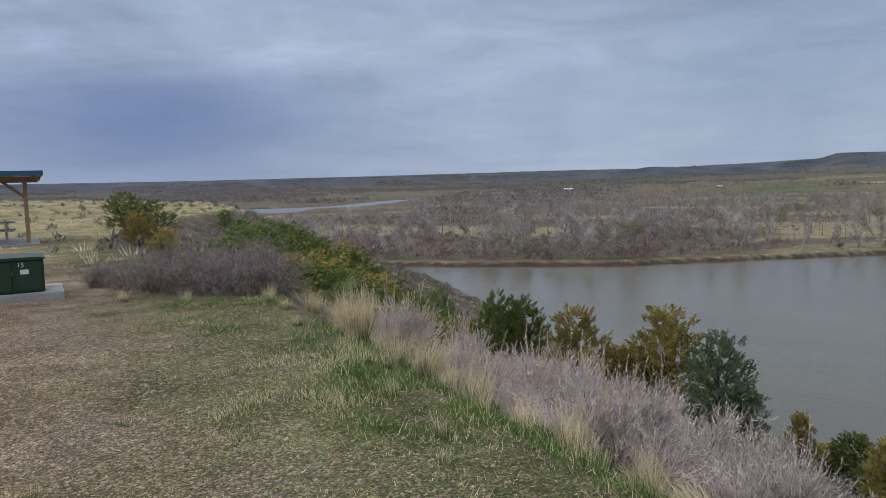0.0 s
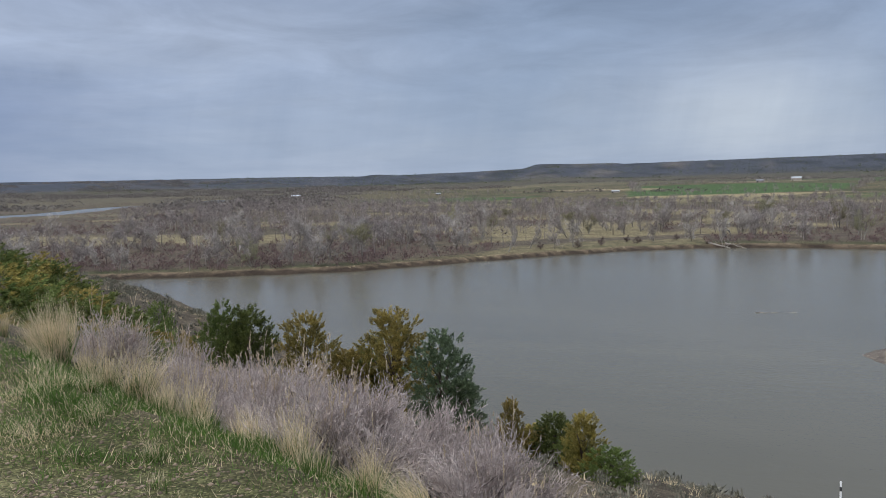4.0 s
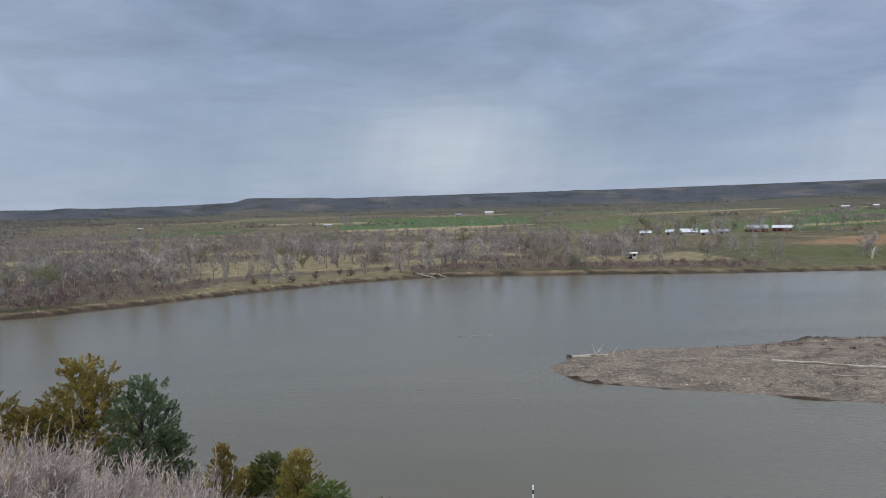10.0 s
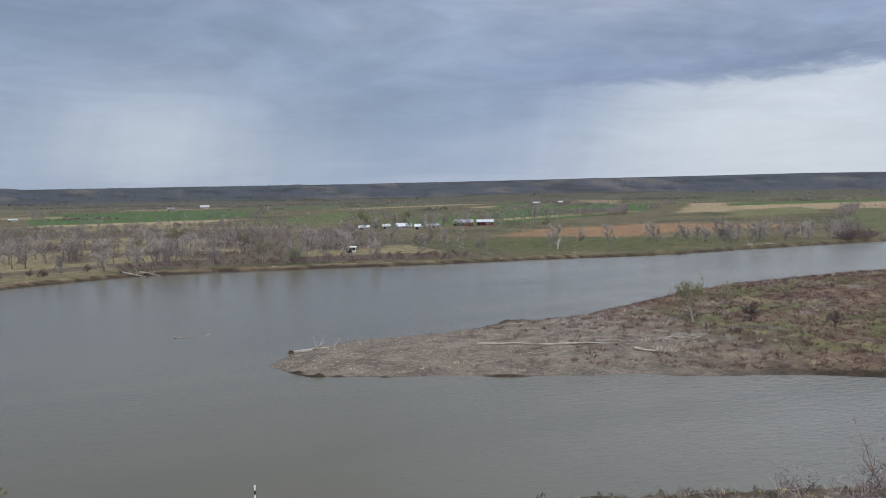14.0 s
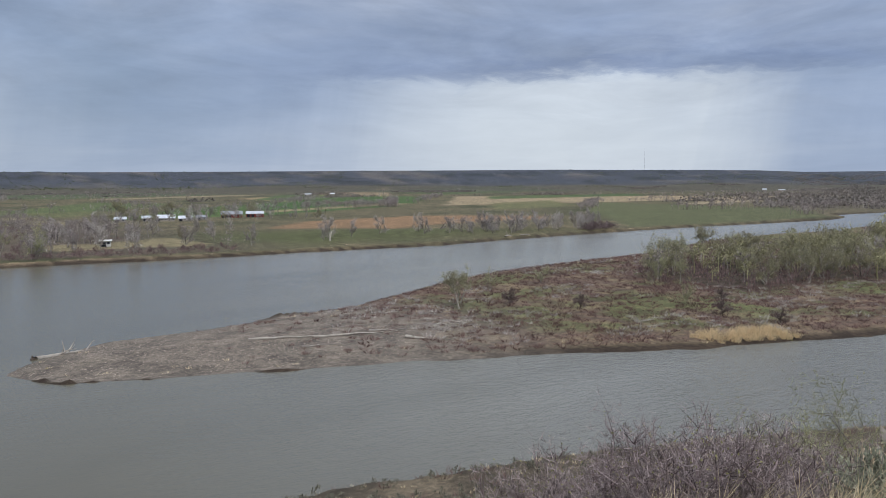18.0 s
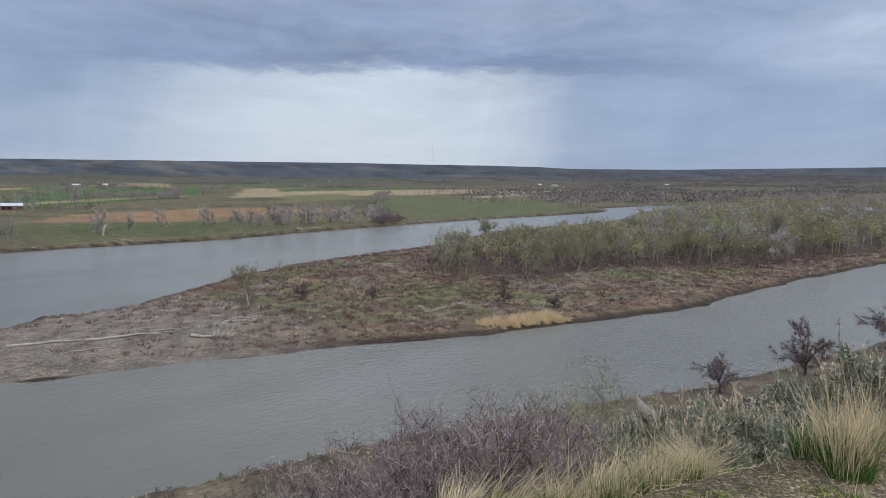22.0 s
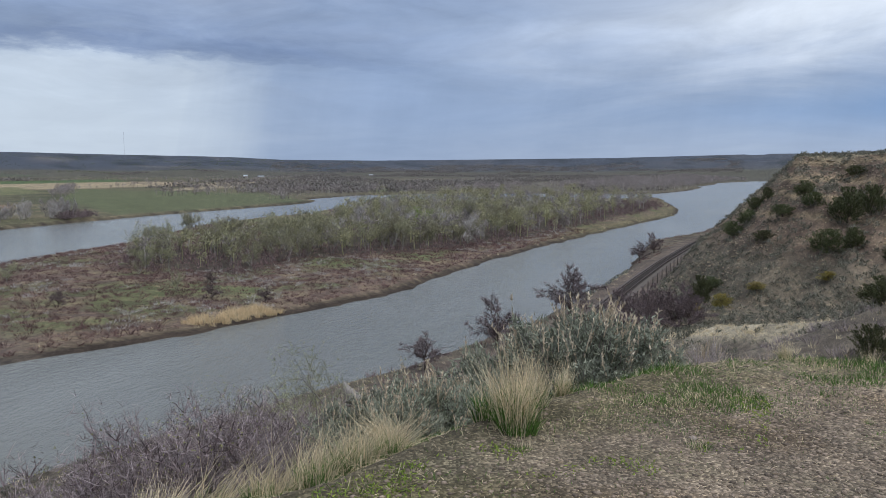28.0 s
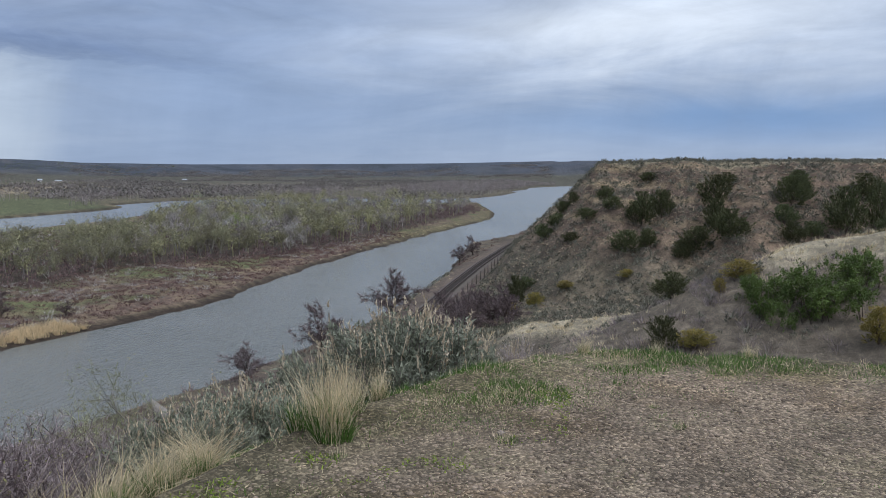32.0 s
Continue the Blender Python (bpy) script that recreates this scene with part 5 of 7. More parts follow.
def juniper(kind_, i, az, dist, top, wide, label=""):
    """A juniper at a bearing and distance, whose top reaches the given height."""
    x, y = -math.sin(radians(az)) * dist, math.cos(radians(az)) * dist
    g = ground_z(x, y)
    i, stock = (0, FAR_JUN[kind_]) if dist > 27.8 else (i, JUN[kind_])
    s = wide / (2.7, 2.3)[i % 2]
    tall = max(top - g, 0.85 * wide)
    return grow(stock, i, x, y, s, tall / (4.4 * s), sink=(tall - top + g) / s, label=label)


for kind_, i, az, dist, top, wide in (("green", 1, 37.6, 26, -2.2, 1.9), ("green", 0, 39.3, 26.6, -2.2, 1.7), ("rust", 0, 33.4, 27, -2.75, 2.2), ("rust", 1, 30.2, 26.4, -4.0, 1.7), ("rust", 0, 26.8, 26.6, -2.7, 2.9), ("blue", 0, 23.2, 25, -3.2, 2.2),
                                      ("blue", 1, 21.6, 24.2, -4.6, 1.5), ("rust", 1, 17.8, 21.4, -4.5, 1.0), ("green", 1, 14.4, 22.5, -5.2, 1.6), ("rust", 1, 16.0, 22.8, -5.7, 1.6), ("rust", 1, 12.2, 20.5, -4.6, 1.45), ("green", 0, 10.3, 19.6, -5.2, 1.6), ("green", 1, 13.0, 21.5, -5.6, 1.4),
                                      ("green", 1, 43.6, 38, -3.6, 1.6), ("rust", 0, 36.0, 26, -4.2, 1.6), ("green", 0, 28.9, 27.5, -4.3, 1.6), ("rust", 1, 19.6, 23.5, -6.2, 1.2)):
    juniper(kind_, i, az, dist, top - 0.2, wide * (1.06 if az > 20 else 0.9))
# the junipers that cover the slope further along the bluff
for i, (az, dist, top, wide, kind_) in enumerate(((55.4, 35, -0.2, 3.4, "green"), (53.8, 34, -0.7, 3.4, "green"), (52.2, 36, -1.2, 3.4, "rust"), (50.6, 36, -1.5, 3.2, "green"), (54.6, 28, -1.0, 3.0, "rust"), (52.6, 29, -1.5, 3.2, "green"), (50.4, 30, -2.0, 3.2, "rust"),
                                                  (48.4, 32, -2.6, 3.2, "green"), (53.4, 24, -1.6, 2.8, "green"), (51.2, 24, -2.0, 2.8, "green"), (49.0, 25, -2.5, 2.8, "rust"), (46.8, 27, -3.0, 2.8, "green"), (56.8, 31, -0.3, 3.0, "green"), (57.8, 44, -0.2, 3.2, "green"),
                                                  (45.0, 33, -4.0, 2.8, "green"), (42.6, 33, -4.6, 2.4, "rust"), (50.8, 46, -3.0, 3.2, "rust"), (49.2, 44, -3.6, 3.2, "green"), (56.0, 50, -1.2, 3.0, "green"), (48.0, 38, -3.6, 3.0, "green"), (46.2, 40, -4.4, 2.8, "green"), (53.0, 42, -2.2, 3.2, "green"),
                                                  (51.6, 20, -2.2, 2.2, "green"), (48.0, 20, -3.0, 2.0, "rust"), (45.4, 22, -3.6, 2.0, "green"),
                                                  (55.9, 40, -0.6, 3.4, "green"), (54.9, 32, -0.9, 3.2, "green"), (54.0, 27, -1.2, 3.0, "green"), (52.9, 32, -1.3, 3.0, "rust"), (51.8, 28, -1.6, 3.0, "green"), (51.0, 33, -1.9, 3.0, "green"), (49.6, 28, -2.2, 2.8, "green"),
                                                  (53.2, 20, -1.7, 2.2, "green"), (50.0, 21, -2.3, 2.2, "rust"), (47.4, 24, -2.9, 2.2, "green"), (46.0, 30, -3.6, 2.6, "rust"), (44.0, 28, -4.0, 2.0, "green"), (54.6, 22, -1.5, 2.2, "rust"), (56.4, 26, -0.8, 2.4, "green"),
                                                  (49.8, 34, -2.4, 3.0, "rust"), (47.2, 34, -3.4, 2.8, "green"), (42.6, 26, -4.4, 1.8, "green"), (49.2, 18, -2.4, 1.7, "green"), (46.6, 19, -3.0, 1.6, "green"))):
    juniper(kind_, i, az, dist, top + 0.1, wide * 1.3)
for x, y, h, w, k in ((-37.9, 16.9, 1.9, 2.0, "green"), (-36.0, 17.2, 2.2, 2.3, "green"), (-30.6, 15.2, 1.3, 1.5, "rust"), (-33.2, 15.4, 1.5, 1.5, "rust"), (-50.0, 29.8, 1.2, 1.1, "green"), (-41, 26.5, 1.0, 1.1, "rust")):
    g = ground_z(x, y)
    juniper(k, 0, math.degrees(math.atan2(-x, y)), math.hypot(x, y), g + h, w, "rounded juniper on the sagebrush bench")
HILL_JUN = [plant("juniper", juniper_meshes(300 + s, JUNIPER_DARK, 260, 20, 3.6, 4.0, 26, 0.75, 0.25), (0, 0, -500), "low dark juniper on the bare hillside", "juniper", "junipers on the hillside") for s in range(3)]
for i, (x, y, h, w) in enumerate(((127.8, -27.5, 3.4, 4.7), (128.3, -31.4, 3.0, 3.6), (54.0, -15.1, 1.8, 2.5), (46.1, -12.5, 2.0, 1.8), (150.7, -37.0, 1.6, 3.7), (135.3, -32.0, 5.5, 5.0), (136.2, -35.8, 4.6, 4.0), (133.8, -44.1, 5.0, 5.1),
                                  (120.7, -42.5, 4.6, 5.6), (124.2, -38.4, 3.6, 4.7), (127.5, -42.5, 5.0, 4.0), (142.6, -49.4, 2.5, 3.4), (131.3, -56.8, 4.6, 6.0), (138.5, -61.0, 3.4, 4.8), (119.7, -52.0, 3.1, 3.9), (125.6, -53.3, 3.1, 4.1),
                                  (122.3, -61.4, 7.0, 6.5), (136.1, -71.5, 4.6, 5.8), (121.5, -56.1, 2.3, 3.6), (125.8, -69.0, 7.0, 4.8), (121.2, -8.7, 4.3, 3.3), (154.7, -20.9, 2.3, 4.0), (150.5, -18.8, 2.5, 3.9), (149.3, -16.1, 2.8, 3.8),
                                  (153.0, -22.5, 2.3, 2.3), (121.7, -35.2, 1.7, 2.9), (135.7, -60.4, 2.4, 2.8), (141.5, -23.4, 1.9, 4.4), (137.8, -19.8, 1.7, 3.1), (133.8, -11.3, 2.0, 3.6), (123.5, -36.2, 1.9, 3.9), (117, -66, 4.5, 5.0), (144, -27, 2.6, 3.4), (139, -27.5, 2.2, 3.6))):
    ob = grow(HILL_JUN, i, x, y, w / 4.0, h / 3.6 * 4.0 / w)
for i, (x, y, h, w) in enumerate(((51.9, -19.2, 1.3, 2.5), (50.3, -17.3, 1.0, 0.9), (45.2, -14.2, 1.1, 2.2), (41.1, -22.9, 2.1, 1.8), (118, -11.5, 2.2, 3.0), (111, -7, 2.0, 3.0), (122.9, -16.9, 1.3, 2.8), (120.8, -26.5, 1.3, 2.8))):
    grow(JUN["rust"], 0, x, y, w / 2.7, h / 4.4 * 2.7 / w, label="low rust-tinged juniper in the gully")
GULLY = [plant("shrub", tree_meshes(330 + s, TWIG_GREEN, 2.6, 500, DARK_BARK, 8, 1.2, 0.012, 3600, LEAFING, 0.11), (0, 0, -500), "bright green leafing shrub in the gully", "shrub", "leafing shrubs in the gully") for s in range(2)]
for i, (x, y, h, w) in enumerate(((47.3, -19.0, 2.3, 2.7), (47.5, -20.7, 2.2, 2.3), (45.1, -21.5, 2.8, 3.0), (47.6, -24.4, 2.0, 2.4), (46.4, -24.6, 2.4, 2.4), (45.4, -19.1, 1.7, 2.2), (48.8, -19.0, 1.2, 1.6), (44.6, -22.8, 2.2, 2.4))):
    grow(GULLY, i, x, y, h / 2.3 * 1.25, 1.15)

# ---- bare trees ----
COTTON = [plant("cottonwood", tree_meshes(400 + s, TWIG, 11.0, 1000, None, 1, 1.05, 0.085), (0, 0, -500), "leafless grey cottonwood on the flood plain", "tree", "cottonwoods on the flood plain") for s in range(5)]
BUDDING = [plant("budding_cottonwood", tree_meshes(420 + s, TWIG_GREEN, 11.0, 800, None, (1, 2, 3, 1)[s], (1.0, 0.85, 0.9, 1.2)[s], 0.10, (520, 420, 620, 300)[s], BUD_HAZE, 0.30), (0, 0, -500), "young cottonwood with pale green buds on the island", "tree", "budding cottonwoods on the island") for s in range(4)]
BANK_TREES = [plant("riverside_tree", round_tree_meshes(440 + s, BRUSH), (0, 0, -500), "small leafless multi-stemmed tree at the water's edge", "tree", "small trees at the near bank") for s in range(2)]
for i, (x, y, h) in enumerate(((98, -1, 4.2), (103, -4, 4.6), (106, 1, 4.0), (94, 0.5, 3.8), (101, -6, 4.4), (110, -6, 4.2), (114.8, 10.5, 6.8), (92.0, 17.5, 5.2), (78.5, 23.0, 3.6), (220.1, -3.0, 4.8), (206.0, 0.8, 4.5), (100.1, 1.5, 5.0), (104, -1.0, 5.2), (96, 4.0, 4.4), (108, -2.0, 4.6))):
    grow(BANK_TREES, i, x, y, h / 5.5 * 1.3)
WILLOW = [plant("willow", tree_meshes(460, TWIG_GREEN, 2.4, 2200, BARK, 7, 0.8, 0.007, 2600, BUD, 0.018), (0, 0, -500), "pale grey-green budding willow shrub below the rim", "willow", "")]
grow(WILLOW, 0, 7.9, 3.7, 1.0)
grow(WILLOW, 0, 8.5, 4.3, 0.9)
# far bank
wood = sprinkle(rng, 2600, -420, 130, 150, 640, lambda X, Y, Z, wd, b, i, h: (wd > 5) & (wd < 150) & (i < 0) & (Y > np.interp(X, [-330, -164, -60, 20, 100], [110, 150, 150, 150, 150])) & (rng.uniform(size=X.shape) < np.where(X > 85, 0.15, 0.5))
                & ~((wd < 38) & (X > -85) & (X < -18)))
for i, p in enumerate(wood[:170]):
    s = rng.uniform(0.95, 1.5)
    grow(COTTON if rng.uniform() < 0.86 else BUDDING, i, p[0], p[1], s, rng.uniform(0.85, 1.1), label="" if s < 1.05 else "tall leafless grey cottonwood on the flood plain")
for i, (x, y) in enumerate(((193, 329), (214, 336), (242, 340), (250, 322), (265, 338), (270, 308), (288, 311), (280, 322), (300, 305), (312, 301), (326, 332), (329, 299), (337, 300), (320, 312), (296, 325), (345, 304), (235, 325), (180, 330), (171, 318),
                            (165, 420), (150, 560), (182, 640), (206, 610), (240, 620), (258, 640), (283, 660), (222, 640), (170, 655), (196, 660), (230, 660), (130, 350), (110, 330), (95, 360), (140, 380), (75, 330), (60, 345), (122, 420), (88, 410))):
    grow(BUDDING if y > 600 and i % 2 else COTTON, i, x, y, rng.uniform(0.9, 1.25) if y < 500 else rng.uniform(1.2, 1.6))
for i in range(26):
    x = rng.uniform(255, 350)
    grow(COTTON, i, x, 306 + rng.uniform(-8, 26), rng.uniform(0.85, 1.3))
for i, (x, y, s) in enumerate(((164, 668, 1.7), (171, 672, 1.6), (178, 664, 1.5), (205, 668, 1.5), (213, 676, 1.6), (222, 670, 1.4), (160, 592, 0.8), (184, 588, 0.9), (268, 676, 1.5), (292, 672, 1.4), (214, 584, 0.9), (236, 600, 0.8), (300, 668, 1.3), (246, 672, 1.2))):
    grow(BUDDING if i < 6 else COTTON, i, x, y, s, label="tall budding tree behind the farm buildings")
for i in range(26):
    grow(COTTON if i % 3 else BUDDING, i, rng.uniform(128, 300), rng.uniform(555, 606), rng.uniform(0.55, 1.05))
# trees and shrubs standing on the open meadow by the far bank
for i, (x, y) in enumerate(((-78, 246), (-70, 258), (-61, 270), (-52, 276), (-66, 262), (-45, 290), (-36, 296), (-28, 303), (-22, 298), (-58, 264), (-75, 262), (-40, 284))):
    if i % 2:
        grow(BANK_TREES, i, x, y, rng.uniform(0.5, 0.8), label="leafless shrub on the far meadow")
    else:
        grow(COTTON, i, x, y, rng.uniform(0.75, 1.1))
# island
isle_trees = sprinkle(rng, 3400, 150, 700, -20, 190, lambda X, Y, Z, wd, b, i, h: (sd_poly(X, Y, ISLE_WOOD) > 0) & (i > 8))
order = np.argsort(np.hypot(isle_trees[:, 0], isle_trees[:, 1]) + rng.uniform(0, 60, len(isle_trees)))
front = isle_trees[order[:: 2]][:135]
for i, p in enumerate(front):
    s = np.interp(p[0], [150, 230, 330, 420], [0.88, 0.98, 1.12, 1.35]) * rng.uniform(0.62, 1.28)
    grow(BUDDING if p[0] < 235 or rng.uniform() < 0.55 else COTTON, i, p[0], p[1], s, rng.uniform(0.9, 1.15))
for i, (x, y, h) in enumerate(((92, 115.4, 9.0), (94.7, 119, 9.0), (116.1, 134.3, 6.0), (131.9, 133.1, 5.7), (140.5, 88.6, 3.4), (126.2, 68.1, 3.2), (130.7, 90.3, 6.0), (101.8, 111.5, 4.0), (123.8, 77.9, 3.9), (148, 112, 5.0), (110, 100, 3.5))):
    grow(BUDDING if h > 4.5 else BANK_TREES, i, x, y, h / (11.0 if h > 4.5 else 5.5), label="thin budding sapling among the island's shrubs" if h > 4.5 else "small leafless shrub tree on the island")
GREEN_TREE = [plant("green_tree", tree_meshes(480, TWIG_GREEN, 10.5, 900, None, 2, 0.5, 0.035, 2600, FRESH), (0, 0, -500), "fresh bright green tree in the island woods", "tree", "")]
grow(GREEN_TREE, 0, 262, 78, 1.1)

# ---- thickets, far woods and ground cover ----
far_wood_t = [wood_clump(500 + s, 42, 10.5, 9.0, 0.52) for s in range(5)]
far_fine_t = [wood_clump(510 + s, 80, 10.5, (8.5, 7.0, 9.5, 6.0)[s % 4], 0.31) for s in range(6)]
far_bank_keep = lambda X, Y, Z, wd, b, i, h: (i < 0) & (wd > 1.6) & (Y > np.interp(X, [-600, -330, -164, -60, 20, 100, 300, 900, 1200], [100, 112, 150, 150, 150, 150, 150, 400, 300]))
back = sprinkle(rng, 3000, -620, 110, 150, 760, lambda *a: far_bank_keep(*a) & (a[3] > 60) & (a[3] < 480) & (rng.uniform(size=a[0].shape) < np.interp(a[0], [-600, 0, 110], [0.9, 0.8, 0.5])) & (vnoise(a[0], a[1], 70, 40, 3) > -0.12) & ~((np.degrees(np.arctan2(-a[0], a[1])) > 46) & (np.hypot(a[0], a[1]) > 470)))
scatter("woodland", far_fine_t, np.concatenate([back, wood[170:][:600]]), "grey leafless cottonwood woods behind the far bank", "woodland", GREY_WOOD, rng, (0.65, 1.15))
rest = isle_trees[order[1::2]][:420]
deep = isle_trees[isle_trees[:, 0] > 330]
end_woods = sprinkle(rng, 9000, 960, 2900, -420, 260, lambda X, Y, Z, wd, b, i, h: (i < 0) & (h < -60) & (wd > 6) & (wd < 240) & (Y > np.interp(X, [960, 1474, 2700], [-60, -150, -380])) & (vnoise(X, Y, 90, 51, 3) > -0.35))
scatter("woodland", far_wood_t, end_woods[:2400], "grey-brown woods along the far upstream bank", "woodland", GREY_WOOD, rng, (0.8, 1.5))
scatter("woodland", far_fine_t, isle_trees[order[2::4]], "grey leafless trees among the island woods", "woodland", GREY_WOOD, rng, (0.5, 1.2))
scatter("woodland", far_fine_t, deep[:140], "tall budding cottonwoods deep in the island woods", "woodland", BUD_HAZE, rng, (1.0, 1.7))
scatter("woodland", far_fine_t, np.concatenate([rest, isle_trees[order[420::1]]])[:480], "budding grey-green woods on the island", "woodland", BUD_HAZE, rng, (0.5, 1.2))
def far_woods(X, Y, Z, wd, b, i, h):
    az, r = np.degrees(np.arctan2(-X, Y)), np.hypot(X, Y)
    dense = np.maximum(smooth(-56, -66, az), smooth(22, 34, az))
    return (i < 0) & (wd > 25) & (h < -60) & (r > np.where(az > 0, np.where((az > 43) & (az < 66), 1180, 560), 900)) & (r < np.where(np.abs(az + 15) > 45, 4250, 3500)) & (az > -99) & (az < 76) & (vnoise(X, Y * 1.6, 330, 41, 4) > 0.60 - 0.68 * dense)


grove_t = [grove_clump(505 + s, 32, 9.5, 34, 3.0) for s in range(5)]
plain = np.concatenate([sprinkle(rng, 8500, -3600, -300, 300, 3200, far_woods), sprinkle(rng, 11000, 700, 4200, -600, 2200, far_woods), sprinkle(rng, 2600, -300, 1600, 800, 3000, far_woods)])
scatter("woodland", grove_t, plain, "dark leafless woods scattered over the far flood plain", "woodland", FAR_WOOD, rng, (0.6, 1.25), (0.7, 1.1), 0.5)
rows = []
for x0, y0, x1, y1, n in ((700, 500, 850, 440, 40), (850, 440, 870, 350, 45), (870, 350, 1040, 290, 40), (640, 330, 690, 345, 16), (470, 930, 560, 850, 90), (560, 850, 830, 1260, 90), (500, 1100, 780, 1480, 90), (-150, 1100, -360, 2400, 60), (130, 1200, 260, 2100, 40),
                          (60, 900, 500, 860, 40), (300, 1000, 340, 1500, 40), (900, 800, 1500, 700, 60), (-700, 900, -300, 860, 70), (950, 1350, 2000, 1200, 70), (160, 690, 330, 720, 30), (-100, 1060, 130, 1330, 30), (-300, 1950, 60, 2110, 60), (200, 1800, 700, 1950, 60), (700, 1000, 1150, 1520, 60), (300, 690, 600, 900, 40), (640, 1300, 1080, 1640, 50), (620, 560, 940, 820, 50), (0, 2500, 900, 2700, 80), (1100, 2200, 2200, 2000, 80), (1200, 900, 2300, 1100, 80), (-900, 1500, -400, 1300, 60)):
    t = rng.uniform(size=n * 2)
    X, Y = x0 + (x1 - x0) * t + rng.normal(size=n * 2) * 6, y0 + (y1 - y0) * t + rng.normal(size=n * 2) * 6
    rows.append(np.stack([X, Y, lie(X, Y)[0]], -1)[lie(X, Y)[1] > 3])
scatter("woodland", far_wood_t, np.concatenate(rows), "rows of leafless trees between the fields", "woodland", GREY_WOOD, rng, (0.5, 1.25))
thicket_t = [bush_clump(520 + s, 46, 2.8, 3.6, 0.55) for s in range(4)]
far_thicket = sprinkle(rng, 21000, -520, 140, 130, 560, lambda *a: far_bank_keep(*a) & (a[3] < 260) & ~((np.degrees(np.arctan2(-a[0], a[1])) > 44) & (np.hypot(a[0], a[1]) > 560)) & (rng.uniform(size=a[0].shape) < np.interp(a[3], [2, 14, 40, 100, 260], [0.95, 0.8, 0.42, 0.22, 0.12]) * np.interp(a[0], [-300, -120, 0], [1.3, 1.0, 0.7])) & ~((a[3] < 34) & (a[0] > -85) & (a[0] < -18)) & ((a[3] < 30) | (vnoise(a[0], a[1], 70, 40, 3) > -0.12)) & (a[0] < 95 + 40 * vnoise(a[0], a[1], 40, 44, 2)))
scatter("willow_thicket", thicket_t, far_thicket, "purple-brown leafless willow thicket along the far bank", "thicket", THICKET, rng, (0.6, 1.25))
low_brush = np.concatenate([sprinkle(rng, 5200, -1150, -380, 300, 1150, lambda *a: far_bank_keep(*a) & (a[3] > 3) & (np.degrees(np.arctan2(-a[0], a[1])) > 42) & (np.hypot(a[0], a[1]) > 540) & (vnoise(a[0], a[1], 60, 53, 3) > -0.25)), sprinkle(rng, 900, 540, 806, -30, 150, lambda X, Y, Z, wd, b, i, h: (i > 3) & (wd > 2.5))])
scatter("willow_thicket", [bush_clump(526 + s, 26, 2.0, 4.0, 0.7) for s in range(3)], low_brush, "low brown brush on the wet flood plain", "thicket", THICKET, rng, (0.5, 1.0), (0.5, 0.9))
isle_shrub_t = [fan_clump(530 + s, 15, 0.85, 1.7, 0.095, 0.75) for s in range(5)]
isle_shrubs = sprinkle(rng, 34000, 20, 330, 10, 200, lambda X, Y, Z, wd, b, i, h: (i > 2.5) & (rng.uniform(size=X.shape) < smooth(25, 95, np.hypot(X - 13, (Y - 118) * 1.2)) * (0.8 + 0.35 * vnoise(X, Y, 14, 45, 3))) & (sd_poly(X, Y, ISLE_WOOD) < 4))
scatter("willow_shrubs", isle_shrub_t, isle_shrubs, "low red-brown willow shoots covering the gravel island", "shrubs", TWIG_RED, rng, (0.45, 1.2))
scatter("island_grass", [fan_clump(535 + s, 12, 0.5, 1.6, 0.08, 0.7) for s in range(3)], sprinkle(rng, 14000, 30, 420, 0, 200, lambda X, Y, Z, wd, b, i, h: (i > 4) & (vnoise(X, Y, 9, 48, 3) > 0.05) & (np.hypot(X - 13, (Y - 118) * 1.2) > 55)), "tan dry grass between the island's shrubs", "grass", CHAFF, rng, (0.5, 1.1))
scatter("grey_shoots", isle_shrub_t, sprinkle(rng, 9000, 60, 330, 10, 200, lambda X, Y, Z, wd, b, i, h: (i > 5) & (vnoise(X, Y, 12, 49, 3) > 0.15) & (sd_poly(X, Y, ISLE_WOOD) < 4)), "grey leafless shoots on the island", "shrubs", TWIG, rng, (0.5, 1.3))
isle_thicket = sprinkle(rng, 5000, 140, 660, -20, 190, lambda X, Y, Z, wd, b, i, h: (np.abs(sd_poly(X, Y, ISLE_WOOD) - 5) < 14) & (i > 9) & (rng.uniform(size=X.shape) < 0.8))
scatter("willow_thicket", thicket_t, isle_thicket, "dark red-brown thicket at the foot of the island woods", "thicket", THICKET, rng, (0.6, 1.3))
scatter("willow_thicket", thicket_t, sprinkle(rng, 150, 326, 352, 280, 300, lambda X, Y, Z, wd, b, i, h: (wd > 1.5) & (wd < 12)), "dark willow thicket at the far bank", "thicket", BRUSH, rng, (1.0, 1.8))
straw_t = [fan_clump(540 + s, 26, 1.4, 1.4, 0.05, 1.0) for s in range(3)]
reeds = sprinkle(rng, 2400, 100, 136, 56, 78, lambda X, Y, Z, wd, b, i, h: (i > 1.5) & (i < 7.5) & (X + 0.4 * Y > 133.5) & (X < 121) & (i < 5.5 + 1.5 * vnoise(X, Y, 4, 54, 2)))
scatter("reed_bed", straw_t, reeds, "pale straw-coloured reed bed on the island bank", "reeds", REED, rng, (0.7, 1.2))
bank_straw = sprinkle(rng, 16000, -330, 640, -60, 300, lambda X, Y, Z, wd, b, i, h: (wd > 1.6) & (wd < np.where(i > 0, 6.0, 3.6)) & (b < -35) & (h < -30) & (np.hypot(X, Y) < 480) & (vnoise(X, Y, 12, 50, 3) > -0.3))
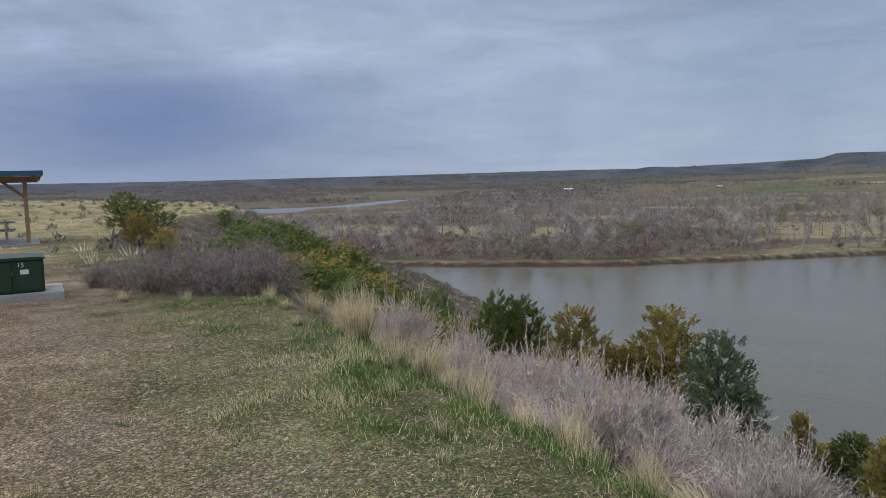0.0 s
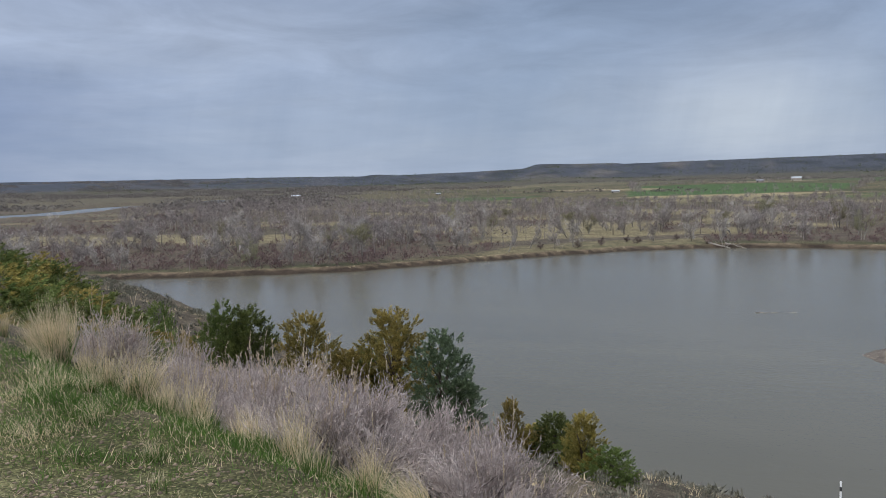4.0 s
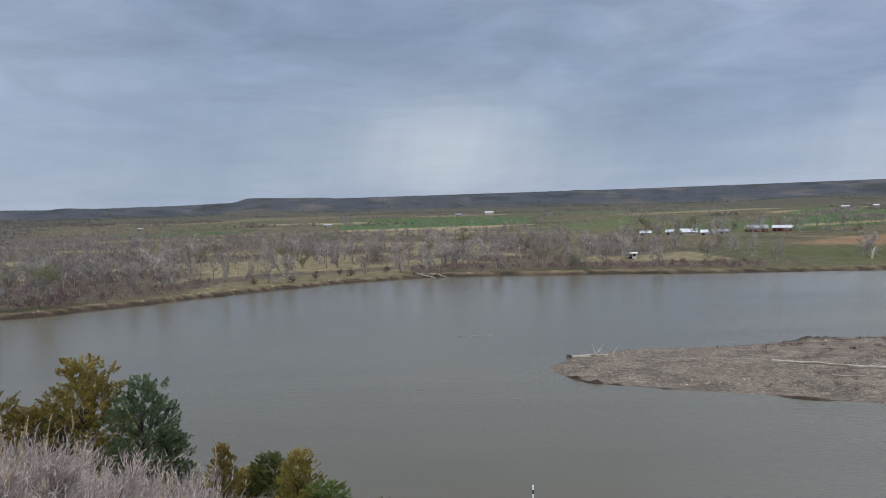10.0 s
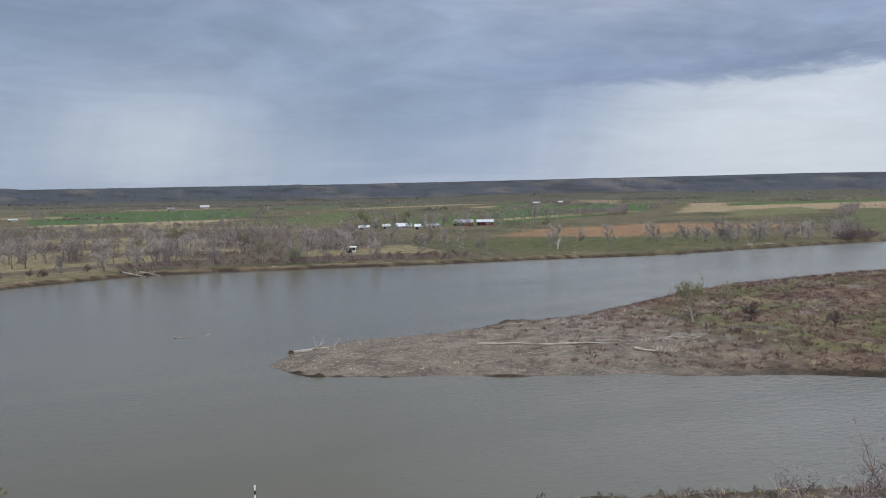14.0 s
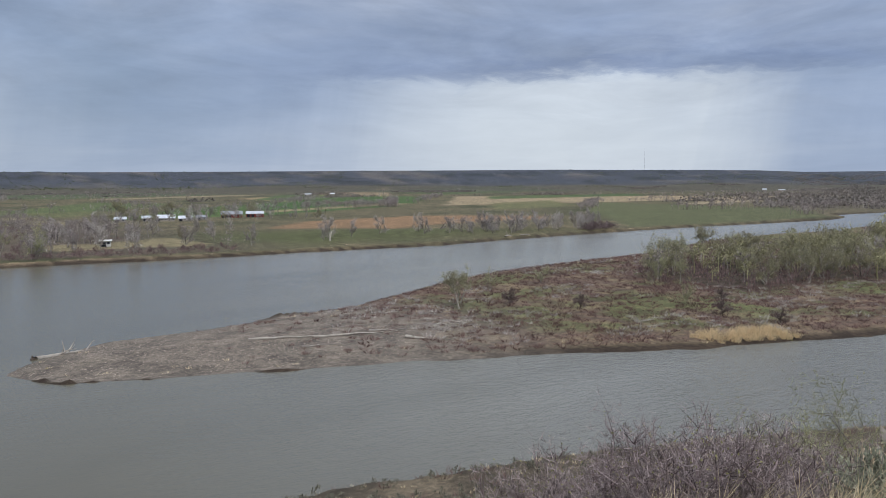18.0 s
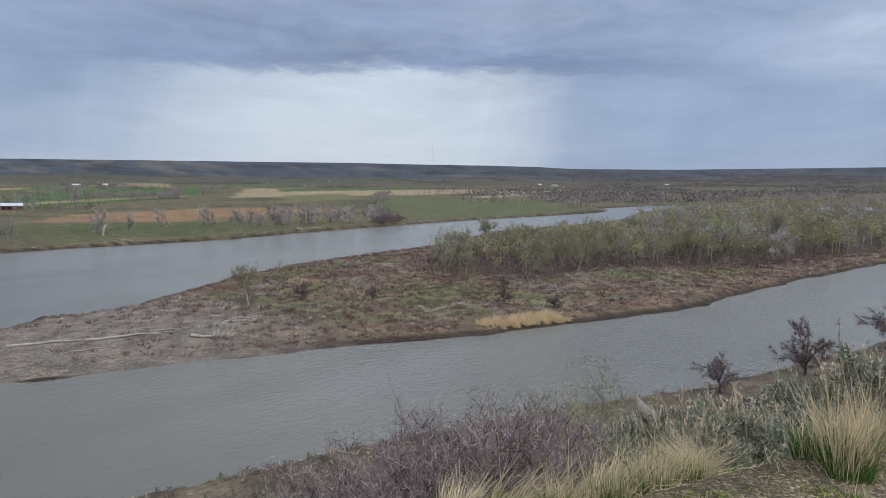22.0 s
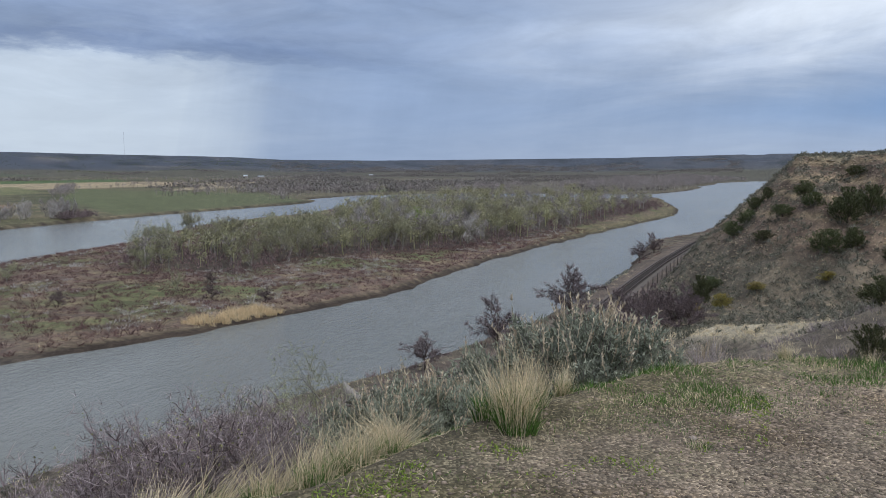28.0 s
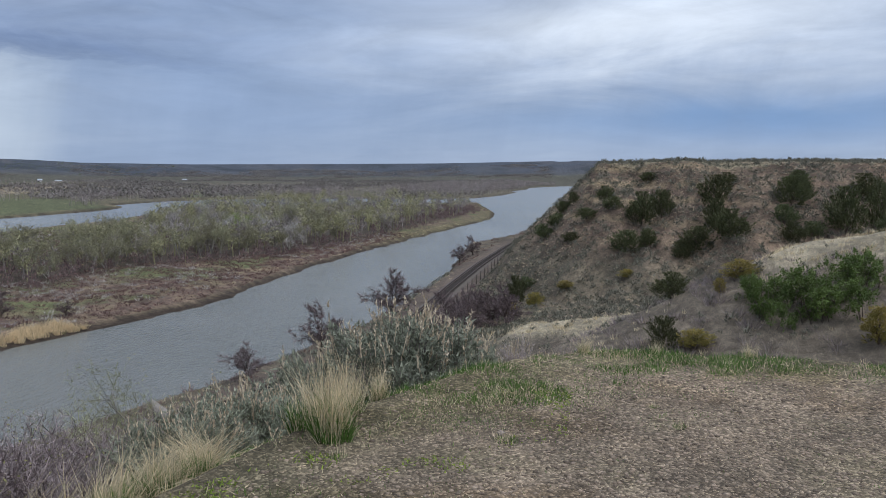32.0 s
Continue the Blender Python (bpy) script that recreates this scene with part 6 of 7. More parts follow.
scatter("bank_grass", [fan_clump(550 + s, 14, 0.6, 1.3, 0.07, 0.8) for s in range(3)], bank_straw, "dry straw grass along the river banks", "grass", DRY, rng, (0.6, 1.1))
own = lambda X, Y, Z, wd, b, i, h: (i < 0) & (b < -1.2) & (Z > WATER + 1.2) & (Y < np.interp(X, [-330, -164, -60, 20, 100, 300, 900], [100, 148, 150, 150, 40, 10, -90])) & (near_line(X, Y, RAIL)[0] > 4.5)
sage_t = [bush_clump(560 + s, 28, 0.6, 1.0, 0.24) for s in range(4)]
fine_sage_t = [bush_clump(565 + s, 130, 0.6, 1.0, 0.085) for s in range(3)]
near_slope = np.concatenate([sprinkle(rng, 3400, -70, 60, 0, 60, lambda *a: own(*a) & (np.hypot(a[0], a[1]) > 10)), sprinkle(rng, 900, -130, -30, 20, 130, own), sprinkle(rng, 1500, 8, 90, -60, 20, lambda *a: own(*a) & (np.hypot(a[0], a[1]) > 11))])
close = np.hypot(near_slope[:, 0], near_slope[:, 1]) < 34
scatter("sagebrush_cover", fine_sage_t, near_slope[close][:520], "grey sagebrush on the slope below the rim", "sagebrush", SAGE_COVER, rng, (0.5, 1.2))
scatter("sagebrush_cover", sage_t, near_slope[~close], "grey sagebrush scattered down the bluff slopes", "sagebrush", SAGE_COVER, rng, (0.4, 1.15))
shore = sprinkle(rng, 5000, -60, 330, -45, 75, lambda *a: own(*a) & (a[3] < 11) & (a[2] < -17.5))
scatter("shore_brush", [fan_clump(576 + s, 26, 0.9, 1.6, 0.05, 0.75) for s in range(3)], shore, "brown brush along the near shore", "brush", TWIG_RED, rng, (0.5, 1.2))
hill_cover = sprinkle(rng, 17000, 84, 175, -95, 10, lambda *a: own(*a) & (rng.uniform(size=a[0].shape) < 0.55 + 0.4 * vnoise(a[0], a[1], 11, 46, 3)))
scatter("sagebrush_cover", [bush_clump(570 + s, 22, 0.5, 0.95, 0.21) for s in range(4)], hill_cover, "low sagebrush dotting the dry hillside", "sagebrush", SAGE_COVER, rng, (0.5, 2.0))
gully_brush = sprinkle(rng, 2600, 14, 62, -60, -6, lambda *a: own(*a) & (near_line(a[0], a[1], SPUR)[0] > 2.0) & (rng.uniform(size=a[0].shape) < 0.6))
scatter("gully_brush", [fan_clump(575 + s, 40, 0.8, 1.5, 0.026, 0.7) for s in range(3)], gully_brush, "grey-brown brush filling the gully", "brush", TWIG_TIP, rng, (0.6, 1.2))
spur_grass = sprinkle(rng, 9000, 40, 100, -60, 0, lambda *a: own(*a) & (near_line(a[0], a[1], SPUR)[0] < 2.8))
scatter("spur_grass", [fan_clump(585 + s, 14, 0.35, 0.6, 0.035, 0.8) for s in range(3)], spur_grass, "pale dry grass along the crest of the spur", "grass", DRY, rng, (0.6, 1.4))
dry_cover = np.concatenate([sprinkle(rng, 4500, -60, 90, -60, 60, lambda *a: own(*a) & (np.hypot(a[0], a[1]) > 8)), sprinkle(rng, 4500, 84, 170, -95, 10, lambda *a: own(*a))])
scatter("slope_grass", [fan_clump(580 + s, 10, 0.3, 0.5, 0.04, 0.8) for s in range(3)], dry_cover, "dry tan grass on the slopes", "grass", DRY, rng, (0.6, 1.4))
bench_cover = sprinkle(rng, 2600, -150, -18, 3, 75, lambda X, Y, Z, wd, b, i, h: (b > -2))
scatter("bench_sage", sage_t, bench_cover[:500], "grey sagebrush on the grassy bench", "sagebrush", SAGE_COVER, rng, (0.4, 0.9))
scatter("bench_grass", [fan_clump(590 + s, 22, 0.35, 0.7, 0.03, 0.8) for s in range(3)], bench_cover[500:], "dry bunch grass on the bench", "grass", DRY, rng, (0.6, 1.3))
dot = sprinkle(rng, 22000, -3000, 4000, 1500, 4700, lambda X, Y, Z, wd, b, i, h: (np.hypot(X, Y) > 3300) & (np.hypot(X, Y) < 4480) & (np.abs(np.degrees(np.arctan2(-X, Y)) + 20) < 70) & (vnoise(X, Y, 200, 47, 3) > 0.0))
scatter("hill_junipers", [bush_clump(600 + s, 12, 5.0, 6.0, 3.0) for s in range(3)], dot, "dark junipers dotting the far bluffs", "junipers", JUNIPER_DARK, rng, (0.6, 1.2))


# ---- built things ----
def box(bm, x0, x1, y0, y1, z0, z1, bevel=0.0):
    """A block added to bm, its edges bevelled if asked."""
    vs = [bm.verts.new(p) for p in ((x0, y0, z0), (x1, y0, z0), (x1, y1, z0), (x0, y1, z0), (x0, y0, z1), (x1, y0, z1), (x1, y1, z1), (x0, y1, z1))]
    fs = [bm.faces.new([vs[i] for i in q]) for q in ((3, 2, 1, 0), (4, 5, 6, 7), (0, 1, 5, 4), (1, 2, 6, 5), (2, 3, 7, 6), (3, 0, 4, 7))]
    if bevel:
        bmesh.ops.bevel(bm, geom=list({e for f in fs for e in f.edges}), offset=bevel, segments=2, affect="EDGES")
    return vs


def part(name, bm, mat, parent, label=""):
    """One mesh object under a thing or a part."""
    me = bpy.data.meshes.new(name)
    bm.to_mesh(me)
    bm.free()
    me.materials.append(mat)
    ob = new(name, me)
    ob.parent = parent
    return tagged(ob, label)


def block(name, mat, parent, dims, bevel=0.0, label=""):
    bm = bmesh.new()
    box(bm, *dims, bevel)
    return part(name, bm, mat, parent, label)


def thing(name, at, turn, label, category, group=""):
    ob = new(name)
    ob.empty_display_size = 0.3
    ob.matrix_basis = pose(*at, 0, 0, turn)
    return tagged(ob, label, category, group)


def prism(bm, outline, y0, y1):
    """An outline in x and z drawn along y."""
    a, b = [bm.verts.new((x, y0, z)) for x, z in outline], [bm.verts.new((x, y1, z)) for x, z in outline]
    bm.faces.new(a[::-1])
    bm.faces.new(b)
    for i in range(len(a)):
        j = (i + 1) % len(a)
        bm.faces.new((a[i], a[j], b[j], b[i]))


def rod(name, mat, parent, path, radii, sides=8, label=""):
    v, f = tube(path, radii, sides)
    ob = new(name, mesh_of(name, v, f, mat))
    ob.parent = parent
    return tagged(ob, label)


# pad-mounted transformer: local x to its left as seen from the rim, local y away
def transformer():
    az = radians(71.4)
    at = (-math.sin(az) * 13.9, math.cos(az) * 13.9)
    t = thing("transformer_box", (*at, ground_z(*at) - 0.02), 71.4, "dark green pad-mounted transformer box on a concrete pad", "transformer")
    block("concrete_pad", CONCRETE, t, (-1.35, 0.27, -0.12, 1.25, -0.1, 0.15), 0.02, "weathered concrete pad")
    body = block("cabinet", BOX_GREEN, t, (-1.15, 0.0, 0.0, 1.0, 0.154, 0.68), 0.02)
    bm = bmesh.new()
    prism(bm, [(-1.17, 0.684), (0.02, 0.684), (0.02, 0.71), (-0.05, 0.73), (-1.10, 0.73), (-1.17, 0.71)], -0.03, 1.03)
    part("lid", bm, BOX_GREEN, t)
    for x0, x1 in ((-1.11, -0.47), (-0.45, -0.03)):
        d = block("door", BOX_GREEN, t, (x0, x1, -0.022, -0.003, 0.19, 0.66), 0.006)
        for z in (0.30, 0.58):
            block("hinge", BOX_GREEN, d, (x0 + 0.02, x0 + 0.06, -0.04, -0.024, z, z + 0.08))
    block("warning_label", MARKER_WHITE, t, (-0.34, -0.22, -0.028, -0.024, 0.46, 0.535), 0, "small white warning sticker")
    block("padlock_hasp", STEEL, t, (-0.475, -0.445, -0.05, -0.024, 0.44, 0.52))
    cu = bpy.data.curves.new("number_plate", "FONT")
    cu.body, cu.size, cu.extrude, cu.align_x = "15", 0.105, 0.001, "CENTER"
    cu.materials.append(MARKER_WHITE)
    ob = new("equipment_mark", cu)
    ob.parent = t
    ob.matrix_basis = pose(-0.33, -0.026, 0.575, 90, 0, 0)
    tagged(ob, "white painted figures")


transformer()


def shelter():
    az = radians(72.0)
    d = 31.0
    at = (-math.sin(az) * d, math.cos(az) * d)
    s = thing("picnic_shelter", (*at, ground_z(*at)), 72.0, "open pine-post picnic shelter with a blue metal roof", "shelter")
    block("floor_slab", CONCRETE, s, (-5.6, 0.35, -0.5, 4.4, -0.25, 0.05), 0.02)
    for x in (-5.0, 0.0):
        for y in (0.0, 3.8):
            h = 2.28
            p = block("post", PINE, s, (x - 0.07, x + 0.07, y - 0.07, y + 0.07, 0.054, h), 0.008)
            rod("brace", PINE, p, [(x, y, h - 0.6), (x + (0.75 if x < -1 else -0.75), y, h + 0.02)], [0.05, 0.05], 4)
    for y in (0.0, 3.8):
        block("beam", PINE, s, (-5.7, 0.5, y - 0.05, y + 0.05, 2.29, 2.43), 0.006)
    for i in range(9):
        x = -5.5 + i * 0.73
        block("rafter", PINE, s, (x - 0.025, x + 0.025, -0.75, 4.6, 2.435, 2.54))
    roof = block("roof", TIN_DARK, s, (-6.0, 0.55, -0.95, 4.8, 2.545, 2.59), 0)
    block("fascia", ROOF_BLUE, roof, (-6.02, 0.57, -0.985, -0.953, 2.46, 2.62), 0.004, "blue metal roof edge")
    block("fascia", ROOF_BLUE, roof, (0.553, 0.585, -0.95, 4.8, 2.46, 2.62), 0.004, "blue metal roof edge")
    t = thing("picnic_table", (*(Vector(s.matrix_basis.translation) + s.matrix_basis.to_3x3() @ Vector((-1.4, 1.3, 0.06))),), 72.0, "grey weathered picnic table on the shelter slab", "picnic table")
    for i in range(4):
        block("table_plank", DRIFT, t, (-1.0, 1.0, -0.38 + i * 0.19, -0.2 + i * 0.19, 0.72, 0.765), 0.004)
    for y in (-0.75, 0.55):
        block("bench_plank", DRIFT, t, (-1.0, 1.0, y, y + 0.22, 0.42, 0.465), 0.004)
    for x in (-0.7, 0.7):
        block("leg_frame", DRIFT, t, (x - 0.04, x + 0.04, -0.72, 0.74, 0.36, 0.42))
        for y in (-0.4, 0.32):
            block("leg", DRIFT, t, (x - 0.04, x + 0.04, y, y + 0.09, 0.0, 0.72))


shelter()


def marker_post():
    p = thing("marker_post", (2.85, 29.4, ground_z(2.85, 29.4)), 0, "thin white marker post with a dark band on the slope", "post")
    top = -9.35 - ground_z(2.85, 29.4)
    rod("shaft", MARKER_WHITE, p, [(0, 0, -0.3), (0, 0, top * 0.5), (0, 0, top)], [0.035, 0.035, 0.035], 8)
    rod("band", MARKER_DARK, p, [(0, 0, top - 0.32), (0, 0, top - 0.16)], [0.039, 0.039], 8)
    rod("cap", MARKER_WHITE, p, [(0, 0, top), (0, 0, top + 0.03)], [0.045, 0.03], 8)


marker_post()


def railway():
    """Track on the bench between the hill and the river."""
    pts = []
    for p, q in zip(RAIL, RAIL[1:]):
        n = max(2, int(math.dist(p, q) / 3))
        pts += [(p[0] + (q[0] - p[0]) * i / n, p[1] + (q[1] - p[1]) * i / n) for i in range(n)]
    pts = np.array(pts)
    for _ in range(6):
        pts[1:-1] = (pts[:-2] + pts[1:-1] * 2 + pts[2:]) / 4
    way = unit(np.gradient(pts, axis=0))
    side = np.stack([-way[:, 1], way[:, 0]], -1)
    t = tagged(new("railway_track"), "single rusty railway track on a gravel bench by the river", "railway")
    for s in (-0.72, 0.72):
        path = np.column_stack([pts + side * s, np.full(len(pts), -19.62)])
        rod("rail", STEEL, t, path, np.full(len(path), 0.085), 4)
    ballast = []
    for s, z in ((-2.2, -20.05), (-1.5, -19.80), (1.5, -19.80), (2.2, -20.05)):
        ballast.append(np.column_stack([pts + side * s, np.full(len(pts), z)]))
    v = np.stack(ballast, 1).reshape(-1, 3)
    n = len(pts)
    f = [(i * 4 + k, i * 4 + k + 1, i * 4 + k + 5, i * 4 + k + 4) for i in range(n - 1) for k in range(3)]
    bed = new("ballast_bed", mesh_of("ballast_bed", v, f, GRAVEL))
    bed.parent = t
    bm = bmesh.new()
    prism(bm, [(-0.12, 0.0), (0.12, 0.0), (0.11, 0.11), (-0.11, 0.11)], -1.3, 1.3)
    sleeper = part("sleeper", bm, TIE, t)
    for i in range(n - 1):
        for k in range(4):
            c = pts[i] + (pts[i + 1] - pts[i]) * (k + 0.5) / 4
            ob = sleeper if i == k == 0 else new("sleeper", sleeper.data)
            ob.parent = t
            ob.matrix_basis = pose(c[0], c[1], -19.79, 0, 0, math.degrees(math.atan2(way[i][1], way[i][0])))
    fence = tagged(new("slide_fence"), "row of dark posts with wires along the track", "fence")
    line = pts[(pts[:, 0] > 128) & (pts[:, 0] < 215)] - side[(pts[:, 0] > 128) & (pts[:, 0] < 215)] * 4.0
    for x, y in line[::2]:
        g = ground_z(x, y)
        rod("fence_post", TIE, fence, [(x, y, g - 0.3), (x, y, g + 2.0)], [0.10, 0.09], 6)
    for h in (1.8,):
        rod("wire", TIE, fence, [(x, y, ground_z(x, y) + h) for x, y in line[::2]], np.full(len(line[::2]), 0.03), 3)


railway()


def gable(name, x, y, turn, length, depth, wall_h, roof_h, wall_mat, roof_mat, label, doors=1, windows=3, lean=0.0):
    """A farm building with walls, two roof slopes, doors and windows."""
    b = thing(name, (x, y, ground_z(x, y)), turn, label, "building" if name != "house" else "house", "farm buildings across the river")
    L, D = length / 2, depth / 2
    bm = bmesh.new()
    prism(bm, [(-D, -0.5), (D, -0.5), (D, wall_h), (0, wall_h + roof_h), (-D, wall_h)], -L, L)
    w = part("wall", bm, wall_mat, b)
    w.matrix_basis = pose(0, 0, 0, 0, 0, 90)
    for s in (-1, 1):
        bm = bmesh.new()
        prism(bm, [(0, wall_h + roof_h + 0.05), (s * (D + 0.5), wall_h - 0.5 * roof_h / D + 0.05), (s * (D + 0.5), wall_h - 0.5 * roof_h / D + 0.22), (0, wall_h + roof_h + 0.22)][::s], -L - 0.5, L + 0.5)
        bmesh.ops.recalc_face_normals(bm, faces=bm.faces[:])
        r = part("roof", bm, roof_mat, b)
        r.matrix_basis = pose(0, 0, 0, 0, 0, 90)
    n = doors + windows
    for i in range(n):
        cx = -L + (i + 0.5) * length / n
        if i < doors:
            block("door", DARK_GLASS, b, (cx - 1.2, cx + 1.2, -D - 0.06, -D - 0.01, 0.0, min(2.8, wall_h * 0.8)))
        else:
            wdw = block("window", MARKER_WHITE, b, (cx - 0.75, cx + 0.75, -D - 0.06, -D - 0.01, 1.0, 2.2))
            block("pane", DARK_GLASS, wdw, (cx - 0.62, cx + 0.62, -D - 0.09, -D - 0.064, 1.12, 2.08))
    return b


gable("shed", 154.6, 614.5, -14, 8.5, 6, 2.4, 1.6, DRIFT, TIN, "small weathered shed with a pale metal roof", 1, 1)
gable("shed", 177.8, 624.8, -16, 7.5, 6, 2.4, 1.7, DRIFT, TIN, "small weathered shed beside the farmyard", 1, 1)
gable("house", 188.5, 612.5, -17, 14, 9, 2.5, 2.4, DRIFT, TIN, "weathered grey farmhouse with a pale metal roof", 1, 4)
gable("house", 200, 600, -19, 10, 7, 2.3, 1.8, DRIFT, TIN, "low weathered farmhouse wing with a pale roof", 1, 2)
gable("shed", 216, 608, -20, 8, 6, 2.4, 1.4, DRIFT, TIN_DARK, "weathered farm shed with a grey roof", 1, 1)
gable("barn", 259, 652, -22, 18, 9, 3.0, 2.6, BARN_RED, TIN_DARK, "long low red barn with a grey metal roof", 3, 3)
gable("barn", 278, 645, -24, 15, 8, 3.0, 2.0, BARN_RED, TIN, "red barn with a pale metal roof", 2, 2)
gable("trailer", 79.3, 340, -13, 4.2, 2.6, 2.4, 0.3, WHITE_PAINT, WHITE_PAINT, "white box trailer on the far bank", 1, 1)


def at_bearing(az, r):
    return -math.sin(radians(az)) * r, math.cos(radians(az)) * r


for az, r, L, D, h, lab, rm in ((-2.6, 2350, 26, 14, 7, "large white barn among far fields", TIN), (-0.3, 2200, 18, 10, 5, "white farmhouse among far fields", TIN_DARK), (9.6, 1350, 13, 7, 2.6, "long white farm shed by a field", TIN), (22.8, 1500, 9, 7, 2.8, "white farmhouse on the flood plain", TIN),
                                (-27.2, 2100, 18, 10, 4, "white farm building below the hills", TIN), (-29.0, 2150, 12, 8, 4, "small white farmhouse below the hills", TIN), (-61.5, 2600, 20, 10, 4, "white farmhouse by a dark tree", TIN), (-69.6, 3000, 16, 10, 5, "white barn in the far woods", TIN),
                                (-60.4, 2500, 12, 10, 6, "white farm shed beside the farmhouse", TIN), (33.5, 1650, 18, 10, 4, "white shed beyond the woods", TIN)):
    x, y = at_bearing(az, r)
    gable("barn" if L > 20 else "house", x, y, az, L, D, h, h * 0.6, DRIFT, rm, lab, 1, 3)


def radio_mast():
    x, y = at_bearing(-52.25, 4400)
    m = thing("radio_mast", (x, y, ground_z(x, y)), 0, "tall thin lattice radio mast on the ridge", "mast")
    for k in range(3):
        a = k * 2.094
        rod("leg", TIN_DARK, m, [(math.cos(a) * 0.7, math.sin(a) * 0.7, 0), (math.cos(a) * 0.45, math.sin(a) * 0.45, 131)], [0.28, 0.2], 4)
    for i in range(26):
        z = i * 5
        rod("lattice_brace", TIN_DARK, m, [(0.65 * math.cos(i * 2.09), 0.65 * math.sin(i * 2.09), z), (0.65 * math.cos(i * 2.09 + 2.09), 0.65 * math.sin(i * 2.09 + 2.09), z + 5)], [0.14, 0.14], 3)


radio_mast()


# ---- driftwood and stones ----
def drift_log(name, a, b, r, seed, label, root=False, boughs=4):
    g = np.random.RandomState(seed)
    pa, pb = np.array([*a, ground_z(*a) + r * 0.6]), np.array([*b, ground_z(*b) + r * 0.6])
    if pa[2] < WATER:
        pa[2] = pb[2] = WATER + r * 0.2
    ob = tagged(new(name), label, "driftwood", "driftwood along the river")
    n = 7
    path = pa + (pb - pa) * np.linspace(0, 1, n)[:, None] + g.normal(size=(n, 3)) * [0.2, 0.2, 0.05]
    rod("trunk", DRIFT, ob, path, np.linspace(r, r * 0.35, n), 7)
    L = np.linalg.norm(pb - pa)
    for i in range(boughs):
        p = path[g.randint(2, n - 1)]
        w = unit(pb - pa) * 0.6 + g.normal(size=3) * 0.5 + [0, 0, 0.55]
        q = crooked(g, p, w, L * g.uniform(0.15, 0.4), 4, 0.2)
        q[:, 2] = np.maximum(q[:, 2], p[2] - 0.1)
        rod("bough", DRIFT, ob, q, np.linspace(r * 0.35, r * 0.08, 5), 5)
    if root:
        pieces = []
        for _ in range(11):
            w = -unit(pb - pa) * 0.4 + g.normal(size=3)
            pieces.append(tube(crooked(g, pa, w, g.uniform(0.5, 1.1), 3, 0.3), np.linspace(r * 0.6, r * 0.1, 4), 5))
        rw = new("root_wad", mesh_of("root_wad", *join(pieces), DARK_BARK))
        rw.parent = ob
        tagged(rw, "dark tangled root wad")
    return ob


drift_log("driftwood_log", (18.6, 126.2), (28.0, 127.8), 0.42, 1, "bleached uprooted tree stranded on the gravel tip", True, 7)
drift_log("driftwood_log", (47.6, 114.0), (58.0, 108.2), 0.22, 2, "long bleached log lying on the island gravel", False, 1)
drift_log("driftwood_log", (56.0, 108.6), (67.5, 105.6), 0.26, 3, "long bleached log lying among island shrubs", False, 2)
drift_log("driftwood_log", (66.5, 108.0), (71.5, 104.6), 0.2, 4, "grey log across the island gravel", False, 2)
drift_log("driftwood_log", (68.0, 99.5), (71.0, 95.8), 0.3, 5, "dark curved log near the island shore", False, 1)
drift_log("driftwood_log", (52.0, 104.5), (58.0, 102.0), 0.12, 6, "thin grey branch on the gravel", False, 1)
drift_log("fallen_tree", (-16, 291), (-8, 287.5), 0.4, 7, "pale fallen tree over the cut bank", True, 8)
drift_log("fallen_tree", (-10, 291.5), (-3, 287.5), 0.3, 8, "pale fallen tree at the water's edge", False, 6)
drift_log("driftwood_log", (255, 283), (262, 285.5), 0.4, 9, "bleached log on the far bank", False, 4)
drift_log("driftwood_log", (268, 285.5), (275, 286), 0.35, 10, "bleached log stranded on the far bank", False, 3)
drift_log("floating_log", (0.0, 149.6), (4.0, 150.2), 0.11, 11, "dark log drifting half sunk in the river", False, 1)
drift_log("floating_log", (5.0, 151), (7.5, 151.4), 0.06, 12, "thin branch drifting in the river", False, 1)
for i in range(26):
    g = np.random.RandomState(60 + i)
    x, y = 80 + g.normal() * 3.0, 104.5 + g.normal() * 2.0
    a = g.uniform(0, 6.28)
    drift_log("driftwood_stick", (x, y), (x + math.cos(a) * g.uniform(1.5, 4), y + math.sin(a) * g.uniform(1.0, 2.5)), g.uniform(0.07, 0.16), 80 + i, "dark stick in a driftwood pile on the island", False, 1)
snag = thing("dead_snag", (171.6, 312.8, ground_z(171.6, 312.8)), 0, "pale leaning dead tree stump on the far turf", "tree stump")
rod("stump", DRIFT, snag, [(0, 0, -0.4), (0.4, 0, 2.2), (1.2, 0, 4.6)], [0.5, 0.4, 0.28], 7)
rod("broken_limb", DRIFT, snag, [(1.2, 0, 4.5), (2.4, 0.2, 4.4), (3.2, 0.2, 3.4)], [0.25, 0.18, 0.08], 6)


def pebble_template(seed):
    g = np.random.RandomState(seed)
    v = np.array([(1, 0, 0), (-1, 0, 0), (0, 1, 0), (0, -1, 0), (0, 0, 0.55), (0, 0, -0.5)], float) * g.uniform(0.7, 1.2, (6, 1))
    return v, np.array([(0, 2, 4), (2, 1, 4), (1, 3, 4), (3, 0, 4), (2, 0, 5), (1, 2, 5), (3, 1, 5), (0, 3, 5)])


peb = [pebble_template(s) for s in range(6)]
g = np.random.RandomState(91)


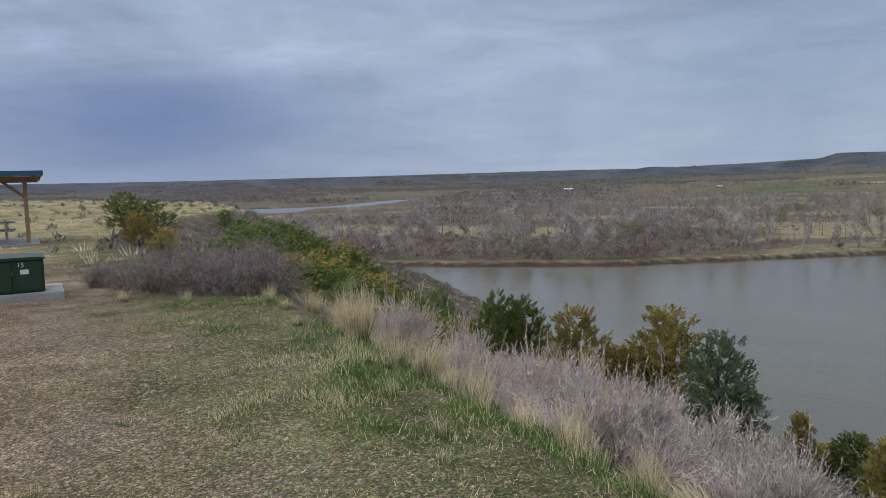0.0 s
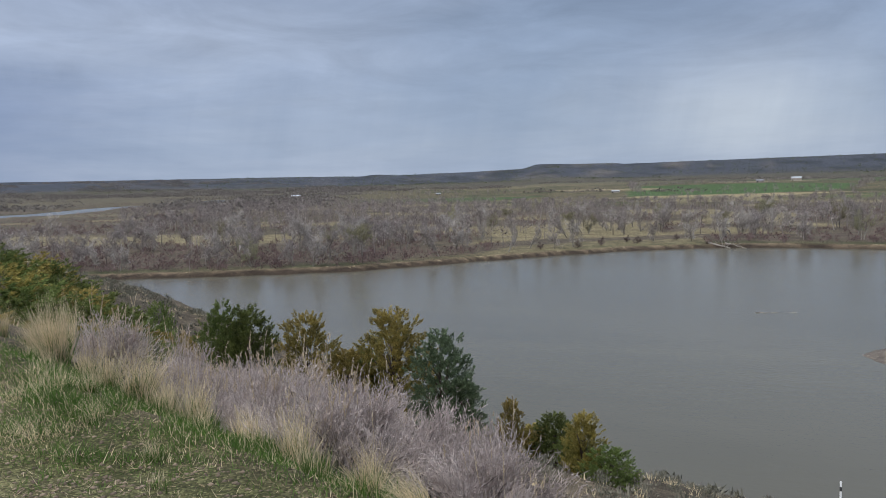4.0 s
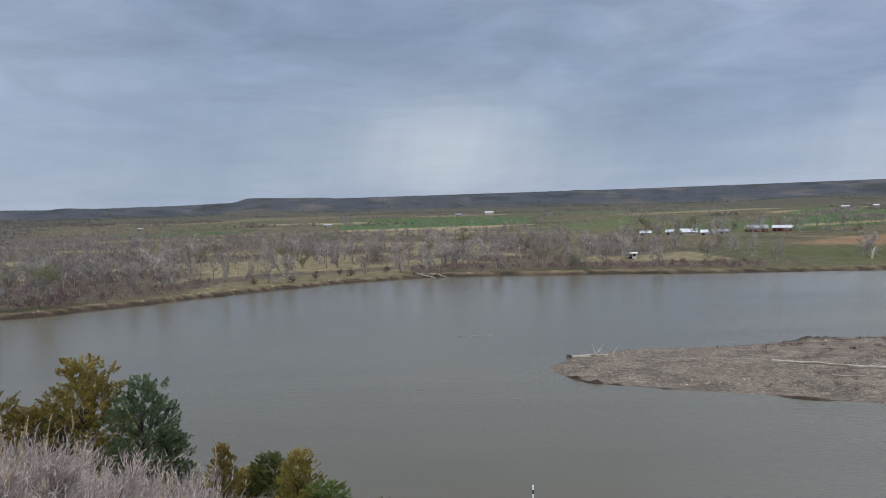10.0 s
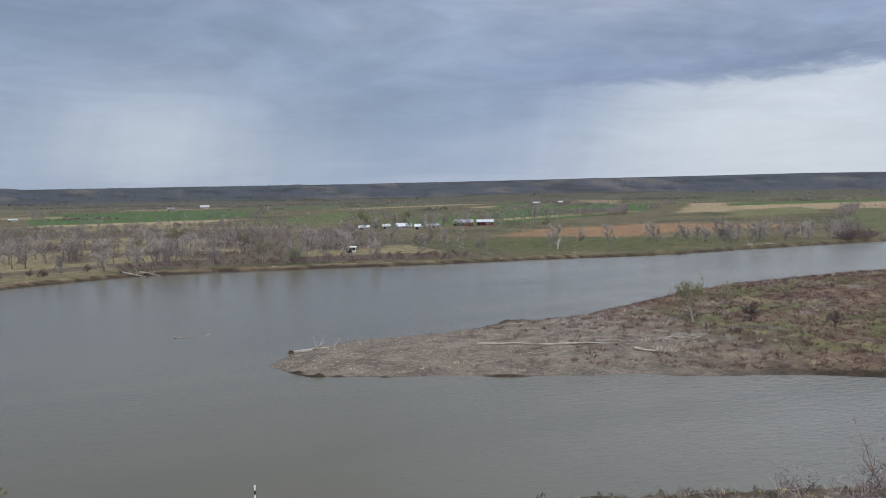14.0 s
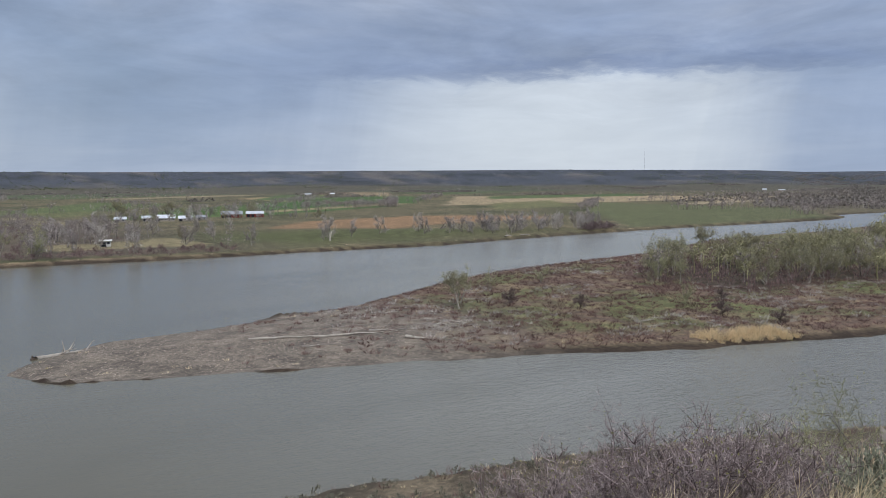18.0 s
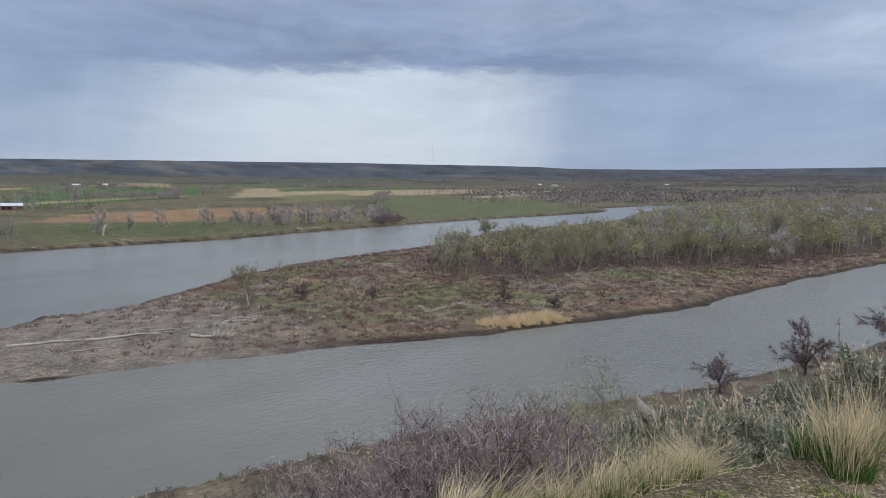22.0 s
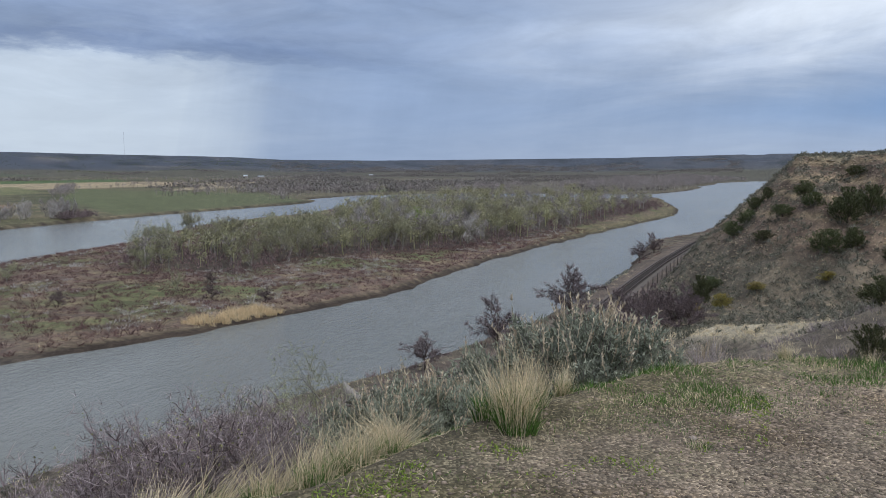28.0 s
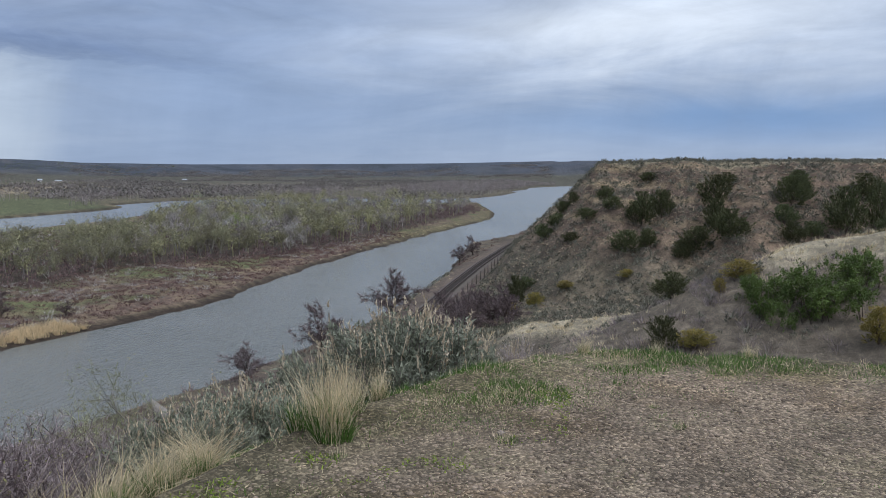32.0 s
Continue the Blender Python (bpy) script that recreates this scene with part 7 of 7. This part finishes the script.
def rim_places(n, near=2.4, far=11.0, power=0.7):
    a, d = np.radians(g.uniform(-122, 76, n)), near + (far - near) * g.uniform(size=n) ** power
    X, Y = -np.sin(a) * d, np.cos(a) * d
    Z, wd, bluff, isle, hill = lie(X, Y)
    return X, Y, Z, bluff


X, Y, Z, bl = rim_places(110000)
keep = (bl > 0.15) & (g.uniform(size=len(X)) < 0.25 + 0.75 * smooth(0.3, 1.6, bl + 0.5 * vnoise(X, Y, 1.2, 61, 3)))
scatter("pebbles", peb, np.stack([X, Y, Z], -1)[keep], "pinkish-grey pebbles trodden into the bluff top", "pebbles", RIM_STONE, g, (0.007, 0.024), (0.6, 1.0), 0.0)
# litter of straw and chips lying on the gravel
X, Y, Z, bl = rim_places(110000, 2.4, 13.0)
keep = bl > -0.2
n = keep.sum()
a = g.uniform(0, 6.28, n)
v, f = leaves(g, np.stack([X, Y, Z + 0.006], -1)[keep], np.stack([np.cos(a), np.sin(a), g.normal(size=n) * 0.12], -1), 0.010 + 0.065 * g.uniform(size=n) ** 4, 0.0038)
tagged(new("straw_litter", mesh_of("straw_litter", v, f, CHAFF)), "loose dry straw lying on the gravel", "straw", kind="stuff")
# short turf: dense along the rim, in patches on the gravel
X, Y, Z, bl = rim_places(900000, 2.4, 12.0, 0.8)
patch = vnoise(X, Y, 1.6, 62, 4) + 0.35 * vnoise(X, Y, 0.4, 63, 2)
right_ = np.degrees(np.arctan2(-X, Y)) < -60
clumps = vnoise(X, Y, 0.32, 68, 2)
want = np.clip(smooth(np.where(right_, 2.3, 3.9), 0.2, bl - 0.9 * patch) * smooth(-0.7, 0.2, patch) * smooth(-0.7, 0.2, clumps) + smooth(0.3, 0.7, patch) * smooth(0.0, 0.4, clumps) * 0.35 + 0.015, 0, 1)
keep = (bl > -0.9) & (g.uniform(size=len(X)) < want)
P = np.stack([X, Y, Z - 0.005], -1)[keep]
n = len(P)
side_ = np.degrees(np.arctan2(-X[keep], Y[keep]))
tall = (0.022 + 0.05 * smooth(1.2, -0.2, bl[keep]) + 0.07 * smooth(0.15, 0.7, clumps[keep]) * smooth(2.4, 0.6, bl[keep])) * np.where(side_ < -60, 0.5, 1.0)
dry = g.uniform(size=n) < 0.16 + 0.4 * smooth(0.1, 0.6, vnoise(P[:, 0], P[:, 1], 0.9, 67, 3))
for name, sel, mat, label in (("turf", ~dry, GREEN, "short green spring turf on the bluff rim"), ("dry_turf", dry, DRY, "short dry grass blades in the turf")):
    m = sel.sum()
    v, f = leaves(g, P[sel], g.normal(size=(m, 3)) * 0.6 + [0, 0, 1], np.clip(tall[sel], 0.02, 0.2) * g.uniform(0.5, 1.5, m), 0.0055)
    tagged(new(name, mesh_of(name, v, f, mat)), label, "grass", kind="stuff")
# low yellow-green weeds in the gravel at the river end
X, Y, Z, bl = rim_places(300000, 2.6, 8.0)
az = np.degrees(np.arctan2(-X, Y))
keep = (bl > 0.05) & (az < -66) & (az > -100) & (smooth(0.05, 0.45, vnoise(X, Y, 0.7, 64, 3)) * smooth(2.6, 0.6, bl) > g.uniform(size=len(X)))
P = np.stack([X, Y, Z], -1)[keep]
v, f = leaves(g, P, g.normal(size=(len(P), 3)) + [0, 0, 0.6], g.uniform(0.012, 0.03, len(P)), 0.012)
tagged(new("low_weeds", mesh_of("low_weeds", v, f, YELLOW_GREEN)), "low yellow-green weeds in the gravel", "weeds", kind="stuff")
# stones of the island's tip and of the hill
tip = sprinkle(g, 9000, 12, 75, 84, 136, lambda X, Y, Z, wd, b, i, h: (i > 0.5) & (np.hypot(X - 13, (Y - 118) * 1.2) < 62))
scatter("river_cobbles", peb, tip, "pale cobbles on the island's gravel tip", "cobbles", STONE, g, (0.06, 0.22), (0.6, 1.0), 0.02)
crag = sprinkle(g, 9000, 90, 165, -95, 5, lambda X, Y, Z, wd, b, i, h: own(X, Y, Z, wd, b, i, h) & (vnoise(X, Y, 12, 65, 3) > 0.05))
scatter("hill_stones", peb, crag, "tan sandstone rubble on the hillside", "stones", ROCK, g, (0.10, 0.48), (0.5, 0.9), 0.04)
rubble = sprinkle(g, 900, 60, 190, 275, 300, lambda X, Y, Z, wd, b, i, h: (wd > 1.5) & (wd < 12) & (vnoise(X, Y, 16, 66, 2) > 0.15))
scatter("bank_rubble", peb, rubble, "pale rubble along the far bank", "stones", ROCK, g, (0.2, 0.8), (0.5, 0.9), 0.05)
stone = tagged(new("stone", mesh_of("stone", pebble_template(3)[0] * [0.05, 0.035, 0.03], pebble_template(3)[1], STONE)), "pale flat stone lying on the gravel", "stone")
stone.location = (4.6, -0.4, ground_z(4.6, -0.4) + 0.008)
